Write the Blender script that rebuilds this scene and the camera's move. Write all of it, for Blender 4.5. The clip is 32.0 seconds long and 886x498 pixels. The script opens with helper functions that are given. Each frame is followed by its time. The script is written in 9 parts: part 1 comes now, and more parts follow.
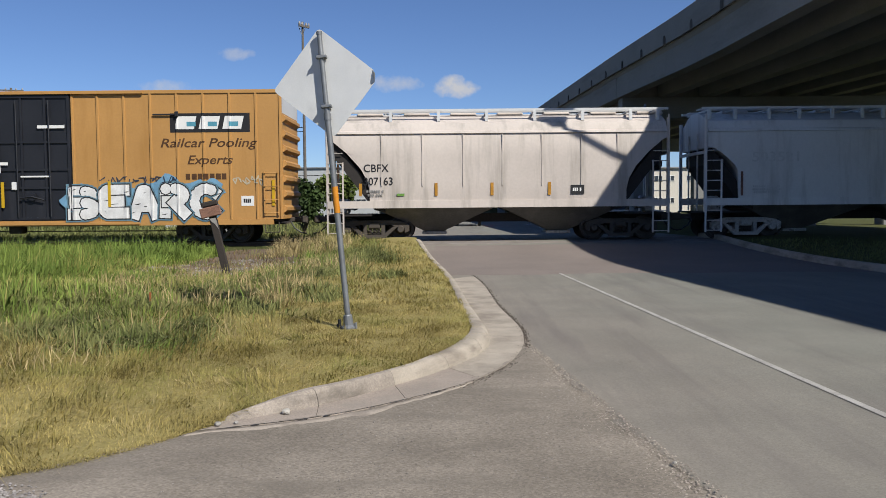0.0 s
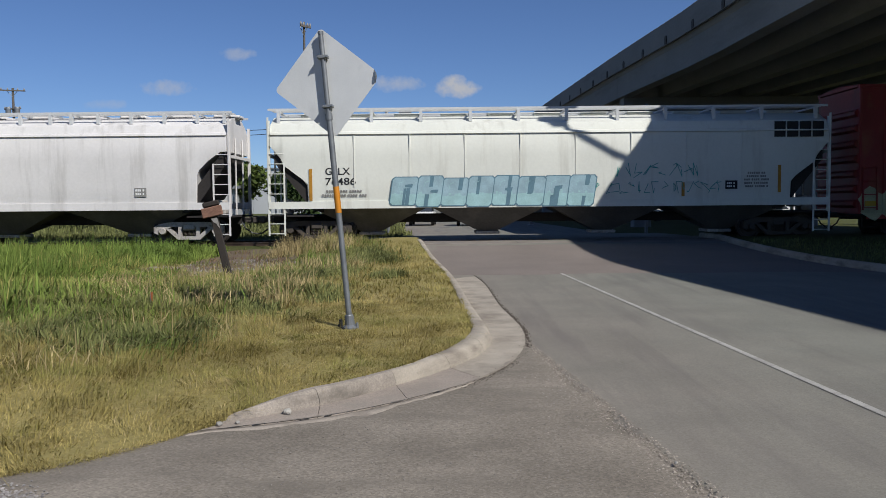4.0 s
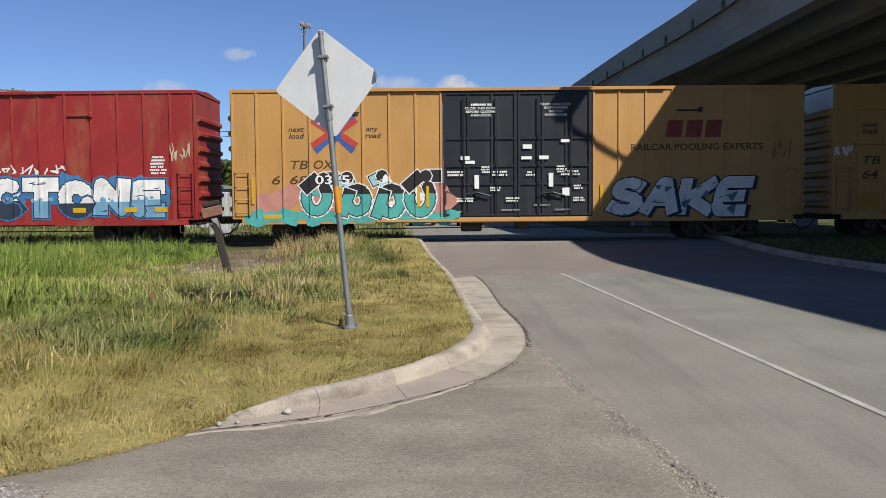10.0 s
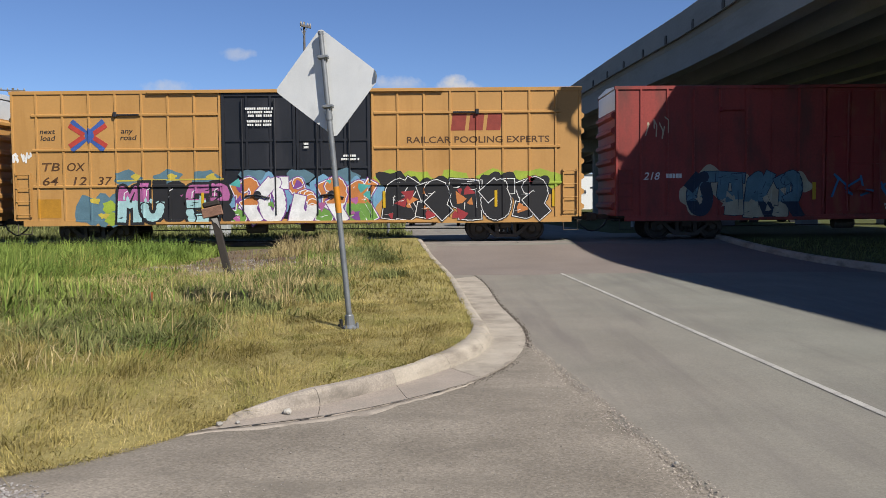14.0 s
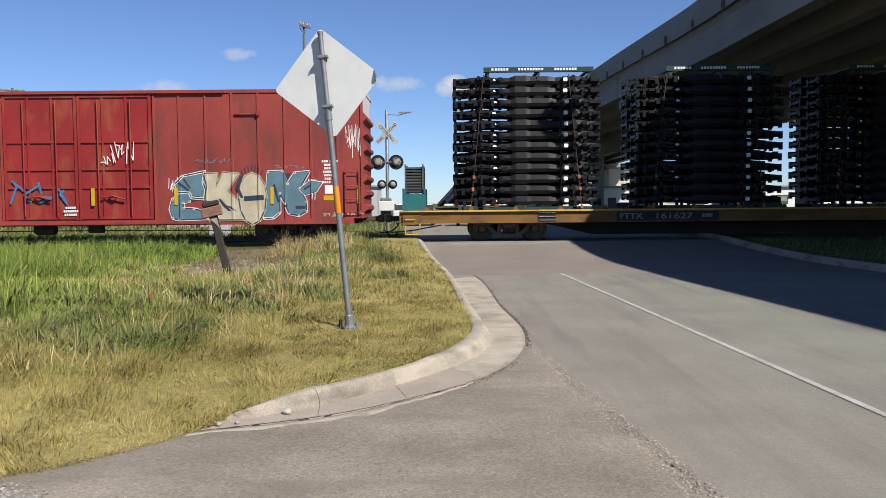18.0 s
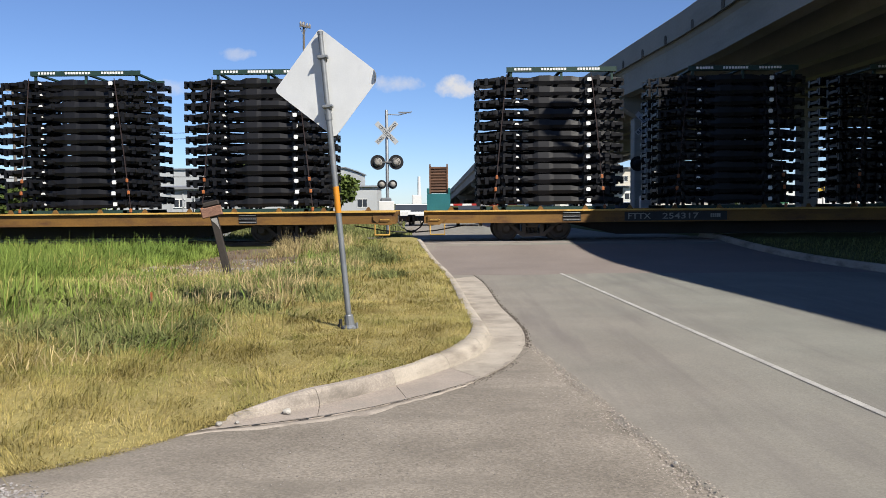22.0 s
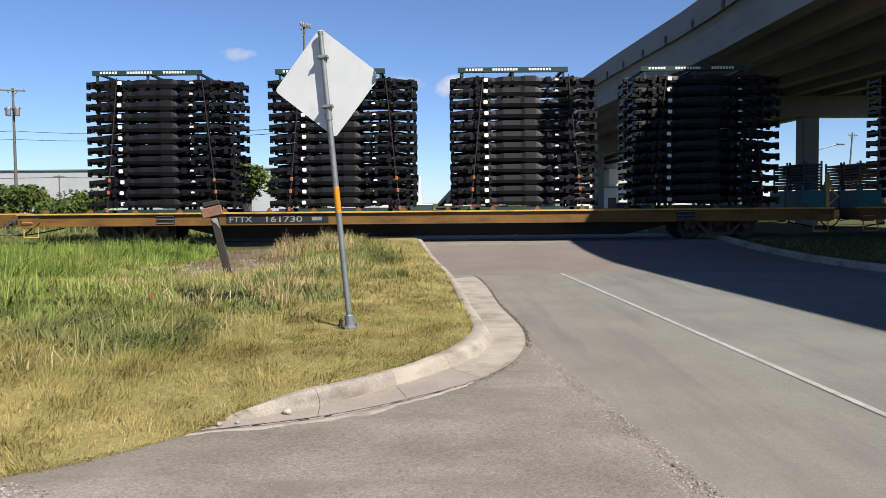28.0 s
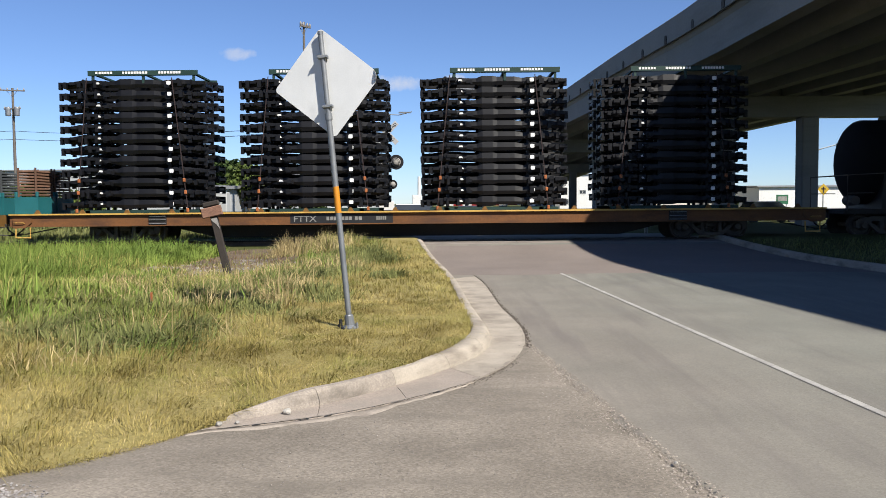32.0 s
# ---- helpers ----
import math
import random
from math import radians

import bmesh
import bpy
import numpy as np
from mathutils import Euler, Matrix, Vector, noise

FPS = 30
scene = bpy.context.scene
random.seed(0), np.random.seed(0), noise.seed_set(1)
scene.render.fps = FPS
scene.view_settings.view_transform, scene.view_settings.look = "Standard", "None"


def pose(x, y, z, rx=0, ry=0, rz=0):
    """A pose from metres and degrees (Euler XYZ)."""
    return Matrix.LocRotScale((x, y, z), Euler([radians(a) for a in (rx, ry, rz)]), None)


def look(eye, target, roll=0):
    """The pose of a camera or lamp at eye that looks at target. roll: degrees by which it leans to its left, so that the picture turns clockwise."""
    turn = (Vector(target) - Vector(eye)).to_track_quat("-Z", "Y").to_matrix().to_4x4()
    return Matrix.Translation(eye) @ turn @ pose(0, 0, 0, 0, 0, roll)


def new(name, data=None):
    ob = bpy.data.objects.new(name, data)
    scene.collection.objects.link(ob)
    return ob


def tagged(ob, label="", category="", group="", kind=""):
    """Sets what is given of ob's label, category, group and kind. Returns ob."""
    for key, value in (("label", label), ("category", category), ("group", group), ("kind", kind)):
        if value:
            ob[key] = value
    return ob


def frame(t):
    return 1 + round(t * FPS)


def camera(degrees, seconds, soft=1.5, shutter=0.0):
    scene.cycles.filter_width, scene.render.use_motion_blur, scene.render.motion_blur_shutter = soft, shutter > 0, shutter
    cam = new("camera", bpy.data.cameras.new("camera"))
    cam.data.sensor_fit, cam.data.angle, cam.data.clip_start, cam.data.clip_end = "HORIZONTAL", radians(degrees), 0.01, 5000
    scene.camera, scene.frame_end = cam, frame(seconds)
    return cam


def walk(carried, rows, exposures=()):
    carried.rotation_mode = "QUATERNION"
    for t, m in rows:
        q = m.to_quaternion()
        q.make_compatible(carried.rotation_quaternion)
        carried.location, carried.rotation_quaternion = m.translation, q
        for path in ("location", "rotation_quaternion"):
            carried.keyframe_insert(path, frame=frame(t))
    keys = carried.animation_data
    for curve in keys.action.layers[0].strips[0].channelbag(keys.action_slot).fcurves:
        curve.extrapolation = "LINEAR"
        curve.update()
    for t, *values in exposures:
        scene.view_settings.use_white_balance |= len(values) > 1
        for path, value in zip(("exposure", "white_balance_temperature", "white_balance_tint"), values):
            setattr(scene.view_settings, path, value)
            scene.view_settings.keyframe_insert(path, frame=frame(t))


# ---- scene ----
from mathutils import geometry

cam = camera(55.82, 32.0, soft=0.6)


def view(yaw=0.0):
    """The camera's pose: eye 1.6 m over the side street, looking squarely at the track."""
    a = radians(yaw)
    return look((0, 0, 1.6), (math.sin(a), math.cos(a), 1.6 - 0.05473), -0.5)


walk(cam, [(0.0, view(0.07)), (2.6, view(0.09)), (3.5, view(-0.03)), (6.0, view(0.02)), (12.0, view(-0.04)),
           (20.0, view(0.0)), (28.0, view(-0.02)), (32.0, view(-0.01))],
     exposures=[(0.0, 0.4, 6400, 10), (1.0, 0.34, 6350, 10), (2.0, 0.12, 6250, 10), (3.0, 0.08, 6200, 10), (6.0, 0.24, 6250, 10), (7.5, 0.47, 6400, 10), (9.0, 0.53, 6500, 10), (13.0, 0.53, 6500, 10), (18.0, 0.7, 6550, 10), (32.0, 0.84, 6550, 10)])

# ---- light ----
SUN_DIR = Vector((0.71, -0.78, 1.0)).normalized()
world = bpy.data.worlds.new("world")
scene.world = world
world.use_nodes = True
wn, wl = world.node_tree.nodes, world.node_tree.links
wn.clear()
sky = wn.new("ShaderNodeTexSky")
sky.sky_type, sky.sun_disc = "NISHITA", False
sky.sun_elevation = math.asin(SUN_DIR.z)
sky.sun_rotation = math.atan2(SUN_DIR.x, SUN_DIR.y)
sky.air_density, sky.dust_density, sky.ozone_density = 0.75, 0.1, 1.6
background = wn.new("ShaderNodeBackground")
background.inputs["Strength"].default_value = 0.058
out = wn.new("ShaderNodeOutputWorld")
coord = wn.new("ShaderNodeTexCoord")
# a few small fair-weather clouds low in the sky: (bearing, slope, half width, half height, density)
CLOUDS = [(0.015, 0.1385, 0.025, 0.0150, 1.0), (0.030, 0.136, 0.018, 0.011, 0.9), (0.006, 0.137, 0.014, 0.011, 0.9), (-0.055, 0.142, 0.034, 0.011, 0.55),
          (-0.325, 0.139, 0.034, 0.011, 0.5), (-0.243, 0.178, 0.024, 0.008, 0.45), (-0.40, 0.12, 0.03, 0.007, 0.3)]
split = wn.new("ShaderNodeSeparateXYZ")
wl.new(coord.outputs["Generated"], split.inputs[0])


def wmath(op, a, b=None, clamp=False):
    n = wn.new("ShaderNodeMath")
    n.operation, n.use_clamp = op, clamp
    for i, v in enumerate((a, b)):
        if v is None:
            continue
        if isinstance(v, (int, float)):
            n.inputs[i].default_value = v
        else:
            wl.new(v, n.inputs[i])
    return n.outputs[0]


wy = wmath("MAXIMUM", split.outputs[1], 0.05)
bear, slope = wmath("DIVIDE", split.outputs[0], wy), wmath("DIVIDE", split.outputs[2], wy)
puff = wn.new("ShaderNodeTexNoise")
puff.inputs["Scale"].default_value, puff.inputs["Detail"].default_value = 62.0, 7.0
puff.inputs["Roughness"].default_value = 0.6
wl.new(coord.outputs["Generated"], puff.inputs["Vector"])
cover = None
for cb, cs, cw, ch, cd in CLOUDS:
    dx = wmath("DIVIDE", wmath("SUBTRACT", bear, cb), cw)
    dz = wmath("DIVIDE", wmath("SUBTRACT", slope, cs), ch)
    r2 = wmath("ADD", wmath("MULTIPLY", dx, dx), wmath("MULTIPLY", dz, dz))
    e = wmath("SUBTRACT", wmath("ADD", wmath("SUBTRACT", 0.6, r2), wmath("MULTIPLY", puff.outputs["Fac"], 2.6)), 1.0, clamp=True)
    e = wmath("MULTIPLY", wmath("MULTIPLY", e, wmath("GREATER_THAN", split.outputs[1], 0.1)), cd, clamp=True)
    cover = e if cover is None else wmath("MAXIMUM", cover, e)
tint = wn.new("ShaderNodeMix")
tint.data_type = "RGBA"
tint.blend_type = "MULTIPLY"
tint.inputs["Factor"].default_value = 1.0
tint.inputs["B"].default_value = (0.84, 1.0, 1.30, 1)
wl.new(sky.outputs[0], tint.inputs["A"])
wmix = wn.new("ShaderNodeMix")
wmix.data_type = "RGBA"
wl.new(cover, wmix.inputs["Factor"])
wl.new(tint.outputs["Result"], wmix.inputs["A"])
wmix.inputs["B"].default_value = (7.2, 7.3, 7.7, 1)
wl.new(wmix.outputs["Result"], background.inputs["Color"])
wl.new(background.outputs[0], out.inputs["Surface"])

sun = new("sun", bpy.data.lights.new("sun", "SUN"))
sun.data.energy, sun.data.angle, sun.data.color = 5.0, radians(0.6), (1.0, 0.95, 0.86)
sun.matrix_world = look(SUN_DIR * 60, (0, 0, 0))


# ---- mesh building ----
class Geo:
    """Vertices and faces of one mesh, gathered piece by piece."""

    def __init__(self):
        self.v, self.f = [], []

    def add(self, verts, faces):
        n = len(self.v)
        self.v += [tuple(p) for p in verts]
        self.f += [tuple(i + n for i in q) for q in faces]
        return self

    def box(self, x0, x1, y0, y1, z0, z1, m=None):
        vs = [Vector((x, y, z)) for x in (x0, x1) for y in (y0, y1) for z in (z0, z1)]
        if m is not None:
            vs = [m @ p for p in vs]
        return self.add(vs, [(0, 1, 3, 2), (4, 6, 7, 5), (0, 4, 5, 1), (2, 3, 7, 6), (0, 2, 6, 4), (1, 5, 7, 3)])

    def cbox(self, x0, x1, y0, y1, z0, z1, c, m=None):
        """A box with chamfered edges."""
        vs = []
        lim = ((x0, x1), (y0, y1), (z0, z1))
        ids = {}
        for sx in (0, 1):
            for sy in (0, 1):
                for sz in (0, 1):
                    s = (sx, sy, sz)
                    for ax in range(3):
                        p = [lim[k][s[k]] + (0 if k == ax else (c if s[k] == 0 else -c)) for k in range(3)]
                        ids[(s, ax)] = len(vs)
                        vs.append(Vector(p))
        fs = []
        for ax in range(3):
            a, b = [k for k in range(3) if k != ax]
            for e in (0, 1):
                q = []
                for ea, eb in ((0, 0), (1, 0), (1, 1), (0, 1)):
                    s = [0, 0, 0]
                    s[ax], s[a], s[b] = e, ea, eb
                    q.append(ids[(tuple(s), ax)])
                fs.append(q)
            for ea in (0, 1):
                for eb in (0, 1):
                    q = []
                    for e, k in ((0, a), (1, a), (1, b), (0, b)):
                        s = [0, 0, 0]
                        s[ax], s[a], s[b] = e, ea, eb
                        q.append(ids[(tuple(s), k)])
                    fs.append(q)
        for sx in (0, 1):
            for sy in (0, 1):
                for sz in (0, 1):
                    fs.append([ids[((sx, sy, sz), k)] for k in range(3)])
        if m is not None:
            vs = [m @ p for p in vs]
        return self.add(vs, fs)

    def prism(self, poly, a, b, axis="y", m=None):
        """A polygon drawn out from a to b. axis y: poly is (x, z); x: (y, z); z: (x, y)."""
        put = {"y": lambda p, d: (p[0], d, p[1]), "x": lambda p, d: (d, p[0], p[1]), "z": lambda p, d: (p[0], p[1], d)}[axis]
        n = len(poly)
        vs = [Vector(put(p, d)) for d in (a, b) for p in poly]
        if m is not None:
            vs = [m @ p for p in vs]
        fs = [tuple(range(n)), tuple(range(2 * n - 1, n - 1, -1))]
        fs += [(i, (i + 1) % n, n + (i + 1) % n, n + i) for i in range(n)]
        return self.add(vs, fs)

    def tube(self, path, r, n=6, caps=True):
        """A round bar along a polyline; r is one radius or one for each point."""
        pts = [Vector(p) for p in path]
        rs = [r] * len(pts) if isinstance(r, (int, float)) else r
        vs, fs = [], []
        for i, p in enumerate(pts):
            d = (pts[min(i + 1, len(pts) - 1)] - pts[max(i - 1, 0)]).normalized()
            u = d.cross(Vector((0, 0, 1)) if abs(d.z) < 0.9 else Vector((1, 0, 0))).normalized()
            w = d.cross(u)
            vs += [p + (u * math.cos(2 * math.pi * k / n) + w * math.sin(2 * math.pi * k / n)) * rs[i] for k in range(n)]
        for i in range(len(pts) - 1):
            fs += [(i * n + k, i * n + (k + 1) % n, (i + 1) * n + (k + 1) % n, (i + 1) * n + k) for k in range(n)]
        if caps:
            fs += [tuple(range(n)), tuple(range(len(vs) - 1, len(vs) - n - 1, -1))]
        return self.add(vs, fs)

    def lathe(self, prof, n=16, axis="z", m=None):
        """prof: (radius, height) pairs turned round an axis."""
        vs, fs = [], []
        for r, h in prof:
            for k in range(n):
                c, s = r * math.cos(2 * math.pi * k / n), r * math.sin(2 * math.pi * k / n)
                vs.append(Vector({"z": (c, s, h), "y": (c, h, s), "x": (h, c, s)}[axis]))
        for i in range(len(prof) - 1):
            fs += [(i * n + k, i * n + (k + 1) % n, (i + 1) * n + (k + 1) % n, (i + 1) * n + k) for k in range(n)]
        fs += [tuple(range(n)), tuple(range(len(vs) - 1, len(vs) - n - 1, -1))]
        if m is not None:
            vs = [m @ p for p in vs]
        return self.add(vs, fs)

    def mesh(self, name, material, smooth=False):
        me = bpy.data.meshes.new(name)
        me.from_pydata(self.v, [], self.f)
        me.validate()
        bm = bmesh.new()
        bm.from_mesh(me)
        bmesh.ops.recalc_face_normals(bm, faces=bm.faces)
        bm.to_mesh(me)
        bm.free()
        if smooth:
            me.shade_smooth()
            me.set_sharp_from_angle(angle=radians(35))
        for mt in (material if isinstance(material, (list, tuple)) else [material]):
            me.materials.append(mt)
        return me


def part(name, geo, material, parent, label="", smooth=False, at=None):
    """One mesh object under a thing or a part."""
    me = geo if isinstance(geo, bpy.types.Mesh) else geo.mesh(name, material, smooth)
    ob = new(name, me)
    if parent is not None:
        ob.parent = parent
    if at is not None:
        ob.matrix_basis = at
    if label:
        tagged(ob, label)
    return ob


def thing(name, label, category, group="", kind="", at=None):
    ob = new(name)
    ob.empty_display_size = 0.3
    if at is not None:
        ob.matrix_basis = at
    return tagged(ob, label, category, group, kind)


def whole(name, geo, material, label, category="", group="", kind="", smooth=False, at=None):
    """A thing that is a single mesh."""
    ob = part(name, geo, material, None, "", smooth, at)
    return tagged(ob, label, category, group, kind)


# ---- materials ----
def dimmed(c):
    """Scale every base colour down, whites least, so that shade comes out deeper."""
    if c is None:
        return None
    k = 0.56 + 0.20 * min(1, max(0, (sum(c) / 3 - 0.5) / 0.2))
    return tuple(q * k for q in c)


def mat(name, base, rough=0.6, metal=0.0, vary=0.18, big=1.5, fine=30.0, bump=0.15, depth=0.01, stain=None, stain_amount=0.5,
        stain_scale=(1.0, 1.0, 1.0), second=None, spec=0.4, space="Object", per="", chips=0.0, chip_scale=95.0, spread=0.28):
    """A painted, dusty or worn surface: large blotches, fine grain, relief, and stains of a second colour.
    per: 'object' or 'island' varies the tone from piece to piece."""
    base, second, stain = dimmed(base), dimmed(second), dimmed(stain)
    m = bpy.data.materials.new(name)
    m.use_nodes = True
    n, l = m.node_tree.nodes, m.node_tree.links
    bsdf = n["Principled BSDF"]
    bsdf.inputs["Roughness"].default_value, bsdf.inputs["Metallic"].default_value = rough, metal
    bsdf.inputs["Specular IOR Level"].default_value = spec
    tc = n.new("ShaderNodeTexCoord")

    def tex(scale, detail, stretch=(1, 1, 1), r=0.55):
        mp = n.new("ShaderNodeMapping")
        mp.inputs["Scale"].default_value = stretch
        l.new(tc.outputs[space], mp.inputs["Vector"])
        t = n.new("ShaderNodeTexNoise")
        t.inputs["Scale"].default_value, t.inputs["Detail"].default_value, t.inputs["Roughness"].default_value = scale, detail, r
        l.new(mp.outputs[0], t.inputs["Vector"])
        return t.outputs["Fac"]

    def mixed(fac, a, b, mode="MIX"):
        x = n.new("ShaderNodeMix")
        x.data_type, x.blend_type = "RGBA", mode
        for sock, val in ((x.inputs["Factor"], fac), (x.inputs["A"], a), (x.inputs["B"], b)):
            if isinstance(val, (int, float)):
                sock.default_value = val
            elif isinstance(val, tuple):
                sock.default_value = (*val[:3], 1)
            else:
                l.new(val, sock)
        return x.outputs["Result"]

    def ramp(fac, a, b):
        x = n.new("ShaderNodeMapRange")
        x.inputs["From Min"].default_value, x.inputs["From Max"].default_value = a, b
        l.new(fac, x.inputs["Value"])
        return x.outputs[0]

    blot, grain = tex(big, 5), tex(fine, 4)
    dark = tuple(c * (1 - vary) for c in base)
    lite = tuple(min(1, c * (1 + vary)) for c in base)
    col = mixed(ramp(blot, 0.3, 0.7), dark, second or lite)
    col = mixed(mixed(0.6, grain, (0.5, 0.5, 0.5)), col, lite) if fine and vary > 0.25 else col
    if fine:
        g = n.new("ShaderNodeMapRange")
        g.inputs["From Min"].default_value, g.inputs["From Max"].default_value = 0.25, 0.75
        g.inputs["To Min"].default_value, g.inputs["To Max"].default_value = 1 - vary * 0.7, 1 + vary * 0.7
        l.new(grain, g.inputs["Value"])
        sc = n.new("ShaderNodeVectorMath")
        sc.operation = "SCALE"
        l.new(col, sc.inputs[0])
        l.new(g.outputs[0], sc.inputs["Scale"])
        col = sc.outputs[0]
    if chips:
        vo = n.new("ShaderNodeTexVoronoi")
        vo.inputs["Scale"].default_value = chip_scale
        l.new(tc.outputs[space], vo.inputs["Vector"])
        sep = n.new("ShaderNodeSeparateColor")
        l.new(vo.outputs["Color"], sep.inputs[0])
        g = n.new("ShaderNodeMapRange")
        g.inputs["To Min"].default_value, g.inputs["To Max"].default_value = 1 - chips, 1 + chips
        l.new(sep.outputs[0], g.inputs["Value"])
        sc = n.new("ShaderNodeVectorMath")
        sc.operation = "SCALE"
        l.new(col, sc.inputs[0])
        l.new(g.outputs[0], sc.inputs["Scale"])
        col = sc.outputs[0]
    if stain:
        s = ramp(tex(1.0, 6, stain_scale, 0.65), 0.62 - 0.25 * stain_amount, 0.85 - 0.2 * stain_amount)
        col = mixed(s, col, stain)
    if per:
        rnd = n.new("ShaderNodeObjectInfo").outputs["Random"] if per == "object" else n.new("ShaderNodeNewGeometry").outputs["Random Per Island"]
        sc = n.new("ShaderNodeVectorMath")
        sc.operation = "SCALE"
        g = n.new("ShaderNodeMapRange")
        g.inputs["To Min"].default_value, g.inputs["To Max"].default_value = 1 - spread, 1 + spread
        l.new(rnd, g.inputs["Value"])
        l.new(col, sc.inputs[0])
        l.new(g.outputs[0], sc.inputs["Scale"])
        col = sc.outputs[0]
    l.new(col, bsdf.inputs["Base Color"])
    rr = n.new("ShaderNodeMapRange")
    rr.inputs["To Min"].default_value, rr.inputs["To Max"].default_value = max(0.03, rough - 0.12), min(1, rough + 0.12)
    l.new(blot, rr.inputs["Value"])
    l.new(rr.outputs[0], bsdf.inputs["Roughness"])
    if bump:
        b = n.new("ShaderNodeBump")
        b.inputs["Strength"].default_value, b.inputs["Distance"].default_value = bump, depth
        l.new(grain, b.inputs["Height"])
        l.new(b.outputs[0], bsdf.inputs["Normal"])
    return m
M = {}


def paint(key, base, **kw):
    M[key] = mat(key, base, **kw)
    return M[key]


paint("road_asphalt", (0.300, 0.296, 0.256), rough=0.92, vary=0.12, big=0.8, fine=75, bump=0.35, depth=0.006, chips=0.11, chip_scale=80, stain=(0.215, 0.205, 0.19), stain_amount=0.5, stain_scale=(1.6, 0.14, 1), spec=0.25)
paint("street_asphalt", (0.335, 0.292, 0.240), rough=0.95, vary=0.24, big=0.8, fine=55, bump=0.55, depth=0.009, chips=0.2, chip_scale=70, second=(0.43, 0.378, 0.315), stain=(0.255, 0.225, 0.188), stain_amount=0.5, stain_scale=(0.7, 2.0, 1), spec=0.2)
paint("loose_aggregate", (0.40, 0.35, 0.30), rough=0.95, vary=0.3, big=6, fine=60, bump=0.6, per="island", spec=0.2)
paint("kerb_dirty", (0.47, 0.41, 0.35), rough=0.9, vary=0.2, big=2.2, fine=60, bump=0.4, depth=0.005, chips=0.12, stain=(0.20, 0.175, 0.15), stain_amount=0.55, stain_scale=(2, 2, 5), spec=0.25)
paint("kerb_concrete", (0.57, 0.505, 0.42), rough=0.9, vary=0.16, big=2.2, fine=60, bump=0.4, depth=0.005, stain=(0.24, 0.2, 0.165), stain_amount=0.55, stain_scale=(1.2, 1.2, 5), spec=0.25)
paint("gutter_dirt", (0.42, 0.36, 0.31), rough=0.95, vary=0.28, big=2.5, fine=60, bump=0.5, depth=0.006, stain=(0.40, 0.36, 0.31), stain_amount=0.5, stain_scale=(3, 3, 3), spec=0.2)
paint("bridge_concrete", (0.36, 0.365, 0.36), rough=0.9, vary=0.10, big=0.35, fine=12, bump=0.15, stain=(0.26, 0.265, 0.26), stain_amount=0.4, stain_scale=(0.15, 0.15, 1.2), spec=0.25)
# near-black for cracks and for the shade painted into drain openings
paint("drain_soot", (0.075, 0.072, 0.068), rough=0.95, vary=0.3, big=6, fine=40)
paint("soil", (0.35, 0.295, 0.115), rough=1.0, vary=0.3, big=1.4, fine=25, bump=0.6, depth=0.03, second=(0.44, 0.375, 0.16), spec=0.1)
paint("meadow", (0.10, 0.115, 0.04), rough=1.0, vary=0.3, big=0.25, fine=6, bump=0.5, depth=0.08, second=(0.15, 0.14, 0.06), spec=0.1)
paint("verge_dirt", (0.17, 0.155, 0.10), rough=1.0, vary=0.3, big=0.7, fine=14, bump=0.6, depth=0.04, spec=0.1)
paint("ballast", (0.21, 0.195, 0.18), rough=0.95, vary=0.3, big=3, fine=22, bump=0.9, depth=0.03, per="island", spec=0.2)
paint("rail_steel", (0.16, 0.11, 0.08), rough=0.55, metal=0.6, vary=0.25, big=3, fine=40)
paint("tie_wood", (0.075, 0.06, 0.048), rough=0.9, vary=0.3, big=4, fine=40, bump=0.4, per="object")
paint("crossing_panel", (0.33, 0.29, 0.26), rough=0.85, vary=0.15, big=2, fine=40, bump=0.3)
paint("line_white", (0.56, 0.54, 0.50), rough=0.8, vary=0.22, big=3, fine=50, stain=(0.30, 0.29, 0.27), stain_amount=0.55, stain_scale=(6, 6, 6))
paint("sign_aluminium", (0.74, 0.75, 0.745), rough=0.45, metal=0.2, vary=0.06, big=2.5, fine=60, bump=0.05, stain=(0.62, 0.63, 0.63), stain_amount=0.25, stain_scale=(2, 2, 1.2))
paint("galvanised", (0.36, 0.38, 0.40), rough=0.5, metal=0.55, vary=0.14, big=8, fine=70, bump=0.08, stain=(0.28, 0.29, 0.3), stain_amount=0.4, stain_scale=(8, 8, 1))
paint("orange_band", (0.85, 0.33, 0.02), rough=0.5, vary=0.08, big=9, fine=60)
paint("dark_wood", (0.045, 0.036, 0.03), rough=0.85, vary=0.3, big=6, fine=50, bump=0.3)
paint("rusty_board", (0.30, 0.16, 0.11), rough=0.85, vary=0.3, big=9, fine=50, bump=0.3, stain=(0.16, 0.09, 0.06), stain_amount=0.6, stain_scale=(5, 5, 9))
paint("white_paint", (0.78, 0.78, 0.76), rough=0.55, vary=0.06, big=3, fine=40, stain=(0.55, 0.53, 0.5), stain_amount=0.3, stain_scale=(3, 3, 3))
paint("black_paint", (0.02, 0.02, 0.022), rough=0.5, vary=0.25, big=3, fine=40)
paint("red_lamp", (0.30, 0.02, 0.02), rough=0.25, vary=0.1, big=4, fine=0)
paint("red_paint", (0.55, 0.04, 0.03), rough=0.5, vary=0.12, big=4, fine=30)
paint("grey_wood", (0.20, 0.175, 0.15), rough=0.9, vary=0.2, big=3, fine=30, bump=0.3)
paint("wire", (0.03, 0.03, 0.032), rough=0.7, vary=0.1, big=2, fine=0, bump=0)
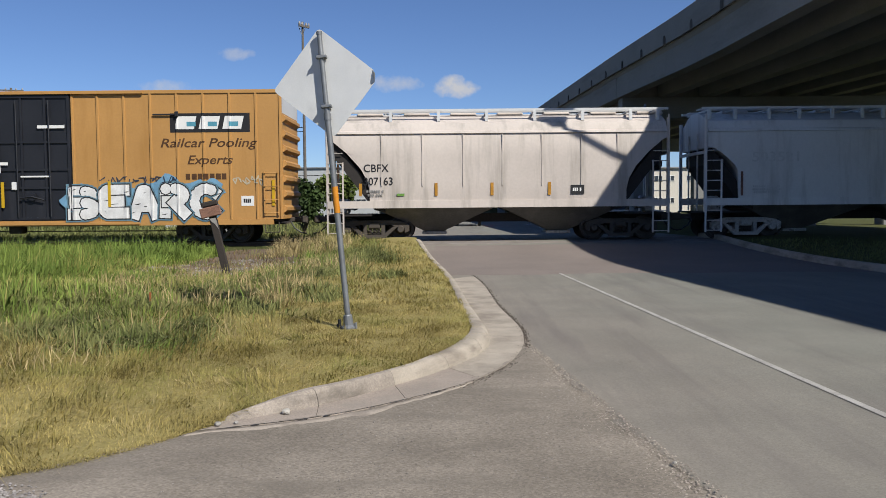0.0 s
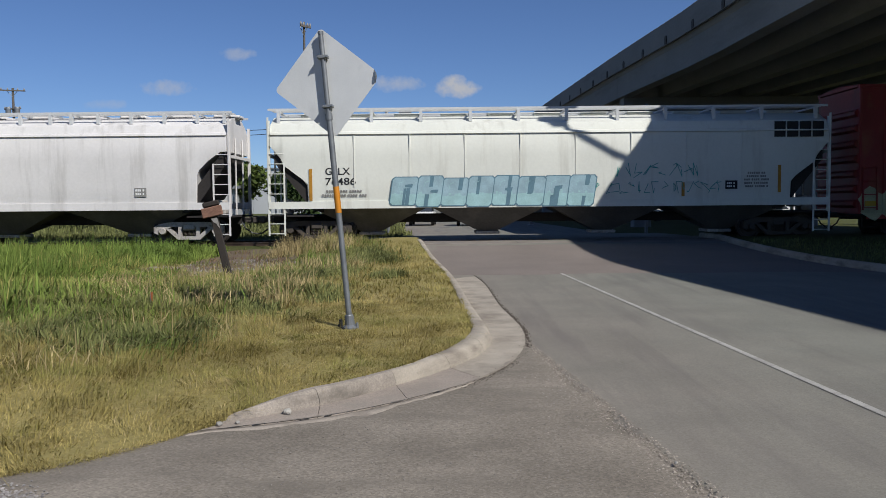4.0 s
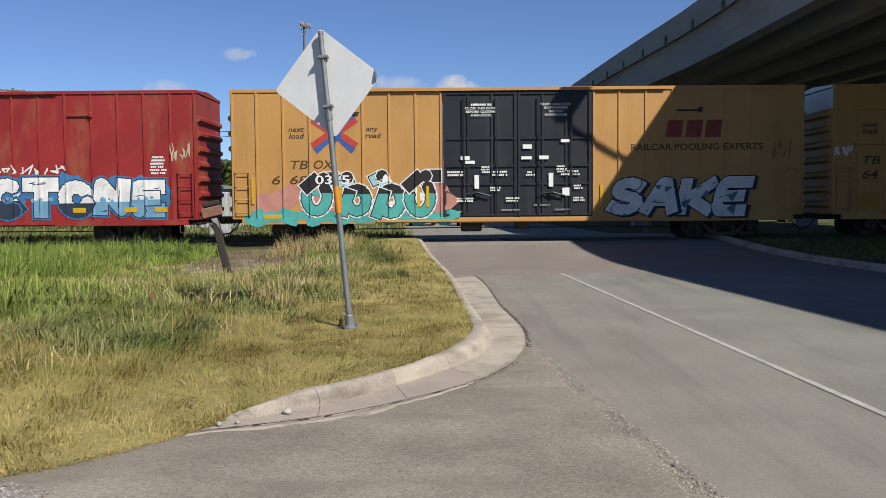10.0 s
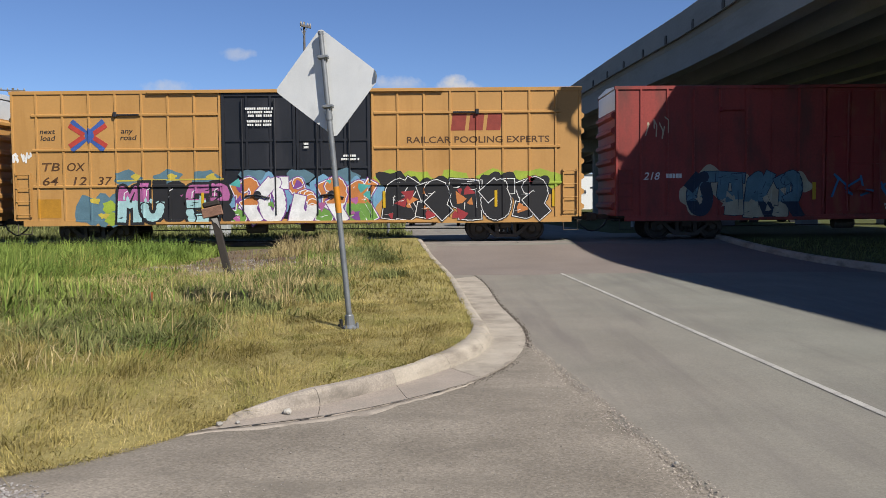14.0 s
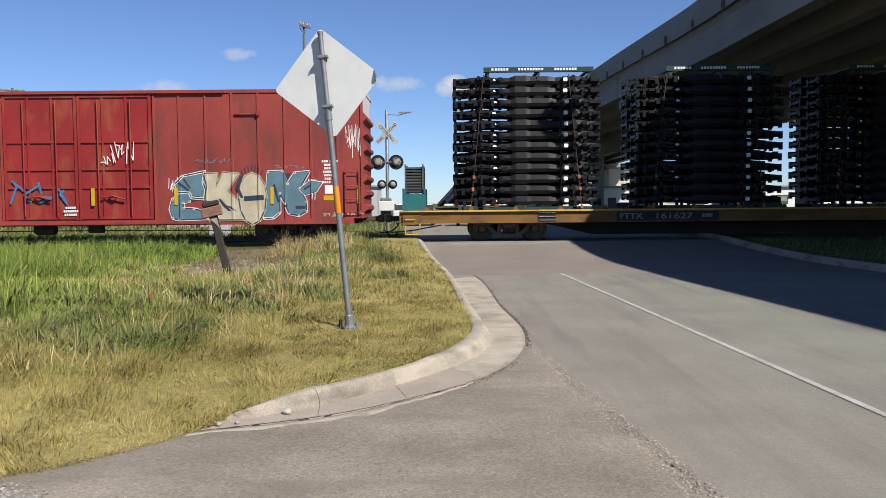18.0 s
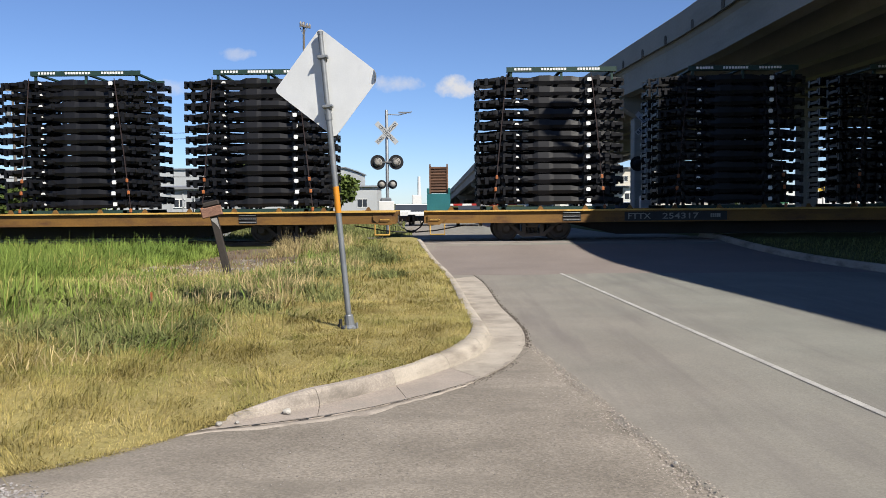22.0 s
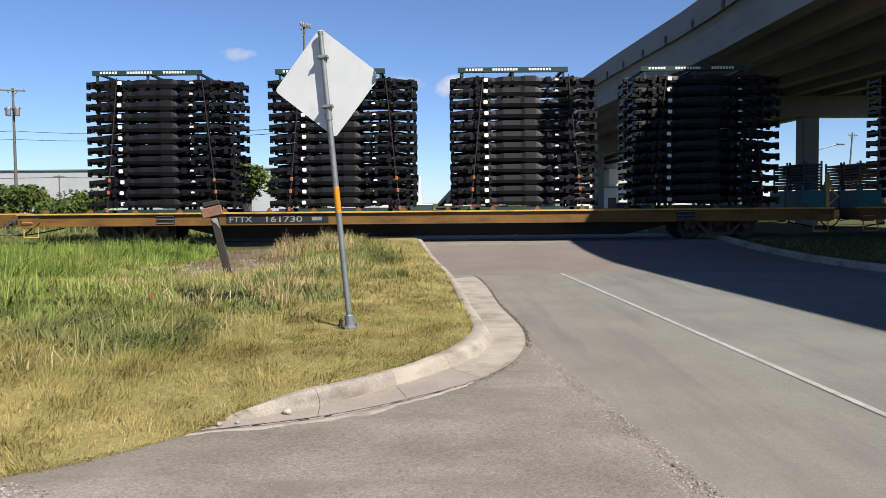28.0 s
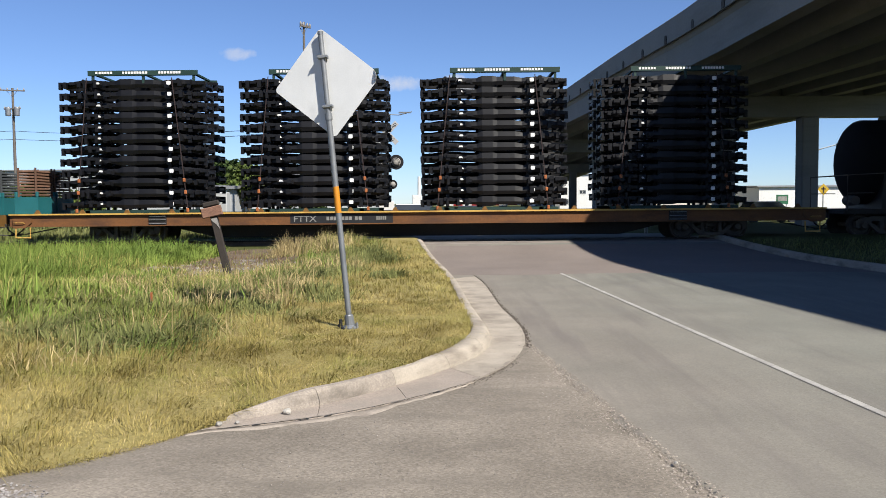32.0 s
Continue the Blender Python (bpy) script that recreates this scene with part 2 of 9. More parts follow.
paint("warehouse_wall", (0.55, 0.57, 0.58), rough=0.7, vary=0.08, big=0.2, fine=5, bump=0.05)
paint("cream_wall", (0.70, 0.66, 0.58), rough=0.8, vary=0.08, big=0.3, fine=6, bump=0.1)
paint("roof_metal", (0.42, 0.43, 0.45), rough=0.5, metal=0.3, vary=0.1, big=0.3, fine=6)
paint("window_dark", (0.06, 0.07, 0.085), rough=0.15, vary=0.1, big=1, fine=0, bump=0, spec=0.6)
paint("bark", (0.13, 0.10, 0.07), rough=0.95, vary=0.3, big=3, fine=25, bump=0.6, depth=0.03)
paint("leaf_dark", (0.055, 0.095, 0.022), rough=0.75, vary=0.25, big=0.6, fine=4, bump=0.1, per="island", spec=0.25)
paint("leaf_bright", (0.11, 0.155, 0.03), rough=0.75, vary=0.25, big=0.6, fine=4, bump=0.1, per="island", spec=0.25)
paint("sign_yellow", (0.75, 0.48, 0.03), rough=0.5, vary=0.08, big=2, fine=30)
paint("sign_green", (0.03, 0.17, 0.08), rough=0.5, vary=0.08, big=2, fine=30)
paint("dull_stone", (0.45, 0.43, 0.40), rough=0.9, vary=0.2, big=9, fine=60, bump=0.3)


# ---- the lie of the land ----
KX = 0.05           # the road leans this much to the left per metre ahead
TRACK_Y = 29.25
RAIL_Z = 0.27
TRUCK_LIFT = 0.05   # the rails stand this much over the cars' base level


def smooth(a, b, v):
    t = min(1, max(0, (v - a) / (b - a)))
    return t * t * (3 - 2 * t)


def hz(y):
    """Height of the road: it rises to the crossing and falls behind it."""
    return 0.32 * min(1, max(0, (y - 20.3) / 8.0)) ** 1.9 * (1 - smooth(32.5, 44, y))


def rx(l, y):
    return l - KX * y


def poly_at(pts, y):
    """x on a polyline given by (x, y) points with falling y."""
    for (xa, ya), (xb, yb) in zip(pts, pts[1:]):
        if yb <= y <= ya:
            return xa + (xb - xa) * (y - ya) / (yb - ya)
    return pts[0][0] if y > pts[0][1] else pts[-1][0]


def curve_pts(pts, step):
    """Catmull-Rom through control points, resampled into even fractions."""
    P = [Vector(p) for p in pts]
    P = [P[0] * 2 - P[1]] + P + [P[-1] * 2 - P[-2]]
    res = []
    for i in range(1, len(P) - 2):
        for k in range(step):
            t = k / step
            a, b, c, d = P[i - 1:i + 3]
            res.append(0.5 * ((2 * b) + (c - a) * t + (2 * a - 5 * b + 4 * c - d) * t * t + (3 * b - a - 3 * c + d) * t ** 3))
    res.append(P[-2])
    return res


def sheet(xs, ys, zf):
    g = Geo()
    g.v = [(x, y, zf(x, y)) for y in ys for x in xs]
    n = len(xs)
    g.f = [(j * n + i, j * n + i + 1, (j + 1) * n + i + 1, (j + 1) * n + i) for j in range(len(ys) - 1) for i in range(n - 1)]
    return g


def ground_z(x, y):
    l = x + KX * y
    z = hz(y) - 0.12
    if l > 10.85:
        z += 0.22 * smooth(10.85, 11.35, l) + 0.05 * noise.noise(Vector((x * 0.4, y * 0.4, 0)))
    elif y > 31.5:
        z += 0.12 * smooth(1.2, 0.2, l)
    return z


far = [-3000, -1200, -600, -300, -150, -80, -50]
gxs = far + [-35 + 1.4 * i for i in range(25)] + [0.6 + 0.35 * i for i in range(60)] + [22 + 2 * i for i in range(15)] + [60, 90, 150, 300, 600, 1200, 3000]
gys = [-400, -150, -60, -25] + [-12 + 1.5 * i for i in range(42)] + [55, 70, 100, 150, 220, 350, 600, 1000, 1800, 3800]
whole("ground", sheet(gxs, gys, ground_z), M["meadow"], "wide flat ground of dry grass and dirt", "ground", kind="structure", smooth=True)

road_ys = [-80, -40, -20, -8] + [-4 + 0.9 * i for i in range(60)] + [55, 70, 100, 150, 220, 330]
g = Geo()
ls = [-1.6 + 12.35 * i / 16 for i in range(17)]
g.v = [(rx(l, y), y, hz(y) - 0.0006 * (l - 6) ** 2 + 0.004 * noise.noise(Vector((l * 0.5, y * 0.3, 3)))) for y in road_ys for l in ls]
g.f = [(j * 17 + i, j * 17 + i + 1, (j + 1) * 17 + i + 1, (j + 1) * 17 + i) for j in range(len(road_ys) - 1) for i in range(16)]
road = whole("road", g, M["road_asphalt"], "sun-bleached grey asphalt road rising to the crossing", "road", kind="structure", smooth=True)
# the newer surfacing laid on the rise before the rails
paint("approach_asphalt", (0.305, 0.258, 0.23), rough=0.92, vary=0.10, big=0.6, fine=60, bump=0.3, depth=0.006, chips=0.1, chip_scale=60, spec=0.25)
g = Geo()
ays = [18.55, 18.8] + [19.2 + 0.60 * i for i in range(14)]
als = [0.0 + 10.6 * i / 14 for i in range(15)]
g.v = [(rx(l, y + 0.12 * math.sin(l * 1.7)), y + 0.12 * math.sin(l * 1.7), hz(y) - 0.0006 * (l - 6) ** 2 + (0.008 if y > 18.7 else -0.006)) for y in ays for l in als]
g.f = [(j * 15 + i, j * 15 + i + 1, (j + 1) * 15 + i + 1, (j + 1) * 15 + i) for j in range(15) for i in range(14)]
# road colour warms towards its left side, standing in for the camera's colour shading
road_mat = M["road_asphalt"]
rn, rl = road_mat.node_tree.nodes, road_mat.node_tree.links
bsdf = rn["Principled BSDF"]
lane_colour = bsdf.inputs["Base Color"].links[0].from_socket
tc_ = rn.new("ShaderNodeTexCoord")
across = rn.new("ShaderNodeVectorMath")
across.operation = "DOT_PRODUCT"
across.inputs[1].default_value = (1.0, KX, 0.0)
rl.new(tc_.outputs["Object"], across.inputs[0])
tint_noise = rn.new("ShaderNodeTexNoise")
tint_noise.inputs["Scale"].default_value, tint_noise.inputs["Detail"].default_value = 0.7, 6.0
rl.new(tc_.outputs["Object"], tint_noise.inputs["Vector"])
wobble = rn.new("ShaderNodeMath")
wobble.operation = "MULTIPLY_ADD"
wobble.inputs[1].default_value = 2.6
rl.new(tint_noise.outputs["Fac"], wobble.inputs[0])
rl.new(across.outputs["Value"], wobble.inputs[2])
# strength of the warm tint: full at the left, none in the lane
dusty = rn.new("ShaderNodeMapRange")
for sock, val in zip(("From Min", "From Max", "To Min", "To Max"), (1.6, 6.4, 1.0, 0.0)):
    dusty.inputs[sock].default_value = val
rl.new(wobble.outputs[0], dusty.inputs["Value"])
warm_mix = rn.new("ShaderNodeMix")
warm_mix.data_type, warm_mix.blend_type = "RGBA", "MULTIPLY"
warm_mix.inputs["B"].default_value = (1.17, 1.05, 1.03, 1)
rl.new(dusty.outputs[0], warm_mix.inputs["Factor"])
rl.new(lane_colour, warm_mix.inputs["A"])
rl.new(warm_mix.outputs["Result"], bsdf.inputs["Base Color"])
part("approach_surfacing", g, M["approach_asphalt"], road, "darker asphalt overlay before the rails", smooth=True)
# the white shoulder line
g = Geo()
lys = [-12 + 0.8 * i for i in range(38)] + [18.35, 18.93]
for a, b in zip(lys, lys[1:]):
    z0, z1 = [hz(q) - 0.0006 * (3.60 - 6) ** 2 + 0.005 for q in (a, b)]
    g.add([(rx(3.55, a), a, z0), (rx(3.625, a), a, z0), (rx(3.625, b), b, z1), (rx(3.55, b), b, z1)], [(0, 1, 2, 3)])
part("shoulder_line", g, M["line_white"], road, "worn white shoulder line")

street_ys = [-30, -15, -6, -2] + [0.5 * i for i in range(24)]


def street_edge(x, y):
    """The old side street: crumbling towards its joint with the road."""
    return 0.012 + 0.006 * noise.noise(Vector((x * 0.9, y * 0.9, 7))) + 0.004 * noise.noise(Vector((x * 5, y * 5, 2)))


g = Geo()
sxs = [-40, -25, -15, -10] + [-8 + 0.35 * i for i in range(26)]
for y in street_ys:
    edge = poly_at([(0.7, 12), (0.93, 9.3), (1.12, 7.8), (1.29, 6.0), (1.42, 4.9), (1.5, 4.3), (1.9, 0), (2.4, -30)], y)
    for i in range(len(sxs) + 4):
        x = sxs[i] if i < len(sxs) else 0.75 + (edge - 0.75) * (i - len(sxs) + 1) / 4
        if i >= len(sxs):
            x += 0.10 * noise.noise(Vector((y * 1.6, i * 0.3, 1)))
        g.v.append((x, y, street_edge(x, y) if i < len(sxs) + 3 else 0.0))
n = len(sxs) + 4
g.f = [(j * n + i, j * n + i + 1, (j + 1) * n + i + 1, (j + 1) * n + i) for j in range(len(street_ys) - 1) for i in range(n - 1)]
street = whole("side_street", g, M["street_asphalt"], "old cracked brownish asphalt of a side street", "road", kind="structure", smooth=True)

# ---- the grass corner with its kerb ----
BASE = (-1.125, 9.98)     # foot of the warning sign
BACK = [(-0.86, 27.6), (-0.67, 25.77), (0.02, 17.39), (0.24, 12.4), (0.33, 10.0), (0.22, 8.95), (-0.12, 7.95), (-0.52, 7.2), (-1.08, 6.55), (-1.5, 6.15)]
FACE = [(-0.66, 27.6), (-0.48, 25.77), (0.20, 17.39), (0.42, 12.4), (0.55, 9.85), (0.42, 8.8), (0.06, 7.95), (-0.42, 7.2), (-0.98, 6.5), (-1.62, 5.98)]
OUTER = [(-0.60, 27.6), (-0.42, 25.71), (0.67, 18.11), (0.86, 12.9), (0.98, 10.3), (0.78, 8.65), (0.33, 7.5), (-0.3, 6.7), (-0.95, 6.15), (-1.72, 5.8)]
GRASS_EDGE = BACK[:-1] + [(-1.55, 6.12), (-1.95, 5.5), (-2.35, 5.05), (-2.7, 4.8), (-4.5, 4.1), (-9, 3.0), (-60, 1.0)]


def lawn_z(x, y):
    """Height of the grass corner."""
    e = poly_at(GRASS_EDGE, y) - x
    rise = (0.13 - 0.10 * smooth(-2.5, -5.5, x) * smooth(13, 21, y)) * smooth(5.2, 7.2, y) + 0.02
    z = hz(y) * (0.35 + 0.65 * smooth(-4.5, -1.5, x)) + rise + 0.03 * noise.noise(Vector((x * 0.6, y * 0.6, 4))) * smooth(0.1, 0.8, e) + 0.05 * noise.noise(Vector((x * 0.2, y * 0.2, 9))) * smooth(0.5, 3, e)
    z -= 0.045 * math.exp(-((x - BASE[0]) ** 2 + (y - BASE[1]) ** 2) / 0.7)
    return z - 0.02 * smooth(0.12, 0.0, e)


g = Geo()
lawn_ys = [1.0, 3.0] + [4.0 + 0.25 * i for i in range(98)]
fr = [0, 0.01, 0.025, 0.05, 0.09, 0.14, 0.2, 0.28, 0.38, 0.5, 0.65, 0.85, 1.1, 1.4, 1.8, 2.3, 2.9, 3.6, 4.4, 5.3, 6.4, 7.8, 9.5, 11.5, 14, 17, 21, 27, 35, 50, 90]
for y in lawn_ys:
    e = poly_at(GRASS_EDGE, y)
    for q in fr:
        g.v.append((e - q + (0.03 if q == 0 else 0), y, lawn_z(e - q, y) if q > 0 or y > 6.7 else -0.04))
n = len(fr)
g.f = [(j * n + i, (j + 1) * n + i, (j + 1) * n + i + 1, j * n + i + 1) for j in range(len(lawn_ys) - 1) for i in range(n - 1)]
lawn = whole("grass_verge", g, M["soil"], "dry soil of the grassy road corner", "verge", kind="structure", smooth=True)

kerb = thing("kerb", "weathered pale concrete kerb and gutter", "kerb", kind="structure")
kb, kf, ko = curve_pts(BACK, 14), curve_pts(FACE, 14), curve_pts(OUTER, 14)
cuts = [0, 7, 14, 19, 24, 28, 35, 42, 53, 70, 84, 98, 112, len(kb) - 1]
for a, b in zip(cuts, cuts[1:]):
    g, pan = Geo(), Geo()
    rows = []
    for i in range(a, b + 1):
        B, F, O = [c[i].copy() for c in (kb, kf, ko)]
        t = (kf[min(i + 1, len(kf) - 1)] - kf[max(i - 1, 0)]).normalized() * 0.003
        if i == a:
            B, F, O = B + t, F + t, O + t
        if i == b:
            B, F, O = B - t, F - t, O - t
        sink = smooth(6.6, 5.9, B.y)
        hgt = (0.155 - 0.115 * sink) * (1 + 0.05 * noise.noise(Vector((B.x * 2, B.y * 2, 0))))
        h0 = hz(B.y)
        prof = [(0.0, -0.12), (0.0, hgt - 0.01), (0.10, hgt), (0.55, hgt - 0.004), (0.72, hgt - 0.02), (0.84, hgt - 0.055), (0.93, hgt * 0.45), (1.0, 0.024), (1.0, -0.12)]
        rows.append([(*B.lerp(F, u), h0 + w) for u, w in prof])
        pan.v += [(*F, h0 - 0.1), (*F, h0 + 0.022), (*O, h0 + 0.016), (*O, h0 - 0.1)]
    k = len(rows[0])
    for r in rows:
        g.v += r
    for j in range(len(rows) - 1):
        g.f += [(j * k + i, j * k + i + 1, (j + 1) * k + i + 1, (j + 1) * k + i) for i in range(k - 1)]
        pan.f += [(j * 4 + i, j * 4 + i + 1, j * 4 + i + 5, j * 4 + i + 4) for i in range(3)]
    g.f += [tuple(range(k)), tuple(range(len(g.v) - 1, len(g.v) - k - 1, -1))]
    pan.f += [(0, 1, 2, 3), tuple(range(len(pan.v) - 1, len(pan.v) - 5, -1))]
    part("kerb_section", g, M["kerb_concrete"] if a < 98 else M["kerb_dirty"], kerb, smooth=True)
    if a >= 28:
        part("gutter_section", pan, M["kerb_concrete"] if a < 84 else M["gutter_dirt"], kerb, "" if a < 84 else "gutter pan under packed dirt")

# the kerb across the road, in the shade of the bridge
kerb_far = thing("kerb", "shaded concrete kerb along the road's other side", "kerb", kind="structure")
for i in range(18):
    a, b = -6 + 2.0 * i, -4.01 + 2.0 * i
    g = Geo()
    for y in (a, (a + b) / 2, b):
        g.v += [(rx(10.65 + u, y), y, hz(y) + w) for u, w in ((0, -0.1), (0.03, 0.13), (0.06, 0.15), (0.2, 0.15), (0.2, -0.1))]
    g.f = [(j * 5 + k, j * 5 + k + 1, j * 5 + k + 6, j * 5 + k + 5) for j in range(2) for k in range(4)] + [(0, 1, 2, 3, 4), (14, 13, 12, 11, 10)]
    part("kerb_section", g, M["kerb_concrete"], kerb_far)

# ---- railway track ----
g = Geo()
g.prism([(TRACK_Y - 2.3, -0.1), (TRACK_Y - 1.5, 0.13), (TRACK_Y + 1.5, 0.13), (TRACK_Y + 2.3, -0.1)], -400, 400, "x")
track = whole("track_bed", g, M["ballast"], "low ballast bed under the railway track", "ballast", kind="structure")
rail = thing("railway_track", "worn steel rails on dark wooden ties", "railway", kind="structure")
for s in (-0.755, 0.755):
    y = TRACK_Y + s
    g = Geo().prism([(y - 0.075, 0.13), (y + 0.075, 0.13), (y + 0.075, 0.145), (y + 0.012, 0.16), (y + 0.012, 0.27), (y + 0.036, 0.285),
                     (y + 0.036, RAIL_Z + TRUCK_LIFT), (y - 0.036, RAIL_Z + TRUCK_LIFT), (y - 0.036, 0.285), (y - 0.012, 0.27), (y - 0.012, 0.16), (y - 0.075, 0.145)], -400, 400, "x")
    part("rail", g, M["rail_steel"], rail, "rust-brown rail with a worn head")
panels = thing("crossing", "concrete panels level with the rails", "crossing", kind="structure")
for i in range(5):
    for y0, y1 in ((TRACK_Y - 1.75, TRACK_Y - 0.86), (TRACK_Y - 0.66, TRACK_Y + 0.66), (TRACK_Y + 0.86, TRACK_Y + 1.75)):
        x0 = rx(-1.0, TRACK_Y) + 2.46 * i
        za, zb = min(0.316, hz(y0) + 0.006), 0.316
        part("panel", Geo().prism([(y0, 0.0), (y1, 0.0), (y1, zb - 0.01), (y1 - 0.012, zb), (y0 + 0.012, za), (y0, za - 0.01)], x0, x0 + 2.44, "x"), M["crossing_panel"], panels)

paint("drifted_dust", (0.47, 0.41, 0.35), rough=1.0, vary=0.22, big=3, fine=60, bump=0.4, depth=0.004, stain=(0.33, 0.285, 0.245), stain_amount=0.5, stain_scale=(4, 4, 4), spec=0.15)
# worn pale lip of the gutter pan, and the crack beside it
lip, crack = Geo(), Geo()
for i in range(72, len(ko)):
    for gg, a, b, up in ((lip, 0.0, 0.05, 0.0225), (crack, -0.016, -0.004, 0.019)):
        d = (kf[i] - ko[i]).normalized()
        w = 0.15 + 1.5 * abs(noise.noise(Vector((ko[i].x * 7, ko[i].y * 7, a * 50))))
        p, q = ko[i] + d * a, ko[i] + d * (a + (b - a) * w)
        gg.v += [(p.x, p.y, hz(p.y) + up), (q.x, q.y, hz(q.y) + up + 0.001)]
        n = len(gg.v) // 2 - 1
        if n and not (gg is lip and noise.noise(Vector((i * 0.3, 9, 1))) < -0.3) and not (gg is crack and (i < 92 or noise.noise(Vector((i * 0.45, 3, 1))) > 0.05)):
            gg.f.append((2 * n - 2, 2 * n - 1, 2 * n + 1, 2 * n))
part("gutter_lip", lip, M["drifted_dust"], kerb, "worn pale lip of the gutter")
part("joint_crack", crack, M["drain_soot"], kerb, "dark crack along the gutter")

# pale dust drifted along the street side of the gutter
drift = Geo()
for i in range(86, len(ko)):
    d = (ko[i] - kf[i]).normalized()
    grow_ = smooth(84, 100, i)
    near_, far_ = 0.02 + 0.05 * abs(noise.noise(Vector((i * 0.21, 1, 5)))), 0.03 + grow_ * (0.08 + 0.34 * abs(noise.noise(Vector((i * 0.13, 2, 6))))) + 0.05 * noise.noise(Vector((i * 0.9, 2, 8)))
    for k in range(4):
        q = ko[i] + d * (near_ + (far_ - near_) * k / 3)
        drift.v.append((q.x, q.y, (0.004, 0.021, 0.021, 0.004)[k]))
    j = len(drift.v) // 4 - 1
    if j:
        drift.f += [(4 * j - 4 + k, 4 * j - 3 + k, 4 * j + 1 + k, 4 * j + k) for k in range(3)]
part("dust_drift", drift, M["drifted_dust"], street, "pale dust drifted beside the gutter", smooth=True)

# ---- overpass ----
def bridge_z(y):
    """Drop of the deck: level over the crossing, then a crest and a steady fall."""
    q = max(0, y - 70)
    return -0.14 * smooth(52, 34, y) - (0.000336 * q * q if q < 70 else 1.646 + 0.047 * (q - 70))


def bend(y):
    """Sideways bulge of the bridge, shaped so its shadow edge fits the camera's view."""
    return -0.46 * smooth(-2, 19, y) * smooth(38, 24, y)


def bx(l, y):
    return rx(l, y) + bend(y)


bys = [-60, -30, -10, -2, 2, 6, 10, 14, 18, 22, 26, 30, 34, 38, 42, 46, 50, 52, 60, 70, 80, 90, 100, 110, 120, 130, 140, 160, 190, 220, 250, 290]


def along(prof, ys, drop=True):
    """A closed profile of (l, z) swept along the bridge."""
    gg = Geo()
    k = len(prof)
    for y in ys:
        gg.v += [(bx(l, y), y, z + (bridge_z(y) if drop else 0)) for l, z in prof]
    for j in range(len(ys) - 1):
        gg.f += [(j * k + i, j * k + (i + 1) % k, (j + 1) * k + (i + 1) % k, (j + 1) * k + i) for i in range(k)]
    gg.f += [tuple(range(k)), tuple(range(len(gg.v) - 1, len(gg.v) - k - 1, -1))]
    return gg


BL, BR = 12.6, 31.3
bridge = thing("overpass", "long grey concrete highway overpass on round-edged columns", "bridge", kind="structure")
part("deck_slab", along([(BL + 0.08, 9.18), (BL + 0.08, 9.38), (BR - 0.08, 9.38), (BR - 0.08, 9.18)], bys), M["bridge_concrete"], bridge)
for s, l0 in ((1, BL), (-1, BR)):
    part("parapet", along([(l0, 9.10), (l0, 10.14), (l0 + s * 0.06, 10.2), (l0 + s * 0.26, 10.2), (l0 + s * 0.32, 9.7), (l0 + s * 0.42, 9.386), (l0 + s * 0.078, 9.386), (l0 + s * 0.078, 9.10)], bys),
         M["bridge_concrete"], bridge, "grey concrete parapet with small drain openings")
BENTS = [-22, 14, 50, 82, 118, 156, 196]
spans = list(zip([-60] + BENTS, BENTS + [240]))
for a, b in spans:
    sub = [a + 0.03 + (b - a - 0.06) * i / 9 for i in range(10)]
    for i in range(8):
        l = BL + 0.62 + i * 2.43
        part("girder", along([(l - 0.3, 7.72), (l + 0.36, 7.72), (l + 0.36, 7.92), (l + 0.12, 8.12), (l + 0.12, 8.95), (l + 0.5, 9.1), (l + 0.5, 9.178), (l - 0.42, 9.178), (l - 0.42, 9.1), (l - 0.34, 8.95), (l - 0.30, 8.9)], sub),
             M["bridge_concrete"], bridge)
# openings are proud dark blocks: the shade inside them is painted
for i in range(34):
    y = -5.0 + 3.75 * i
    d = bridge_z(y)
    part("drain_opening", Geo().prism([(y - 0.17, 9.12 + d), (y + 0.17, 9.12 + d), (y + 0.17, 9.38 + d), (y + 0.1, 9.5 + d), (y - 0.1, 9.5 + d), (y - 0.17, 9.38 + d)], bx(BL - 0.035, y), bx(BL + 0.02, y), "x"), M["drain_soot"], bridge, "drain opening as a dark block, its inner shade painted")
for y in BENTS:
    d = bridge_z(y)
    gg = Geo().prism([(rx(BL + 0.55, y), 7.69 + d), (rx(BR - 0.55, y), 7.69 + d), (rx(BR - 0.55, y), 7.1 + d), (rx(BR - 1.6, y), 6.5 + d), (rx(BL + 1.6, y), 6.5 + d), (rx(BL + 0.55, y), 7.1 + d)], y - 0.6, y + 0.6, "y")
    part("bent_cap", gg, M["bridge_concrete"], bridge)
    for l in (14.3, 19.3, 24.2, 29.1):
        part("column", Geo().cbox(rx(l, y) - 0.5, rx(l, y) + 0.5, y - 0.5, y + 0.5, -0.3, 6.52 + d, 0.07), M["bridge_concrete"], bridge, smooth=False)
# a lamp bracket on the parapet before the crossing
LAMP_Y = 22.2
lamp = thing("bridge_lamp", "grey street lamp with a lantern head on a raked bracket", "street lamp")
lx, lz = bx(BL, LAMP_Y), bridge_z(LAMP_Y)
hx = lx - 1.82
part("base_plate", Geo().cbox(lx + 0.05, lx + 0.27, LAMP_Y - 0.2, LAMP_Y + 0.2, 10.199 + lz, 10.27 + lz, 0.01), M["galvanised"], lamp)
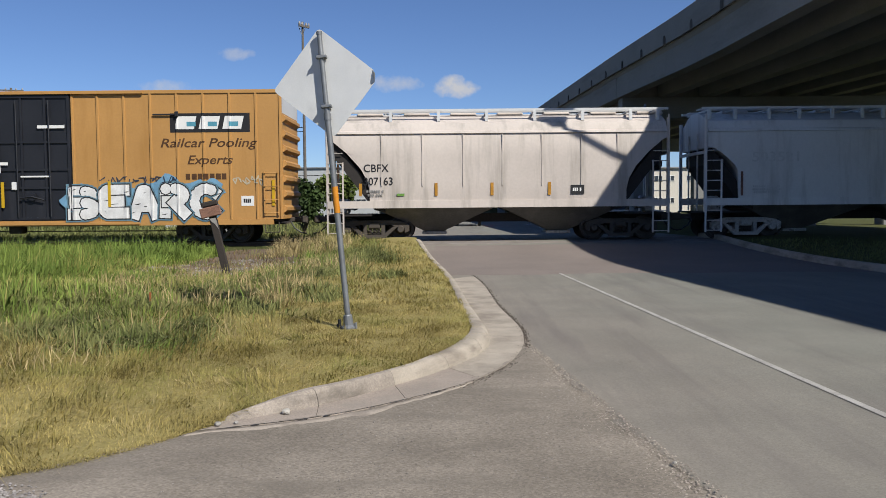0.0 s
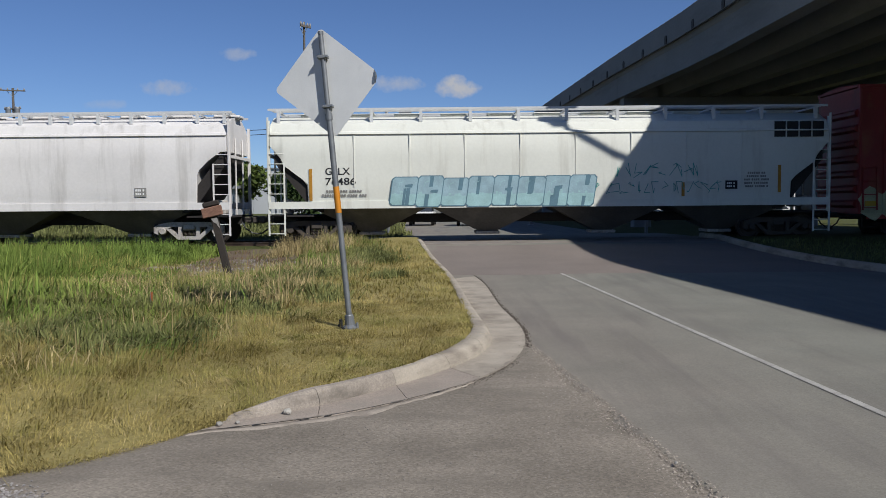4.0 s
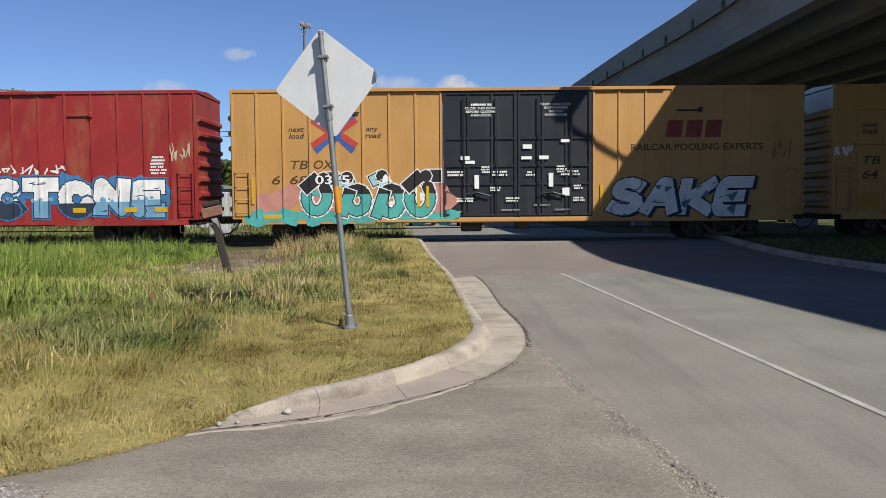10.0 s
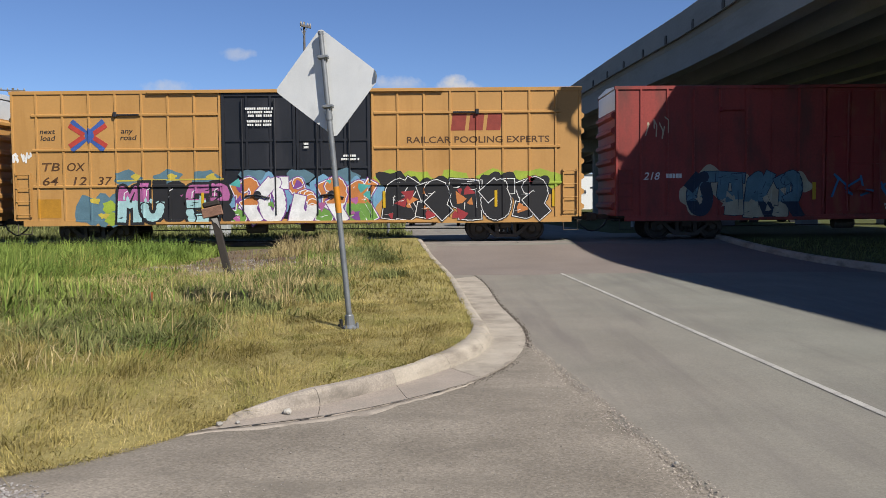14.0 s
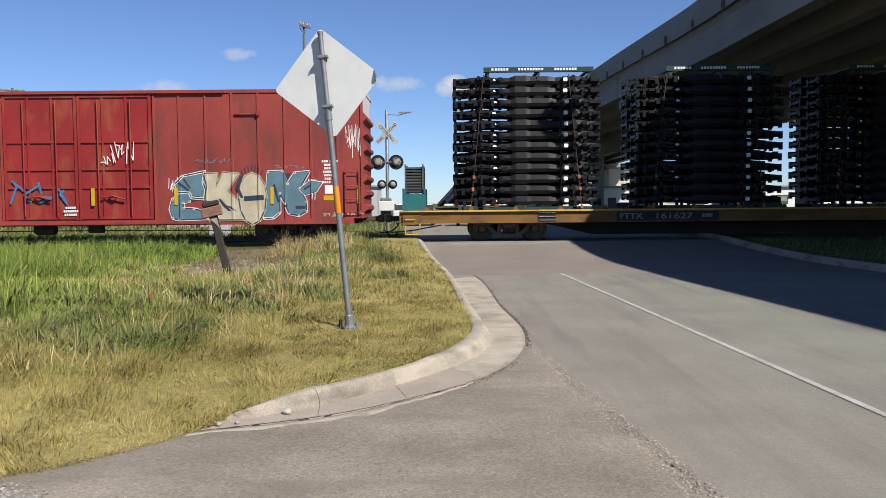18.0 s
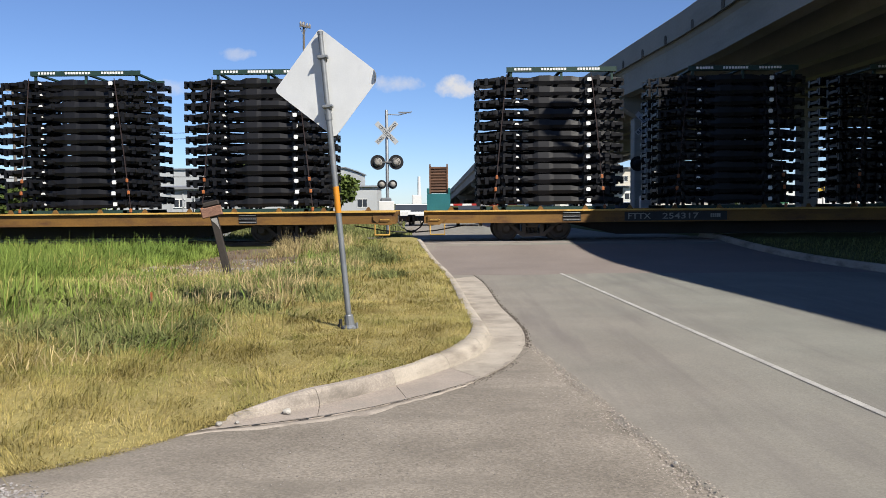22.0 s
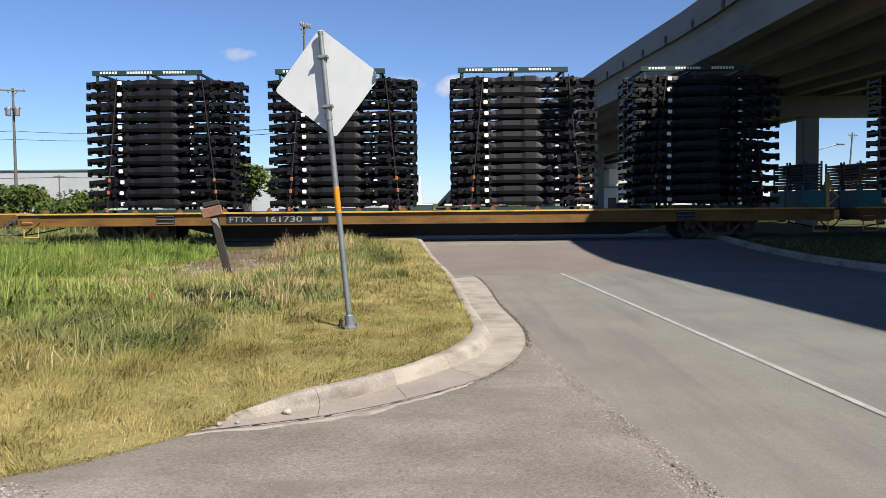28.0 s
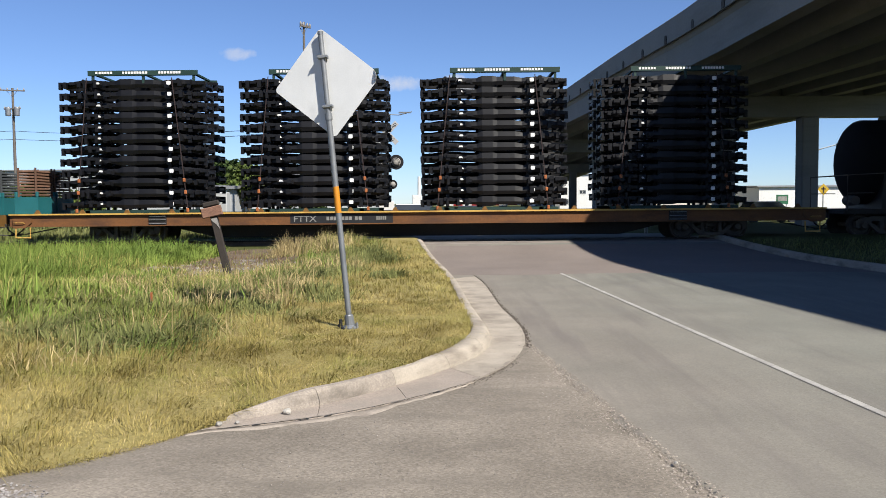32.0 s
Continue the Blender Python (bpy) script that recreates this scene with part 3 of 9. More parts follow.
part("bracket", Geo().tube([(lx + 0.15, LAMP_Y, 10.2 + lz), (lx - 0.35, LAMP_Y, 10.4 + lz), (hx + 0.12, LAMP_Y, 11.08), (hx + 0.02, LAMP_Y, 11.18), (hx, LAMP_Y, 11.66)], 0.075, 8), M["galvanised"], lamp)
part("lamp_head", Geo().prism([(hx - 0.18, 11.62), (hx + 0.18, 11.62), (hx + 0.5, 12.12), (hx + 0.46, 12.2), (hx - 0.46, 12.2), (hx - 0.5, 12.12)], LAMP_Y - 0.25, LAMP_Y + 0.25, "y"), M["galvanised"], lamp, "lantern head that widens upwards")
# ---- warning sign seen from behind ----
sgn = thing("warning_sign", "diamond road sign, bare aluminium back, on a leaning post", "road sign", at=pose(BASE[0], BASE[1], 0.105, 0, -4.9, 0))
part("post", Geo().tube([(0, 0, 0.05), (0, 0, 2.59)], 0.035, 14).tube([(0, 0, 2.55), (0, 0, 3.51)], [0.030, 0.030], 14), M["galvanised"], sgn, smooth=True)
part("post_collar", Geo().tube([(0, 0, 2.50), (0, 0, 2.575)], 0.044, 14), M["galvanised"], sgn, smooth=True)
part("post_cap", Geo().tube([(0, 0, 3.505), (0, 0, 3.54)], 0.034, 14), M["galvanised"], sgn)
part("reflective_band", Geo().tube([(0, 0, 1.395), (0, 0, 1.71)], 0.0372, 14, caps=False), M["orange_band"], sgn, "orange reflective band on the post", smooth=True)
# diamond blade with rounded corners; its right-hand corner is bent forward
h, r = 0.462, 0.05
outline = []
for cx, cy, a0 in ((h - r, h - r, 0), (-h + r, h - r, 90), (-h + r, -h + r, 180), (h - r, -h + r, 270)):
    outline += [(cx + r * math.cos(radians(a0 + k * 18)), cy + r * math.sin(radians(a0 + k * 18))) for k in range(6)]
bm = bmesh.new()
c45 = math.sqrt(0.5)
face = bm.faces.new([bm.verts.new((c45 * (x - y), 0, c45 * (x + y))) for x, y in outline])
bmesh.ops.bisect_plane(bm, geom=bm.verts[:] + bm.edges[:] + bm.faces[:], plane_co=(0.575, 0, 0), plane_no=(1, 0, 0))
for v in bm.verts:
    if v.co.x > 0.577:
        v.co.y -= (v.co.x - 0.575) * 1.1
        v.co.x -= (v.co.x - 0.575) * 0.45
ext = bmesh.ops.extrude_face_region(bm, geom=bm.faces[:])
for v in ext["geom"]:
    if isinstance(v, bmesh.types.BMVert):
        v.co.y += 0.004
bmesh.ops.recalc_face_normals(bm, faces=bm.faces)
me = bpy.data.meshes.new("blade")
bm.to_mesh(me)
bm.free()
me.materials.append(M["sign_aluminium"])
part("blade", me, None, sgn, "bare aluminium sign back with a bent corner", at=pose(0.018, 0.068, 2.945, 0, -2.2, 0) @ pose(0, 0, 0, 0, 0, -6))
for z in (2.66, 3.24):
    part("clamp", Geo().cbox(-0.065, 0.065, -0.045, 0.05, z - 0.02, z + 0.02, 0.008), M["galvanised"], sgn)
    for s in (-0.05, 0.05):
        part("bolt", Geo().lathe([(0.011, -0.058), (0.011, -0.044)], 6, "y", Matrix.Translation((s, 0, z))), M["galvanised"], sgn)
part("slip_base", Geo().lathe([(0.10, -0.02), (0.10, 0.02), (0.062, 0.05), (0.052, 0.16), (0.046, 0.17)], 12), M["galvanised"], sgn, "triangular breakaway base casting")
part("base_bolt", Geo().tube([(-0.10, -0.04, 0.03), (-0.10, -0.04, 0.13)], 0.022, 6).tube([(-0.06, -0.09, 0.0), (-0.13, -0.02, 0.06)], 0.02, 6), M["black_paint"], sgn)
part("base_bolt", Geo().tube([(0.09, -0.04, 0.0), (0.09, -0.04, 0.07)], 0.018, 6), M["galvanised"], sgn)

# ---- leaning track marker ----
mk = thing("track_marker", "leaning dark wooden marker post with a rusty little board", "post", at=pose(-4.57, 17.7, 0.14, 0, -12.5, 0))
part("post", Geo().cbox(-0.075, 0.075, -0.05, 0.05, -0.3, 1.33, 0.012), M["dark_wood"], mk)
part("board", Geo().cbox(-0.22, 0.22, -0.11, -0.052, 1.25, 1.46, 0.015), M["rusty_board"], mk, "faded rust-red board")
part("board_top", Geo().cbox(-0.17, 0.2, -0.1, -0.045, 1.46, 1.58, 0.03), M["dark_wood"], mk, "dark weathered cap board")
part("reflector", Geo().prism([(-0.07, 1.23), (0.07, 1.21), (0.075, 0.97), (0.02, 1.09), (-0.03, 1.14)], -0.062, -0.054, "y"), M["dull_stone"], mk, "pale peeling patch")
# ---- train: materials ----
STREAK = (1.6, 1.6, 0.25)
paint("car_yellow", (0.68, 0.365, 0.112), rough=0.55, vary=0.08, big=0.5, fine=14, bump=0.06, stain=(0.55, 0.28, 0.075), stain_amount=0.35, stain_scale=STREAK)
paint("car_red", (0.38, 0.028, 0.028), rough=0.55, vary=0.16, big=0.6, fine=14, bump=0.06, stain=(0.42, 0.13, 0.06), stain_amount=0.5, stain_scale=(1.3, 1.3, 0.5))
paint("car_red_dull", (0.40, 0.058, 0.048), rough=0.65, vary=0.2, big=0.4, fine=14, bump=0.06, stain=(0.12, 0.05, 0.04), stain_amount=0.5, stain_scale=(1.1, 1.1, 0.3))
paint("door_black", (0.022, 0.024, 0.032), rough=0.5, vary=0.2, big=0.8, fine=14, bump=0.05, stain=(0.05, 0.05, 0.06), stain_amount=0.4, stain_scale=STREAK)
paint("hopper_beige", (0.70, 0.625, 0.565), rough=0.65, vary=0.07, big=0.5, fine=12, bump=0.05, stain=(0.36, 0.33, 0.28), stain_amount=0.4, stain_scale=(1.2, 1.2, 0.12))
paint("hopper_white", (0.80, 0.775, 0.755), rough=0.6, vary=0.06, big=0.5, fine=12, bump=0.05, stain=(0.55, 0.52, 0.48), stain_amount=0.35, stain_scale=(1.2, 1.2, 0.12))
paint("hopper_cream", (0.80, 0.805, 0.73), rough=0.6, vary=0.05, big=0.5, fine=12, bump=0.05, stain=(0.62, 0.60, 0.52), stain_amount=0.3, stain_scale=(1.2, 1.2, 0.12))
paint("hopper_bin", (0.16, 0.15, 0.135), rough=0.8, vary=0.2, big=1, fine=15, stain=(0.3, 0.27, 0.24), stain_amount=0.4, stain_scale=(1, 1, 0.5))
paint("truck_iron", (0.10, 0.085, 0.072), rough=0.8, metal=0.2, vary=0.3, big=4, fine=30, bump=0.2, stain=(0.13, 0.10, 0.075), stain_amount=0.5, stain_scale=(4, 4, 4))
paint("truck_dusty", (0.60, 0.56, 0.52), rough=0.9, vary=0.25, big=4, fine=30, bump=0.2, stain=(0.09, 0.075, 0.06), stain_amount=0.5, stain_scale=(4, 4, 4))
paint("wheel_steel", (0.10, 0.085, 0.075), rough=0.6, metal=0.5, vary=0.25, big=5, fine=30)
paint("underframe", (0.035, 0.03, 0.028), rough=0.85, vary=0.3, big=2, fine=20, bump=0.15)
paint("roof_white", (0.70, 0.71, 0.71), rough=0.5, metal=0.15, vary=0.06, big=0.8, fine=12, bump=0.05)
paint("flat_yellow", (0.25, 0.125, 0.024), rough=0.75, vary=0.2, big=0.8, fine=16, bump=0.1, stain=(0.09, 0.035, 0.018), stain_amount=0.6, stain_scale=(0.7, 0.7, 2.5))
# brighter than the sill's paint: the sunlit line of the deck edge is painted in
paint("lip_yellow", (0.86, 0.52, 0.12), rough=0.6, vary=0.12, big=1, fine=16, stain=(0.35, 0.17, 0.04), stain_amount=0.5, stain_scale=(1.5, 1.5, 1.5))
paint("flat_rusty", (0.22, 0.09, 0.028), rough=0.8, vary=0.25, big=0.8, fine=16, bump=0.1, stain=(0.10, 0.045, 0.025), stain_amount=0.7, stain_scale=(0.6, 0.6, 2.5))
paint("deck_dark", (0.05, 0.042, 0.036), rough=0.9, vary=0.3, big=1, fine=15, bump=0.3)
paint("frame_black", (0.0062, 0.0062, 0.008), rough=0.5, vary=0.45, big=3, fine=25, bump=0.1, per="object", spec=0.28)
paint("rack_green", (0.018, 0.058, 0.046), rough=0.6, vary=0.15, big=2, fine=20)
paint("bin_teal", (0.015, 0.17, 0.19), rough=0.6, vary=0.12, big=1.5, fine=20)
paint("dunnage_brown", (0.20, 0.105, 0.065), rough=0.85, vary=0.25, big=3, fine=25, per="object")
paint("dunnage_grey", (0.085, 0.095, 0.10), rough=0.8, vary=0.25, big=3, fine=25, per="object")
paint("strap_dark", (0.05, 0.03, 0.03), rough=0.8, vary=0.2, big=5, fine=0)
paint("ratchet_orange", (0.50, 0.16, 0.05), rough=0.6, vary=0.2, big=5, fine=30)
paint("label_white", (0.82, 0.82, 0.80), rough=0.5, vary=0.04, big=4, fine=40)
paint("reflector_yellow", (0.80, 0.50, 0.02), rough=0.4, vary=0.06, big=5, fine=30)
paint("reflector_amber", (0.62, 0.30, 0.03), rough=0.5, vary=0.15, big=5, fine=30)
paint("mark_black", (0.02, 0.02, 0.022), rough=0.6, vary=0.3, big=5, fine=30)
paint("mark_brown", (0.10, 0.045, 0.015), rough=0.6, vary=0.3, big=5, fine=30)
paint("mark_red", (0.36, 0.06, 0.04), rough=0.6, vary=0.15, big=5, fine=30)
paint("mark_gold", (0.62, 0.45, 0.20), rough=0.6, vary=0.2, big=5, fine=30)
paint("mark_grey", (0.36, 0.35, 0.33), rough=0.6, vary=0.25, big=5, fine=30)
paint("logo_red", (0.60, 0.07, 0.05), rough=0.6, vary=0.1, big=5, fine=30)
paint("logo_blue", (0.06, 0.14, 0.46), rough=0.6, vary=0.1, big=5, fine=30)
paint("logo_cyan", (0.12, 0.42, 0.55), rough=0.6, vary=0.15, big=5, fine=30)
SPRAY = {"white": (0.74, 0.74, 0.73), "black": (0.018, 0.018, 0.022), "navy": (0.03, 0.05, 0.09), "sky": (0.22, 0.45, 0.66), "blue": (0.06, 0.24, 0.52),
         "teal": (0.10, 0.50, 0.46), "aqua": (0.42, 0.66, 0.68), "faded": (0.40, 0.58, 0.66), "slate": (0.16, 0.30, 0.38), "pink": (0.55, 0.16, 0.40), "purple": (0.26, 0.08, 0.36), "orange": (0.72, 0.26, 0.07), "green": (0.20, 0.42, 0.08),
         "lime": (0.42, 0.55, 0.06), "red": (0.42, 0.04, 0.05), "yellow": (0.70, 0.55, 0.08), "cream": (0.62, 0.55, 0.40), "steel": (0.13, 0.25, 0.32), "grey": (0.40, 0.39, 0.38), "pale": (0.62, 0.60, 0.36), "salmon": (0.66, 0.30, 0.24)}
for key, c in SPRAY.items():
    paint("spray_" + key, c, rough=0.7, vary=0.16, big=2.5, fine=25, bump=0.04)

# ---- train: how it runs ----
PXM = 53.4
RUN0, RUN1, T0, T1 = 6.779, 7.022, 20.0, 28.0


def run(t):
    """Metres that the train has gone to the left by t seconds."""
    s = RUN0 * min(t, T0)
    if t > T0:
        q = min(t, T1) - T0
        s += RUN0 * q + (RUN1 - RUN0) / (T1 - T0) * q * q / 2
    if t > T1:
        s += RUN1 * (t - T1)
    return s


MOVING = []       # (thing, x at the start, y, z)
WHEELS = []       # (wheelset, local x)


def on_train(ob, u, y=0.0, z=0.0):
    """u: metres along the train from the place that the eye faces at the start."""
    MOVING.append((ob, u, TRACK_Y + y, RAIL_Z + z))
    ob.matrix_basis = pose(u, TRACK_Y + y, RAIL_Z + z)
    return ob


NEAR = -1.505      # the side walls' outer face, on the side of the road


# ---- lettering and spray paint ----
def text(parent, words, x, z, size, material, y=NEAR - 0.004, shear=0.0, squeeze=1.0, name="lettering", align="LEFT"):
    cu = bpy.data.curves.new(name, "FONT")
    cu.body, cu.size, cu.shear, cu.align_x, cu.fill_mode = words, size, shear, align, "FRONT"
    cu.resolution_u = 3
    cu.offset = size * 0.012
    tmp = bpy.data.objects.new(name, cu)
    me = bpy.data.meshes.new_from_object(tmp)
    bpy.data.objects.remove(tmp)
    bpy.data.curves.remove(cu)
    me.materials.clear()
    me.materials.append(material)
    me.transform(Matrix.Diagonal((squeeze, 1, 1, 1)))
    ob = tagged(part(name, me, None, parent), kind="stuff")
    ob.matrix_basis = pose(x, y, z, 90, 0, 0)
    return ob


def bars(parent, x0, x1, z0, z1, rows, material, y=NEAR - 0.007, seed=1, name="stencil_lettering", ragged=0.35):
    """Small unreadable lettering as plain bars."""
    rg = random.Random(seed)
    gg = Geo()
    step = (z1 - z0) / rows
    pitch = min(0.62 * step, (x1 - x0) / 5)
    for i in range(rows):
        short = (x1 - x0) * ragged * 0.5 * rg.random()
        x, left = x0 + short, rg.randint(3, 7)
        while x < x1 - short - pitch * 0.6:
            gg.box(x, x + pitch * rg.uniform(0.7, 0.84), y, y + 0.003, z0 + i * step + step * 0.2, z0 + i * step + step * 0.8)
            left -= 1
            x += pitch if left else pitch * 1.6
            if not left:
                left = rg.randint(3, 7)
    return tagged(part(name, gg, material, parent), kind="stuff")


class Flat:
    """Flat shapes on a wall, each a hair in front of the last."""

    def __init__(self, y):
        self.g, self.y = Geo(), y

    def poly(self, pts):
        self.y -= 0.00025
        self.g.add([(x, self.y, z) for x, z in pts], [tuple(range(len(pts)))])

    def line(self, pts, w):
        for (xa, za), (xb, zb) in zip(pts, pts[1:]):
            d = Vector((xb - xa, zb - za))
            if d.length < 1e-5:
                continue
            nx = Vector((-d.y, d.x)).normalized() * w / 2
            self.poly([(xa + nx.x, za + nx.y), (xb + nx.x, zb + nx.y), (xb - nx.x, zb - nx.y), (xa - nx.x, za - nx.y)])
        for x, z in pts:
            self.poly([(x + w / 2 * math.cos(k * 0.7854), z + w / 2 * math.sin(k * 0.7854)) for k in range(8)])

    def blob(self, cx, cz, rx_, rz_, rg, n=18, rough=0.18):
        ph = [rg.uniform(0, 6.28) for _ in range(3)]
        self.poly([(cx + rx_ * math.cos(a) * (1 + rough * (math.sin(3 * a + ph[0]) + 0.6 * math.sin(5 * a + ph[1]))),
                    cz + rz_ * math.sin(a) * (1 + rough * (math.sin(4 * a + ph[2])))) for a in [2 * math.pi * k / n for k in range(n)]])


def spray_form(rg, cx, cz, w, h):
    """The rim of one invented bubble form: a lobed, notched blob with a spur, and no letter."""
    n = 30
    p1, p2, p3 = [rg.uniform(0, 6.28) for _ in range(3)]
    spur, dent = rg.uniform(0, 6.28), rg.uniform(0, 6.28)
    rim = []
    for k in range(n):
        a = 2 * math.pi * k / n
        c, s = math.cos(a), math.sin(a)
        box = 1 / max(abs(c) ** 3.2 + abs(s) ** 3.2, 1e-6) ** (1 / 3.2)
        r = box * (1 + 0.10 * math.sin(3 * a + p1) + 0.08 * math.sin(5 * a + p2) + 0.05 * math.sin(8 * a + p3))
        r *= 1 + 0.30 * max(0, math.cos((a - spur))) ** 14 - 0.34 * max(0, math.cos(a - dent)) ** 18
        rim.append((cx + 0.5 * w * r * c, cz + 0.47 * h * r * s))
    return rim


def clip_poly(poly, z, above):
    """The part of a polygon over or under a level."""
    res = []
    for (xa, za), (xb, zb) in zip(poly, poly[1:] + poly[:1]):
        ia, ib = (za >= z) == above, (zb >= z) == above
        if ia:
            res.append((xa, za))
        if ia != ib:
            t = (z - za) / (zb - za)
            res.append((xa + t * (xb - xa), z))
    return res


STROKES = [[(-.42, -.5), (-.30, .5)], [(.28, -.5), (.40, .46)], [(-.46, .40), (.46, .48)], [(-.40, -.02), (.42, .08)], [(-.46, -.42), (.46, -.40)],
           [(-.44, .46), (.40, -.48)], [(-.42, -.46), (.46, .48)], [(-.05, -.5), (.02, .46)]]
UPRIGHT = (0, 1, 5, 6, 7)


def wild_strokes(rg, cx, cz, w, h, wide):
    """Thick crossing bars with cut ends, which make up one angular invented form."""
    first = rg.choice(UPRIGHT)
    picks = [first] + rg.sample([k for k in range(len(STROKES)) if k != first], rg.choice((2, 3, 3)))
    res = []
    for k in picks:
        (xa, za), (xb, zb) = STROKES[k]
        j = lambda: rg.uniform(-0.07, 0.07)
        A, B = Vector((cx + (xa + j()) * w, cz + (za + j() * 0.4) * h)), Vector((cx + (xb + j()) * w, cz + (zb + j() * 0.4) * h))
        res.append((A, B, wide * w * rg.uniform(0.75, 1.15), rg.uniform(0.5, 1.2), rg.uniform(-0.8, 0.8), rg.uniform(-0.8, 0.8)))
    return res


def stroke_poly(st, grow):
    A, B, wd, taper, sa, sb = st
    d = (B - A).normalized()
    n = Vector((-d.y, d.x))
    ha, hb = wd / 2 + grow, wd / 2 * taper + grow
    P = [A + n * ha - d * (grow - sa * ha * 0.6), B + n * hb + d * (grow + sb * hb * 0.6), B - n * hb + d * (grow - sb * hb * 0.6), A - n * ha - d * (grow + sa * ha * 0.6)]
    return [(v.x, v.y) for v in P]


def bow(cx, cz, rw, rh, a0, a1, n=9):
    """Points of an arc in a letter's unit square."""
    return [(cx + rw * math.cos(radians(a0 + (a1 - a0) * k / (n - 1))), cz + rh * math.sin(radians(a0 + (a1 - a0) * k / (n - 1)))) for k in range(n)]


# fat spray-can letters as centre lines in a unit square; the digits are loops and hooks that spell nothing
GLYPHS = {
    "A": [[(0, 0), (0.42, 1), (0.58, 1), (1, 0)], [(0.22, 0.34), (0.78, 0.34)]],
    "B": [[(0.1, 0), (0.1, 1)], [(0, 1)] + bow(0.55, 0.77, 0.36, 0.23, 90, -90) + [(0.1, 0.54)], [(0.1, 0.5)] + bow(0.58, 0.25, 0.42, 0.25, 90, -90) + [(0, 0)]],
    "C": [bow(0.55, 0.5, 0.55, 0.5, 42, 318, 14)],
    "E": [[(1, 1), (0.15, 1), (0, 0.8), (0, 0.2), (0.15, 0), (1, 0)], [(0, 0.5), (0.8, 0.52)]],
    "K": [[(0, 0), (0, 1)], [(1, 1), (0.22, 0.46), (1, 0)]],
    "M": [[(0, 0), (0.05, 1), (0.5, 0.5), (0.95, 1), (1, 0)]],
    "N": [[(0, 0), (0.05, 1), (0.92, 0), (1, 1)]],
    "O": [bow(0.5, 0.5, 0.5, 0.5, 0, 360, 17)],
    "R": [[(0.05, 0), (0.05, 1)] + bow(0.5, 0.74, 0.42, 0.26, 90, -90) + [(0.1, 0.48)], [(0.45, 0.46), (1, 0)]],
    "S": [bow(0.55, 0.76, 0.45, 0.24, 30, 250, 9) + bow(0.45, 0.25, 0.5, 0.25, 80, -150, 9)],
    "T": [[(-0.02, 1), (1.02, 1)], [(0.55, 1), (0.45, 0)]],
    "U": [[(0, 1)] + bow(0.5, 0.34, 0.5, 0.34, 180, 360) + [(1, 1)]],
    "1": [bow(0.4, 0.42, 0.4, 0.42, 150, 400, 13) + [(0.62, 1), (1, 1.0)], [(0.0, 0.75), (0.3, 0.95)]],
    "2": [[(0.0, 0.9), (0.25, 1), (0.45, 0.55)] + bow(0.62, 0.32, 0.36, 0.32, 140, -170, 13), [(0.1, 0.0), (0.32, 0.5)]],
    "3": [[(0, 0), (0.12, 0.85), (0.45, 1), (0.6, 0.6), (0.5, 0)], [(0.62, 0.55), (1, 1)], [(0.62, 0.5), (1, 0)]],
    "4": [[(0, 1), (1, 0.96)], [(0.2, 1), (0.1, 0.45), (0.55, 0.4), (0.5, 0)], [(0.8, 0.95), (0.9, 0)]],
    "5": [[(0, 0.05), (0.3, 0), (0.36, 0.9), (0.05, 0.82)], bow(0.66, 0.66, 0.32, 0.33, 170, -120, 11), [(0.55, 0.4), (1, 0)]],
}


def ribbon(lines, wide, grow):
    """Polygons of fat strokes along centre lines."""
    res, r = [], wide / 2 + grow
    for ln in lines:
        for k, (A, B) in enumerate(zip(ln, ln[1:])):
            if (B - A).length < 1e-4:
                continue
            d = (B - A).normalized()
            n = Vector((-d.y, d.x)) * r
            a = A - d * (wide * 0.42 + grow) if k == 0 else A
            b = B + d * (wide * 0.42 + grow) if k == len(ln) - 2 else B
            res.append([tuple(a + n), tuple(b + n), tuple(b - n), tuple(a - n)])
        for p in ln[1:-1]:
            res.append([(p.x + r * math.cos(radians(45 * k)), p.y + r * math.sin(radians(45 * k))) for k in range(8)])
    return res


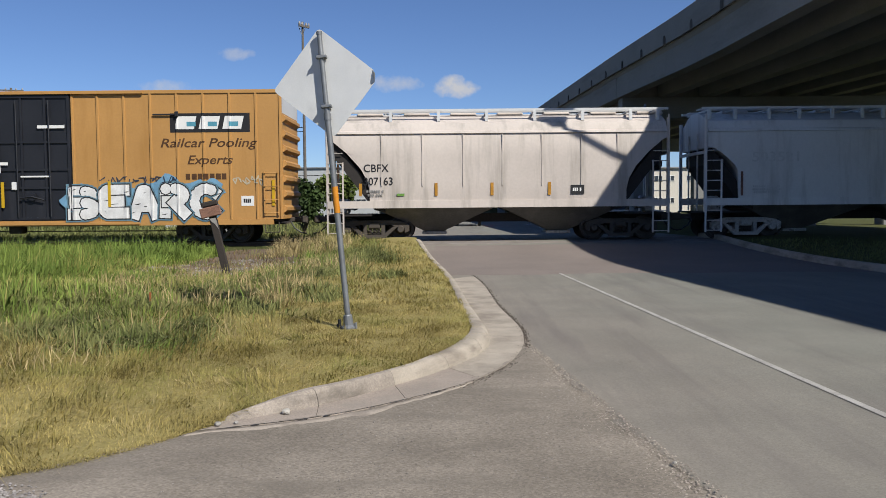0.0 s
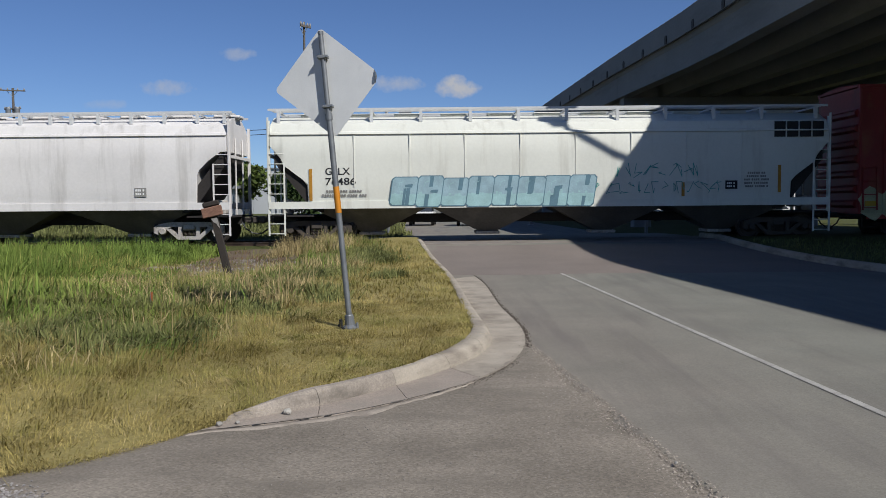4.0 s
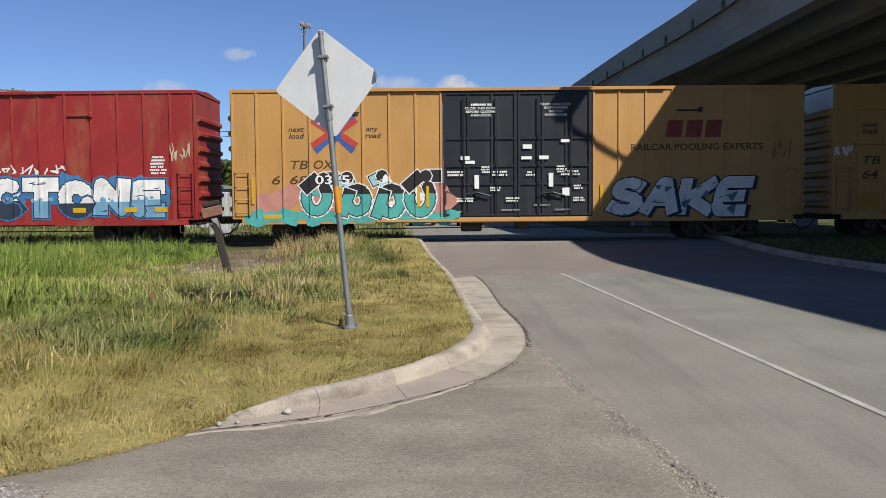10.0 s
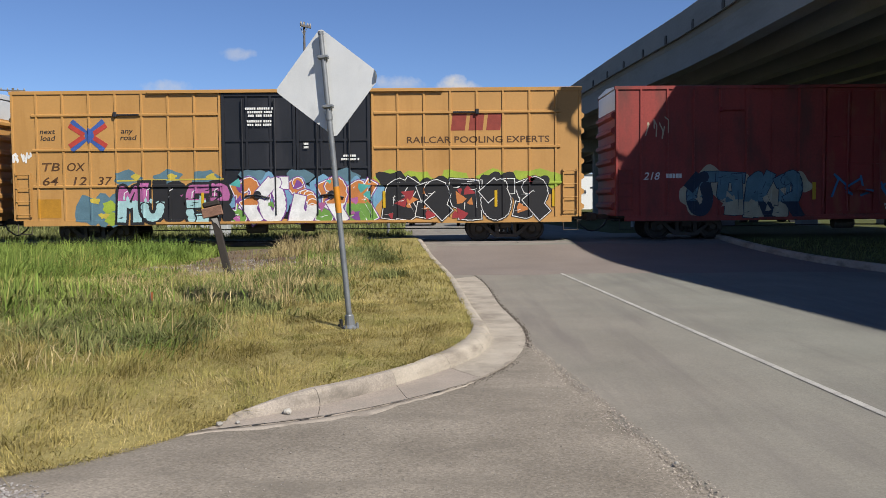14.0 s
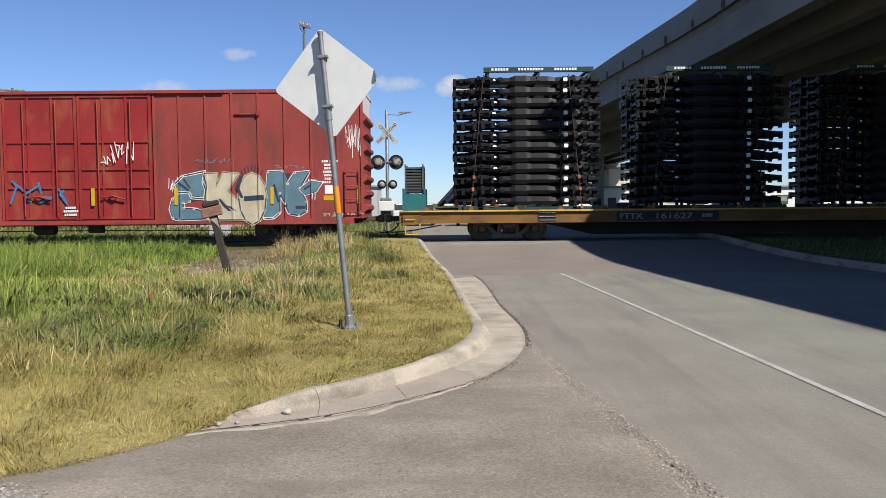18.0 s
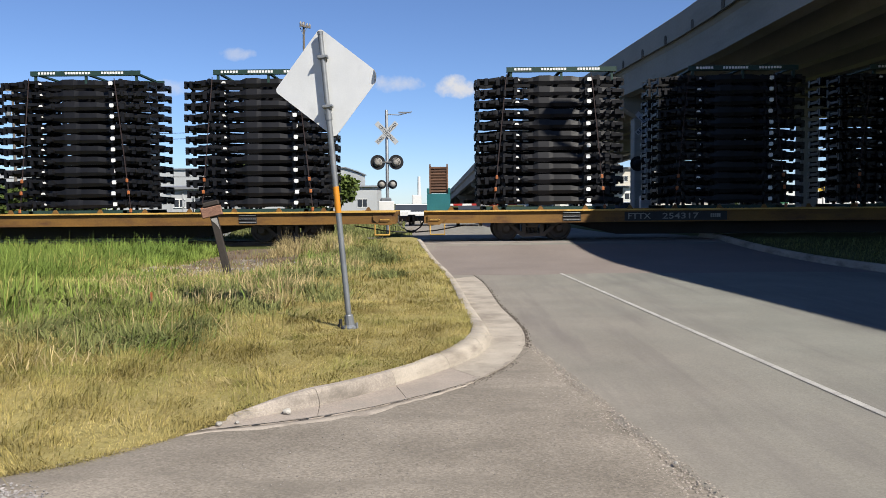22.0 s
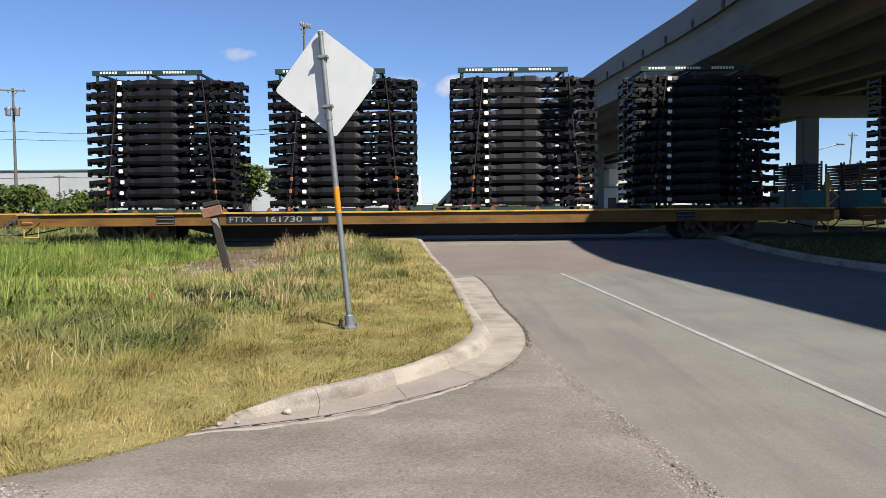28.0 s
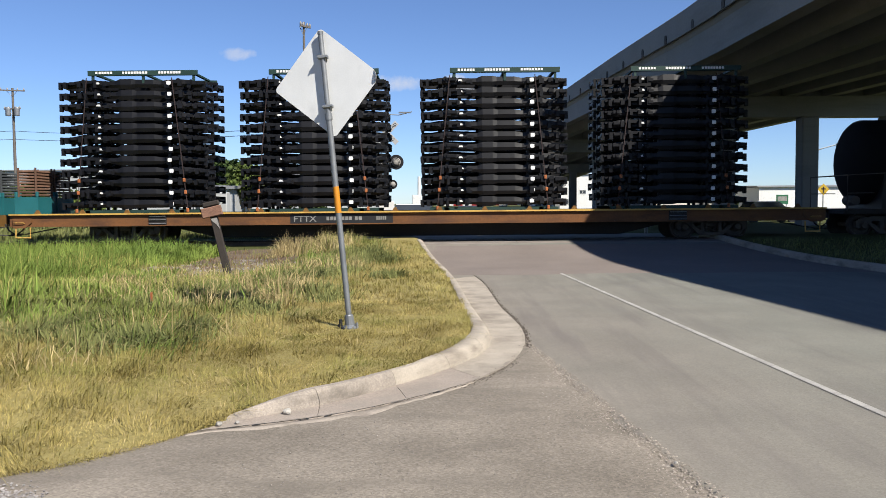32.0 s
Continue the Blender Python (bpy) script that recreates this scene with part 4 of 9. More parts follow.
def graffiti(parent, x0, x1, z0, z1, letters, fills, outline, seed, style="bubble", back=None, shine=None, edge=0.05, lean=0.0, y=NEAR - 0.006, label="", outer=None,
             drop=None, split=0.48, accents=(), wide=0.34, word="", shift=(0.10, -0.09)):
    """A spray-painted piece of overlapping invented forms: backing cloud, drop shade, rims, two-tone fills, slits and accents."""
    rg = random.Random(seed)
    w, h = (x1 - x0) / letters, z1 - z0
    if back:
        f = Flat(y)
        for i in range(letters * 2):
            f.blob(x0 + (x1 - x0) * (i + 0.5) / (letters * 2), z0 + h * rg.uniform(0.45, 0.85), w * rg.uniform(0.35, 0.55), h * rg.uniform(0.22, 0.36), rg, 26, 0.22)
        tagged(part("spray_cloud", f.g, back, parent, "loose spray-paint background"), kind="stuff")

    def skew(pts, dx=0.0, dz=0.0):
        return [(px + lean * (pz - z0) + dx, pz + dz) for px, pz in pts]

    def layer(name, polys, material, owner, lift, text_="", dx=0.0, dz=0.0):
        f = Flat(y - lift)
        for q in polys:
            if len(q) > 2:
                f.poly(skew(q, dx, dz))
        return tagged(part(name, f.g, material, owner, text_), kind="stuff") if f.g.v and len(polys) > 1 else (part(name, f.g, material, owner, text_) if f.g.v else None)
    for i in range(letters):
        cx, hh = x0 + (i + 0.5) * w, h * rg.uniform(0.88, 1.0)
        cz = z0 + hh / 2 + rg.uniform(0, h - hh)
        lift = 0.004 + 0.006 * (i % 2)
        slits = []
        if style == "script":
            wd = wide * w
            jog = rg.uniform(-0.07, 0.07)
            lines = [[Vector((cx + (px - 0.5 + jog * (pz - 0.5)) * (w * 1.06 - wd) + rg.uniform(-0.012, 0.012) * w, cz - hh / 2 + wd / 2 + pz * (hh - wd))) for px, pz in ln] for ln in GLYPHS[word[i]]]
            shape = lambda d: ribbon(lines, wd, d)
            for ln in lines:
                k = rg.randrange(len(ln) - 1)
                p, q = ln[k].lerp(ln[k + 1], rg.uniform(0.1, 0.4)), ln[k].lerp(ln[k + 1], rg.uniform(0.6, 0.95))
                off = Vector((rg.uniform(-0.3, 0.3), rg.uniform(-0.3, 0.3))) * wd
                t = edge * rg.uniform(0.35, 0.7)
                p, q = p + off, q + off
                slits.append([(p.x - t, p.y), (p.x + t, p.y - t), (q.x + t * 0.4, q.y), (q.x - t * 0.4, q.y + t)])
                a = ln[0] + Vector((rg.uniform(-0.25, 0.25), rg.uniform(-0.2, 0.2))) * wd
                slits.append([(a.x - wd * 0.28, a.y - t * 0.5), (a.x + wd * 0.10, a.y - t), (a.x + wd * 0.30, a.y + wd * 0.10), (a.x, a.y + t * 0.4)])
        elif style == "wild":
            st = wild_strokes(rg, cx, cz, w * 1.0, hh, wide)
            shape = lambda d: [stroke_poly(q, d) for q in st]
        elif style == "block":
            ww = w * rg.uniform(0.96, 1.06) / 2
            c = 0.10 * w

            def shape(d, ww=ww, c=c, cx=cx, cz=cz, hh=hh):
                a, b = ww + d, hh / 2 + d
                return [[(cx - a, cz - b + c), (cx - a + c, cz - b), (cx + a - c, cz - b), (cx + a, cz - b + c), (cx + a, cz + b - c), (cx + a - c, cz + b), (cx - a + c, cz + b), (cx - a, cz + b - c)]]
            for k in range(rg.choice((1, 2))):
                q, top, bw = cx + rg.uniform(-0.22, 0.22) * w, rg.random() < 0.5, w * rg.uniform(0.05, 0.11)
                ln = hh * rg.uniform(0.3, 0.62)
                za, zb = (cz + hh / 2 - ln, cz + hh / 2) if top else (cz - hh / 2, cz - hh / 2 + ln)
                slits.append([(q - bw, za), (q + bw, za), (q + bw * rg.uniform(0.8, 1.4), zb), (q - bw, zb)])
            if rg.random() < 0.6:
                q, zc = cx + rg.uniform(-0.1, 0.2) * w, cz + rg.uniform(-0.05, 0.2) * hh
                slits.append([(q - 0.13 * w, zc - 0.03), (q + 0.16 * w, zc - 0.05), (q + 0.18 * w, zc + 0.07), (q - 0.11 * w, zc + 0.05)])
        else:
            rim = spray_form(rg, cx, cz, w * rg.uniform(0.98, 1.12), hh)

            def shape(d, rim=rim, cx=cx, cz=cz):
                return [[(px + d * (px - cx) / max(0.05, math.hypot(px - cx, pz - cz)), pz + d * (pz - cz) / max(0.05, math.hypot(px - cx, pz - cz))) for px, pz in rim]]
            for _ in range(rg.choice((2, 3))):
                a, b = cx + rg.uniform(-0.25, 0.25) * w, cz + rg.uniform(-0.26, 0.28) * hh
                t, ln, k = rg.uniform(0.9, 2.2), rg.uniform(0.10, 0.24) * h, edge * rg.uniform(0.5, 0.9)
                dx, dz = ln * math.cos(t), ln * math.sin(t)
                slits.append([(a - k, b), (a + k, b - k * 0.5), (a + dx + k * 1.6, b + dz), (a + dx - k * 0.6, b + dz + k)])
        if drop:
            layer("spray_drop", shape(edge * 0.9), drop, parent, lift - 0.003, "", *shift)
        if outer:
            layer("spray_halo", shape(edge * 2.0), outer, parent, lift - 0.0015)
        form = layer("spray_form", shape(edge), outline, parent, lift, label if i == 0 else "")
        level = z0 + h * (split + rg.uniform(-0.05, 0.05))
        if len(fills) > 1:
            layer("spray_fill", [clip_poly(q, level, True) for q in shape(0)], fills[0], form, lift + 0.0014)
            layer("spray_fade", [clip_poly(q, level, False) for q in shape(0)], fills[1], form, lift + 0.0014)
            f = Flat(y - lift - 0.0032)
            for _ in range(4):
                f.blob(cx + rg.uniform(-0.3, 0.3) * w, level + rg.uniform(-0.02, 0.07) * h, w * rg.uniform(0.03, 0.08), h * rg.uniform(0.03, 0.07), rg, 9)
            tagged(part("spray_drip", f.g, fills[1], form), kind="stuff")
        else:
            layer("spray_fill", shape(0), fills[0], form, lift + 0.0014)
        if accents:
            for k, m in enumerate(accents):
                polys = []
                for _ in range(2):
                    px, pz, r_ = cx + rg.uniform(-0.34, 0.34) * w, cz + rg.uniform(-0.4, 0.4) * hh, rg.uniform(0.10, 0.22) * w
                    t = rg.uniform(0, 6.28)
                    polys.append([(px + r_ * q * math.cos(t + a), pz + r_ * q * math.sin(t + a)) for a, q in ((0, 1.5), (1.9, 0.8), (3.1, 0.5), (4.4, 0.9))])
                layer("spray_accent", polys, m, form, lift + 0.0042 + 0.0006 * k)
        if slits:
            layer("spray_slit", slits, outline, form, lift + 0.0046)
        if shine:
            f = Flat(y - lift - 0.0055)
            ax, az = cx - 0.25 * w, cz + 0.30 * hh
            f.line(skew([(ax, az - 0.14 * h), (ax + 0.02, az), (ax + 0.16 * w, az + 0.05 * h)]), edge * 0.6)
            part("spray_highlight", f.g, shine, form)


def tag_scrawl(parent, x0, x1, z0, z1, material, seed, w=0.025, y=NEAR - 0.004, n=9):
    rg = random.Random(seed)
    f = Flat(y)
    for i in range(n):
        cx = x0 + (x1 - x0) * (i + 0.5) / n
        sw = (x1 - x0) / n
        f.line([(cx + rg.uniform(-.6, .6) * sw, rg.uniform(z0, z1)) for _ in range(4)], w)
    tagged(part("spray_tag", f.g, material, parent), kind="stuff")


# ---- running gear ----
def wheelset_mesh():
    gg = Geo()
    gg.lathe([(0.075, -1.08), (0.075, 1.08)], 10, "y")
    for s in (-1, 1):
        ys = [0.70, 0.735, 0.74, 0.80, 0.845, 0.85]
        prof = [(0.44, 0.70), (0.445, 0.72), (0.415, 0.735), (0.41, 0.835), (0.35, 0.845), (0.33, 0.80), (0.20, 0.79), (0.12, 0.84), (0.10, 0.88)]
        gg.lathe([(r_, s * h_) for r_, h_ in prof], 24, "y")
    # bolt holes make the turning visible
    for s in (-1, 1):
        for k in range(3):
            a = k * 2.0944
            gg.lathe([(0.022, s * 1.07), (0.022, s * 1.11)], 6, "y", Matrix.Translation((0.045 * math.cos(a), 0, 0.045 * math.sin(a))))
    return gg.mesh("wheelset", M["wheel_steel"], True)


WHEELSET = wheelset_mesh()


def sideframe_mesh(material):
    gg = Geo()
    for s in (-1,):
        y0, y1 = s * 0.93, s * 1.10
        # top chord with its two pedestals, bottom tension member, columns
        top = [(-1.18, 0.36), (-1.18, 0.56), (-1.0, 0.66), (-0.62, 0.72), (0.62, 0.72), (1.0, 0.66), (1.18, 0.56), (1.18, 0.36), (1.04, 0.30), (1.02, 0.47), (0.7, 0.50), (0.6, 0.56), (-0.6, 0.56), (-0.7, 0.50), (-1.02, 0.47), (-1.04, 0.30)]
        gg.prism(top, y0, y1, "y")
        gg.prism([(-0.78, 0.50), (-0.62, 0.50), (-0.30, 0.24), (0.30, 0.24), (0.62, 0.50), (0.78, 0.50), (0.38, 0.13), (-0.38, 0.13)], y0, y1, "y")
        gg.prism([(-0.36, 0.24), (-0.24, 0.24), (-0.24, 0.57), (-0.36, 0.57)], y0, y1, "y")
        gg.prism([(0.24, 0.24), (0.36, 0.24), (0.36, 0.57), (0.24, 0.57)], y0, y1, "y")
    return gg.mesh("side_frame", material)


def spring_mesh(material):
    gg = Geo()
    for s in (-1,):
        for x in (-0.14, 0.0, 0.14):
            gg.tube([(x + 0.055 * math.cos(k * 1.2566), s * 1.02 + 0.055 * math.sin(k * 1.2566), 0.245 + 0.20 * k / 20) for k in range(21)], 0.016, 4)
    return gg.mesh("springs", material)


def bolster_mesh(material):
    gg = Geo().cbox(-0.2, 0.2, -1.12, 1.12, 0.44, 0.68, 0.04)
    gg.lathe([(0.2, 0.66), (0.2, 0.76)], 14)
    return gg.mesh("bolster", material)


def bearing_mesh(material):
    gg = Geo().lathe([(0.115, -0.94), (0.125, -1.09), (0.10, -1.14)], 12, "y", Matrix.Translation((0, 0, 0.42)))
    return gg.mesh("bearing_caps", material)


GEAR = {k: (sideframe_mesh(M[k]), bolster_mesh(M[k]), bearing_mesh(M[k]), spring_mesh(M["truck_iron"])) for k in ("truck_iron", "truck_dusty")}


def truck(car, x, style="truck_iron"):
    """A four-wheeled truck under a car at local x."""
    sf, bo, be, sp = GEAR[style]
    t = part("truck", bo, None, car, "cast steel freight truck", at=pose(x, 0, TRUCK_LIFT))
    for turn in (0, 180):
        part("side_frame", sf, None, t, at=pose(0, 0, 0, 0, 0, turn))
        part("spring_nest", sp, None, t, at=pose(0, 0, 0, 0, 0, turn))
        for dx in (-0.89, 0.89):
            part("bearing_cap", be, None, t, at=pose(dx, 0, 0, 0, 0, turn))
    for dx in (-0.89, 0.89):
        ws = part("wheelset", WHEELSET, None, t, at=pose(dx, 0, 0.42))
        WHEELS.append((ws, dx))
    return t


def coupler(car, x, s, material):
    """A knuckle coupler with its air hose; s is the way it points."""
    gg = Geo()
    gg.cbox(min(x - 0.3 * s, x + 0.42 * s), max(x - 0.3 * s, x + 0.42 * s), -0.09, 0.09, 0.72, 0.90, 0.03)
    gg.cbox(min(x + 0.32 * s, x + 0.56 * s), max(x + 0.32 * s, x + 0.56 * s), -0.19, 0.12, 0.68, 0.94, 0.05)
    part("coupler", gg, material, car, "rusty knuckle coupler")
    hose = Geo().tube([(x + 0.02 * s, -0.35, 0.74), (x + 0.15 * s, -0.37, 0.52), (x + 0.38 * s, -0.36, 0.36), (x + 0.56 * s, -0.33, 0.33)], 0.026, 6)
    part("air_hose", hose, M["black_paint"], car)


def ladder(car, x, w, z0, z1, n, material, y=NEAR - 0.05, bend=True, name="ladder"):
    gg = Geo()
    for s in (0, w):
        gg.box(x + s - 0.022, x + s + 0.022, y - 0.025, y + 0.02, z0, z1)
    for i in range(n):
        z = z0 + 0.08 + (z1 - z0 - 0.16) * i / (n - 1)
        gg.tube([(x, y - 0.05, z), (x + w, y - 0.05, z)], 0.014, 5)
    return part(name, gg, material, car)


def underbody(car, L, tc, z_sill, material):
    gg = Geo().box(0.25, L - 0.25, -0.28, 0.28, 0.66, z_sill + 0.02)
    gg.box(0.0, 0.22, -1.35, 1.35, 0.72, z_sill + 0.02).box(L - 0.22, L, -1.35, 1.35, 0.72, z_sill + 0.02)
    for i in range(7):
        x = tc + 1.4 + (L - 2 * tc - 2.8) * i / 6
        gg.box(x - 0.06, x + 0.06, -1.4, 1.4, 0.74, z_sill + 0.02)
    part("underframe", gg, material, car, "dirty black underframe")
    part("brake_cylinder", Geo().lathe([(0.16, -0.35), (0.19, -0.3), (0.19, 0.3), (0.16, 0.35)], 12, "x", Matrix.Translation((L * 0.42, -0.75, 0.55))), M["truck_iron"], car)
    part("brake_valve", Geo().cbox(L * 0.5, L * 0.5 + 0.45, -0.95, -0.55, 0.42, 0.78, 0.04), M["truck_iron"], car)
    part("brake_rod", Geo().tube([(tc, -0.2, 0.45), (L * 0.42, -0.6, 0.5), (L - tc, -0.2, 0.45)], 0.02, 5), M["truck_iron"], car)


# ---- boxcars ----
def boxcar(u, L, body, door_m, roof_m, style, label, rib_m=None, dirt=0):
    """A sixty-foot plug-door boxcar. style 'ribs' has plain posts, 'grid' posts with cross rails."""
    car = thing("boxcar", label, "boxcar", group="freight cars of the train")
    H, Z0, W = 5.11, 0.74, 1.505
    D0, D1 = L / 2 - 2.46, L / 2 + 2.46
    rib_m = rib_m or body
    # side walls: one at each side of the doors, both sides of the car
    for s in (-1, 1):
        for a, b in ((0.02, D0), (D1, L - 0.02)):
            part("side_wall", Geo().box(a, b, min(s * W, s * (W - 0.06)), max(s * W, s * (W - 0.06)), Z0 + 0.12, H - 0.1), body, car)
        part("side_sill", Geo().box(0.35, L - 0.35, min(s * (W + 0.03), s * (W - 0.12)), max(s * (W + 0.03), s * (W - 0.12)), Z0 - 0.06, Z0 + 0.119), body, car)
        part("top_rail", Geo().prism([(s * (W - 0.1), H - 0.1), (s * (W + 0.035), H - 0.1), (s * (W + 0.035), H), (s * (W - 0.1), H + 0.03)], 0, L, "x"), rib_m, car)
    part("floor", Geo().box(0.1, L - 0.1, -W + 0.06, W - 0.06, Z0 + 0.05, Z0 + 0.12), M["deck_dark"], car)
    rib = Geo().prism([(-0.042, 0), (-0.028, -0.036), (0.028, -0.036), (0.042, 0)], Z0 + 0.12, H - 0.1, "z").mesh("rib", rib_m)
    pitch = (D0 - 0.02) / 8
    xs = [0.075] + [pitch * i for i in range(1, 8)] + [D0 - 0.06]
    for x in xs:
        for q in (x, L - x):
            part("rib", rib, None, car, at=pose(q, -W, 0))
            part("rib", rib, None, car, at=pose(q, W, 0, 0, 0, 180))
    if style == "grid":
        for z in (1.98, 3.18, 4.32):
            for a, b in ((0.72, D0 - 0.1), (D1 + 0.1, L - 0.72)):
                part("cross_rail", Geo().prism([(-W, z - 0.05), (-W - 0.05, z - 0.03), (-W - 0.05, z + 0.03), (-W, z + 0.05)], a, b, "x"), rib_m, car)
    # roof with its cross ribs
    part("roof", Geo().prism([(-W + 0.02, H + 0.004), (0, H + 0.11), (W - 0.02, H + 0.004), (W - 0.1, H - 0.06), (-W + 0.1, H - 0.06)], 0, L, "x"), roof_m, car)
    rr = Geo()
    for i in range(16):
        x = 0.5 + (L - 1) * i / 15
        rr.prism([(-W + 0.04, H + 0.002), (0, H + 0.145), (W - 0.04, H + 0.002), (0, H + 0.06)], x - 0.04, x + 0.04, "x")
    part("roof_ribs", rr, roof_m, car)
    part("door_track_hood", Geo().box(D0 - 2.4, D1 + 2.4, -W - 0.10, -W - 0.036, H - 0.10, H - 0.02), rib_m, car)
    # ends: pressed ribs under a pale top panel
    for x, s in ((0.0, -1), (L, 1)):
        a, b = sorted((x - s * 0.02, x - s * 0.08))
        part("end_wall", Geo().box(a, b, -W + 0.061, W - 0.061, Z0 + 0.121, H - 0.75), body, car)
        part("end_top_panel", Geo().box(a, b, -W + 0.061, W - 0.061, H - 0.748, H - 0.10), roof_m, car)
        for i in range(7):
            z = Z0 + 0.45 + 0.5 * i
            part("end_rib", Geo().prism([(x - s * 0.02, z - 0.13), (x + s * 0.09, z - 0.05), (x + s * 0.09, z + 0.05), (x - s * 0.02, z + 0.13)], -W + 0.12, W - 0.12, "y"), body, car)
    # plug doors
    for s in (-1, 1):
        for k in range(2):
            a, b = D0 + 0.01 + k * 2.455, D0 + 2.45 + k * 2.455
            y0 = s * W
            d = part("door", Geo().box(a, b, min(y0, y0 - s * 0.08), max(y0, y0 - s * 0.08), Z0 + 0.125, H - 0.105), door_m, car)
            if s > 0:
                continue
            fr = Geo()
            for q in (a + 0.05, b - 0.05):
                fr.box(q - 0.045, q + 0.045, -W - 0.05, -W, Z0 + 0.14, H - 0.13)
            for q in (a + (b - a) * 0.34, a + (b - a) * 0.66):
                fr.box(q - 0.035, q + 0.035, -W - 0.04, -W, Z0 + 0.20, H - 0.20)
            for z in (Z0 + 0.2, 1.95, 2.55, 3.45, H - 0.18):
                fr.box(a + 0.1, b - 0.1, -W - 0.045, -W, z - 0.035, z + 0.035)
            part("door_frame", fr, door_m, d)
            for q in (a + (b - a) * 0.28, a + (b - a) * 0.72):
                part("lock_rod", Geo().tube([(q, -W - 0.085, Z0 + 0.25), (q, -W - 0.085, H - 0.3)], 0.024, 6), door_m, d)
            hd = Geo().tube([(a + 0.75, -W - 0.11, 1.62), (a + 1.15, -W - 0.13, 1.66), (a + 1.55, -W - 0.11, 1.55)], 0.028, 6)
            hd.lathe([(0.13, -W - 0.12), (0.13, -W - 0.08)], 12, "y", Matrix.Translation((a + 1.15, 0, 1.66)))
            part("door_handle", hd, door_m, d)
    for a, s in ((3.42, 1), (L - 3.4, -1)):
        x0, x1 = sorted((a, a + s * 0.85))
        part("door_stop", Geo().cbox(x0, x1, -W - 0.075, -W - 0.037, 4.29, 4.345, 0.01).cbox(min(a, a + s * 0.12), max(a, a + s * 0.12), -W - 0.11, -W - 0.03, 4.24, 4.42, 0.02), M["door_black"] if style == "grid" else door_m, car, "dark door stop bracket")
    part("door_track", Geo().box(D0 - 2.2, D1 + 2.2, -W - 0.14, -W - 0.032, Z0 - 0.02, Z0 + 0.05), body, car)
    # ladders, steps and the frame round the corner ladder
    for x in (0.16, L - 0.62):
        ladder(car, x, 0.46, 0.98, 2.45, 4, rib_m)
        part("sill_step", Geo().tube([(x, -W, 0.75), (x, -W - 0.02, 0.42), (x + 0.46, -W - 0.02, 0.42), (x + 0.46, -W, 0.75)], 0.018, 5), M["truck_iron"], car)
    underbody(car, L, 2.5, Z0, M["underframe"])
    for x in (2.5, L - 2.5):
        truck(car, x)
    coupler(car, 0, -1, M["truck_iron"])
    coupler(car, L, 1, M["truck_iron"])
    return on_train(car, u)


FLATWORK = ("lettering", "stencil_lettering", "owner_mark", "owner_plate", "emblem", "spray_", "reflector", "placard")


def drape(car, L, grid=False):
    """Lay the painted marks of a boxcar over its ribs, rails, doors and sill."""
    D0, D1 = L / 2 - 2.46, L / 2 + 2.46
    pitch = (D0 - 0.02) / 8
    ribs = [0.075] + [pitch * i for i in range(1, 8)] + [D0 - 0.06]
    ribs += [L - x for x in ribs]
    rails = (1.98, 3.18, 4.32) if grid else ()

    def depth(x, z):
        if D0 <= x <= D1:
            return 0.054
        d = 0.033 if z < 0.862 else 0.0
        for r in ribs:
            a = abs(x - r)
            if a < 0.042:
                d = max(d, 0.036 * min(1.0, (0.042 - a) / 0.014))
        for r in rails:
            a = abs(z - r)
            if a < 0.05:
                d = max(d, 0.05 * min(1.0, (0.05 - a) / 0.02))
        return d
    xcuts = [r + q for r in ribs for q in (-0.042, -0.028, 0.028, 0.042)] + [D0 - 0.003, D0, D1, D1 + 0.003]
    zcuts = [0.862, 0.866] + [r + q for r in rails for q in (-0.05, -0.03, 0.03, 0.05)]
    for ob in [o for o in car.children_recursive if o.type == "MESH" and o.name.startswith(FLATWORK)]:
        m, q = ob.matrix_basis.copy(), ob.parent
        while q is not None and q != car:
            m, q = q.matrix_basis @ m, q.parent
        bm = bmesh.new()
        bm.from_mesh(ob.data)
        bm.transform(m)
        bmesh.ops.triangulate(bm, faces=bm.faces)
        for axis, cuts in ((0, xcuts), (2, zcuts)):
            vals = [v.co[axis] for v in bm.verts]
            if not vals:
                continue
            lo, hi = min(vals), max(vals)
            no = (1, 0, 0) if axis == 0 else (0, 0, 1)
            for c_ in cuts:
                if lo < c_ < hi:
                    co = (c_, 0, 0) if axis == 0 else (0, 0, c_)
                    bmesh.ops.bisect_plane(bm, geom=bm.verts[:] + bm.edges[:] + bm.faces[:], plane_co=co, plane_no=no, dist=1e-6)
        for v in bm.verts:
            v.co.y -= depth(v.co.x, v.co.z)
        bm.to_mesh(ob.data)
        bm.free()
        ob.matrix_basis = Matrix.Identity(4)


def reflectors(car, xs, z0, z1, material=None, w=0.09):
    for x in xs:
        part("reflector", Geo().box(x - w / 2, x + w / 2, NEAR - 0.034, NEAR - 0.002, z0, z1), material or M["reflector_yellow"], car, "vertical reflective strip")


def placard(car, x, z, w, h, material=None):
    part("placard", Geo().box(x, x + w, NEAR - 0.008, NEAR - 0.001, z, z + h), material or M["label_white"], car)


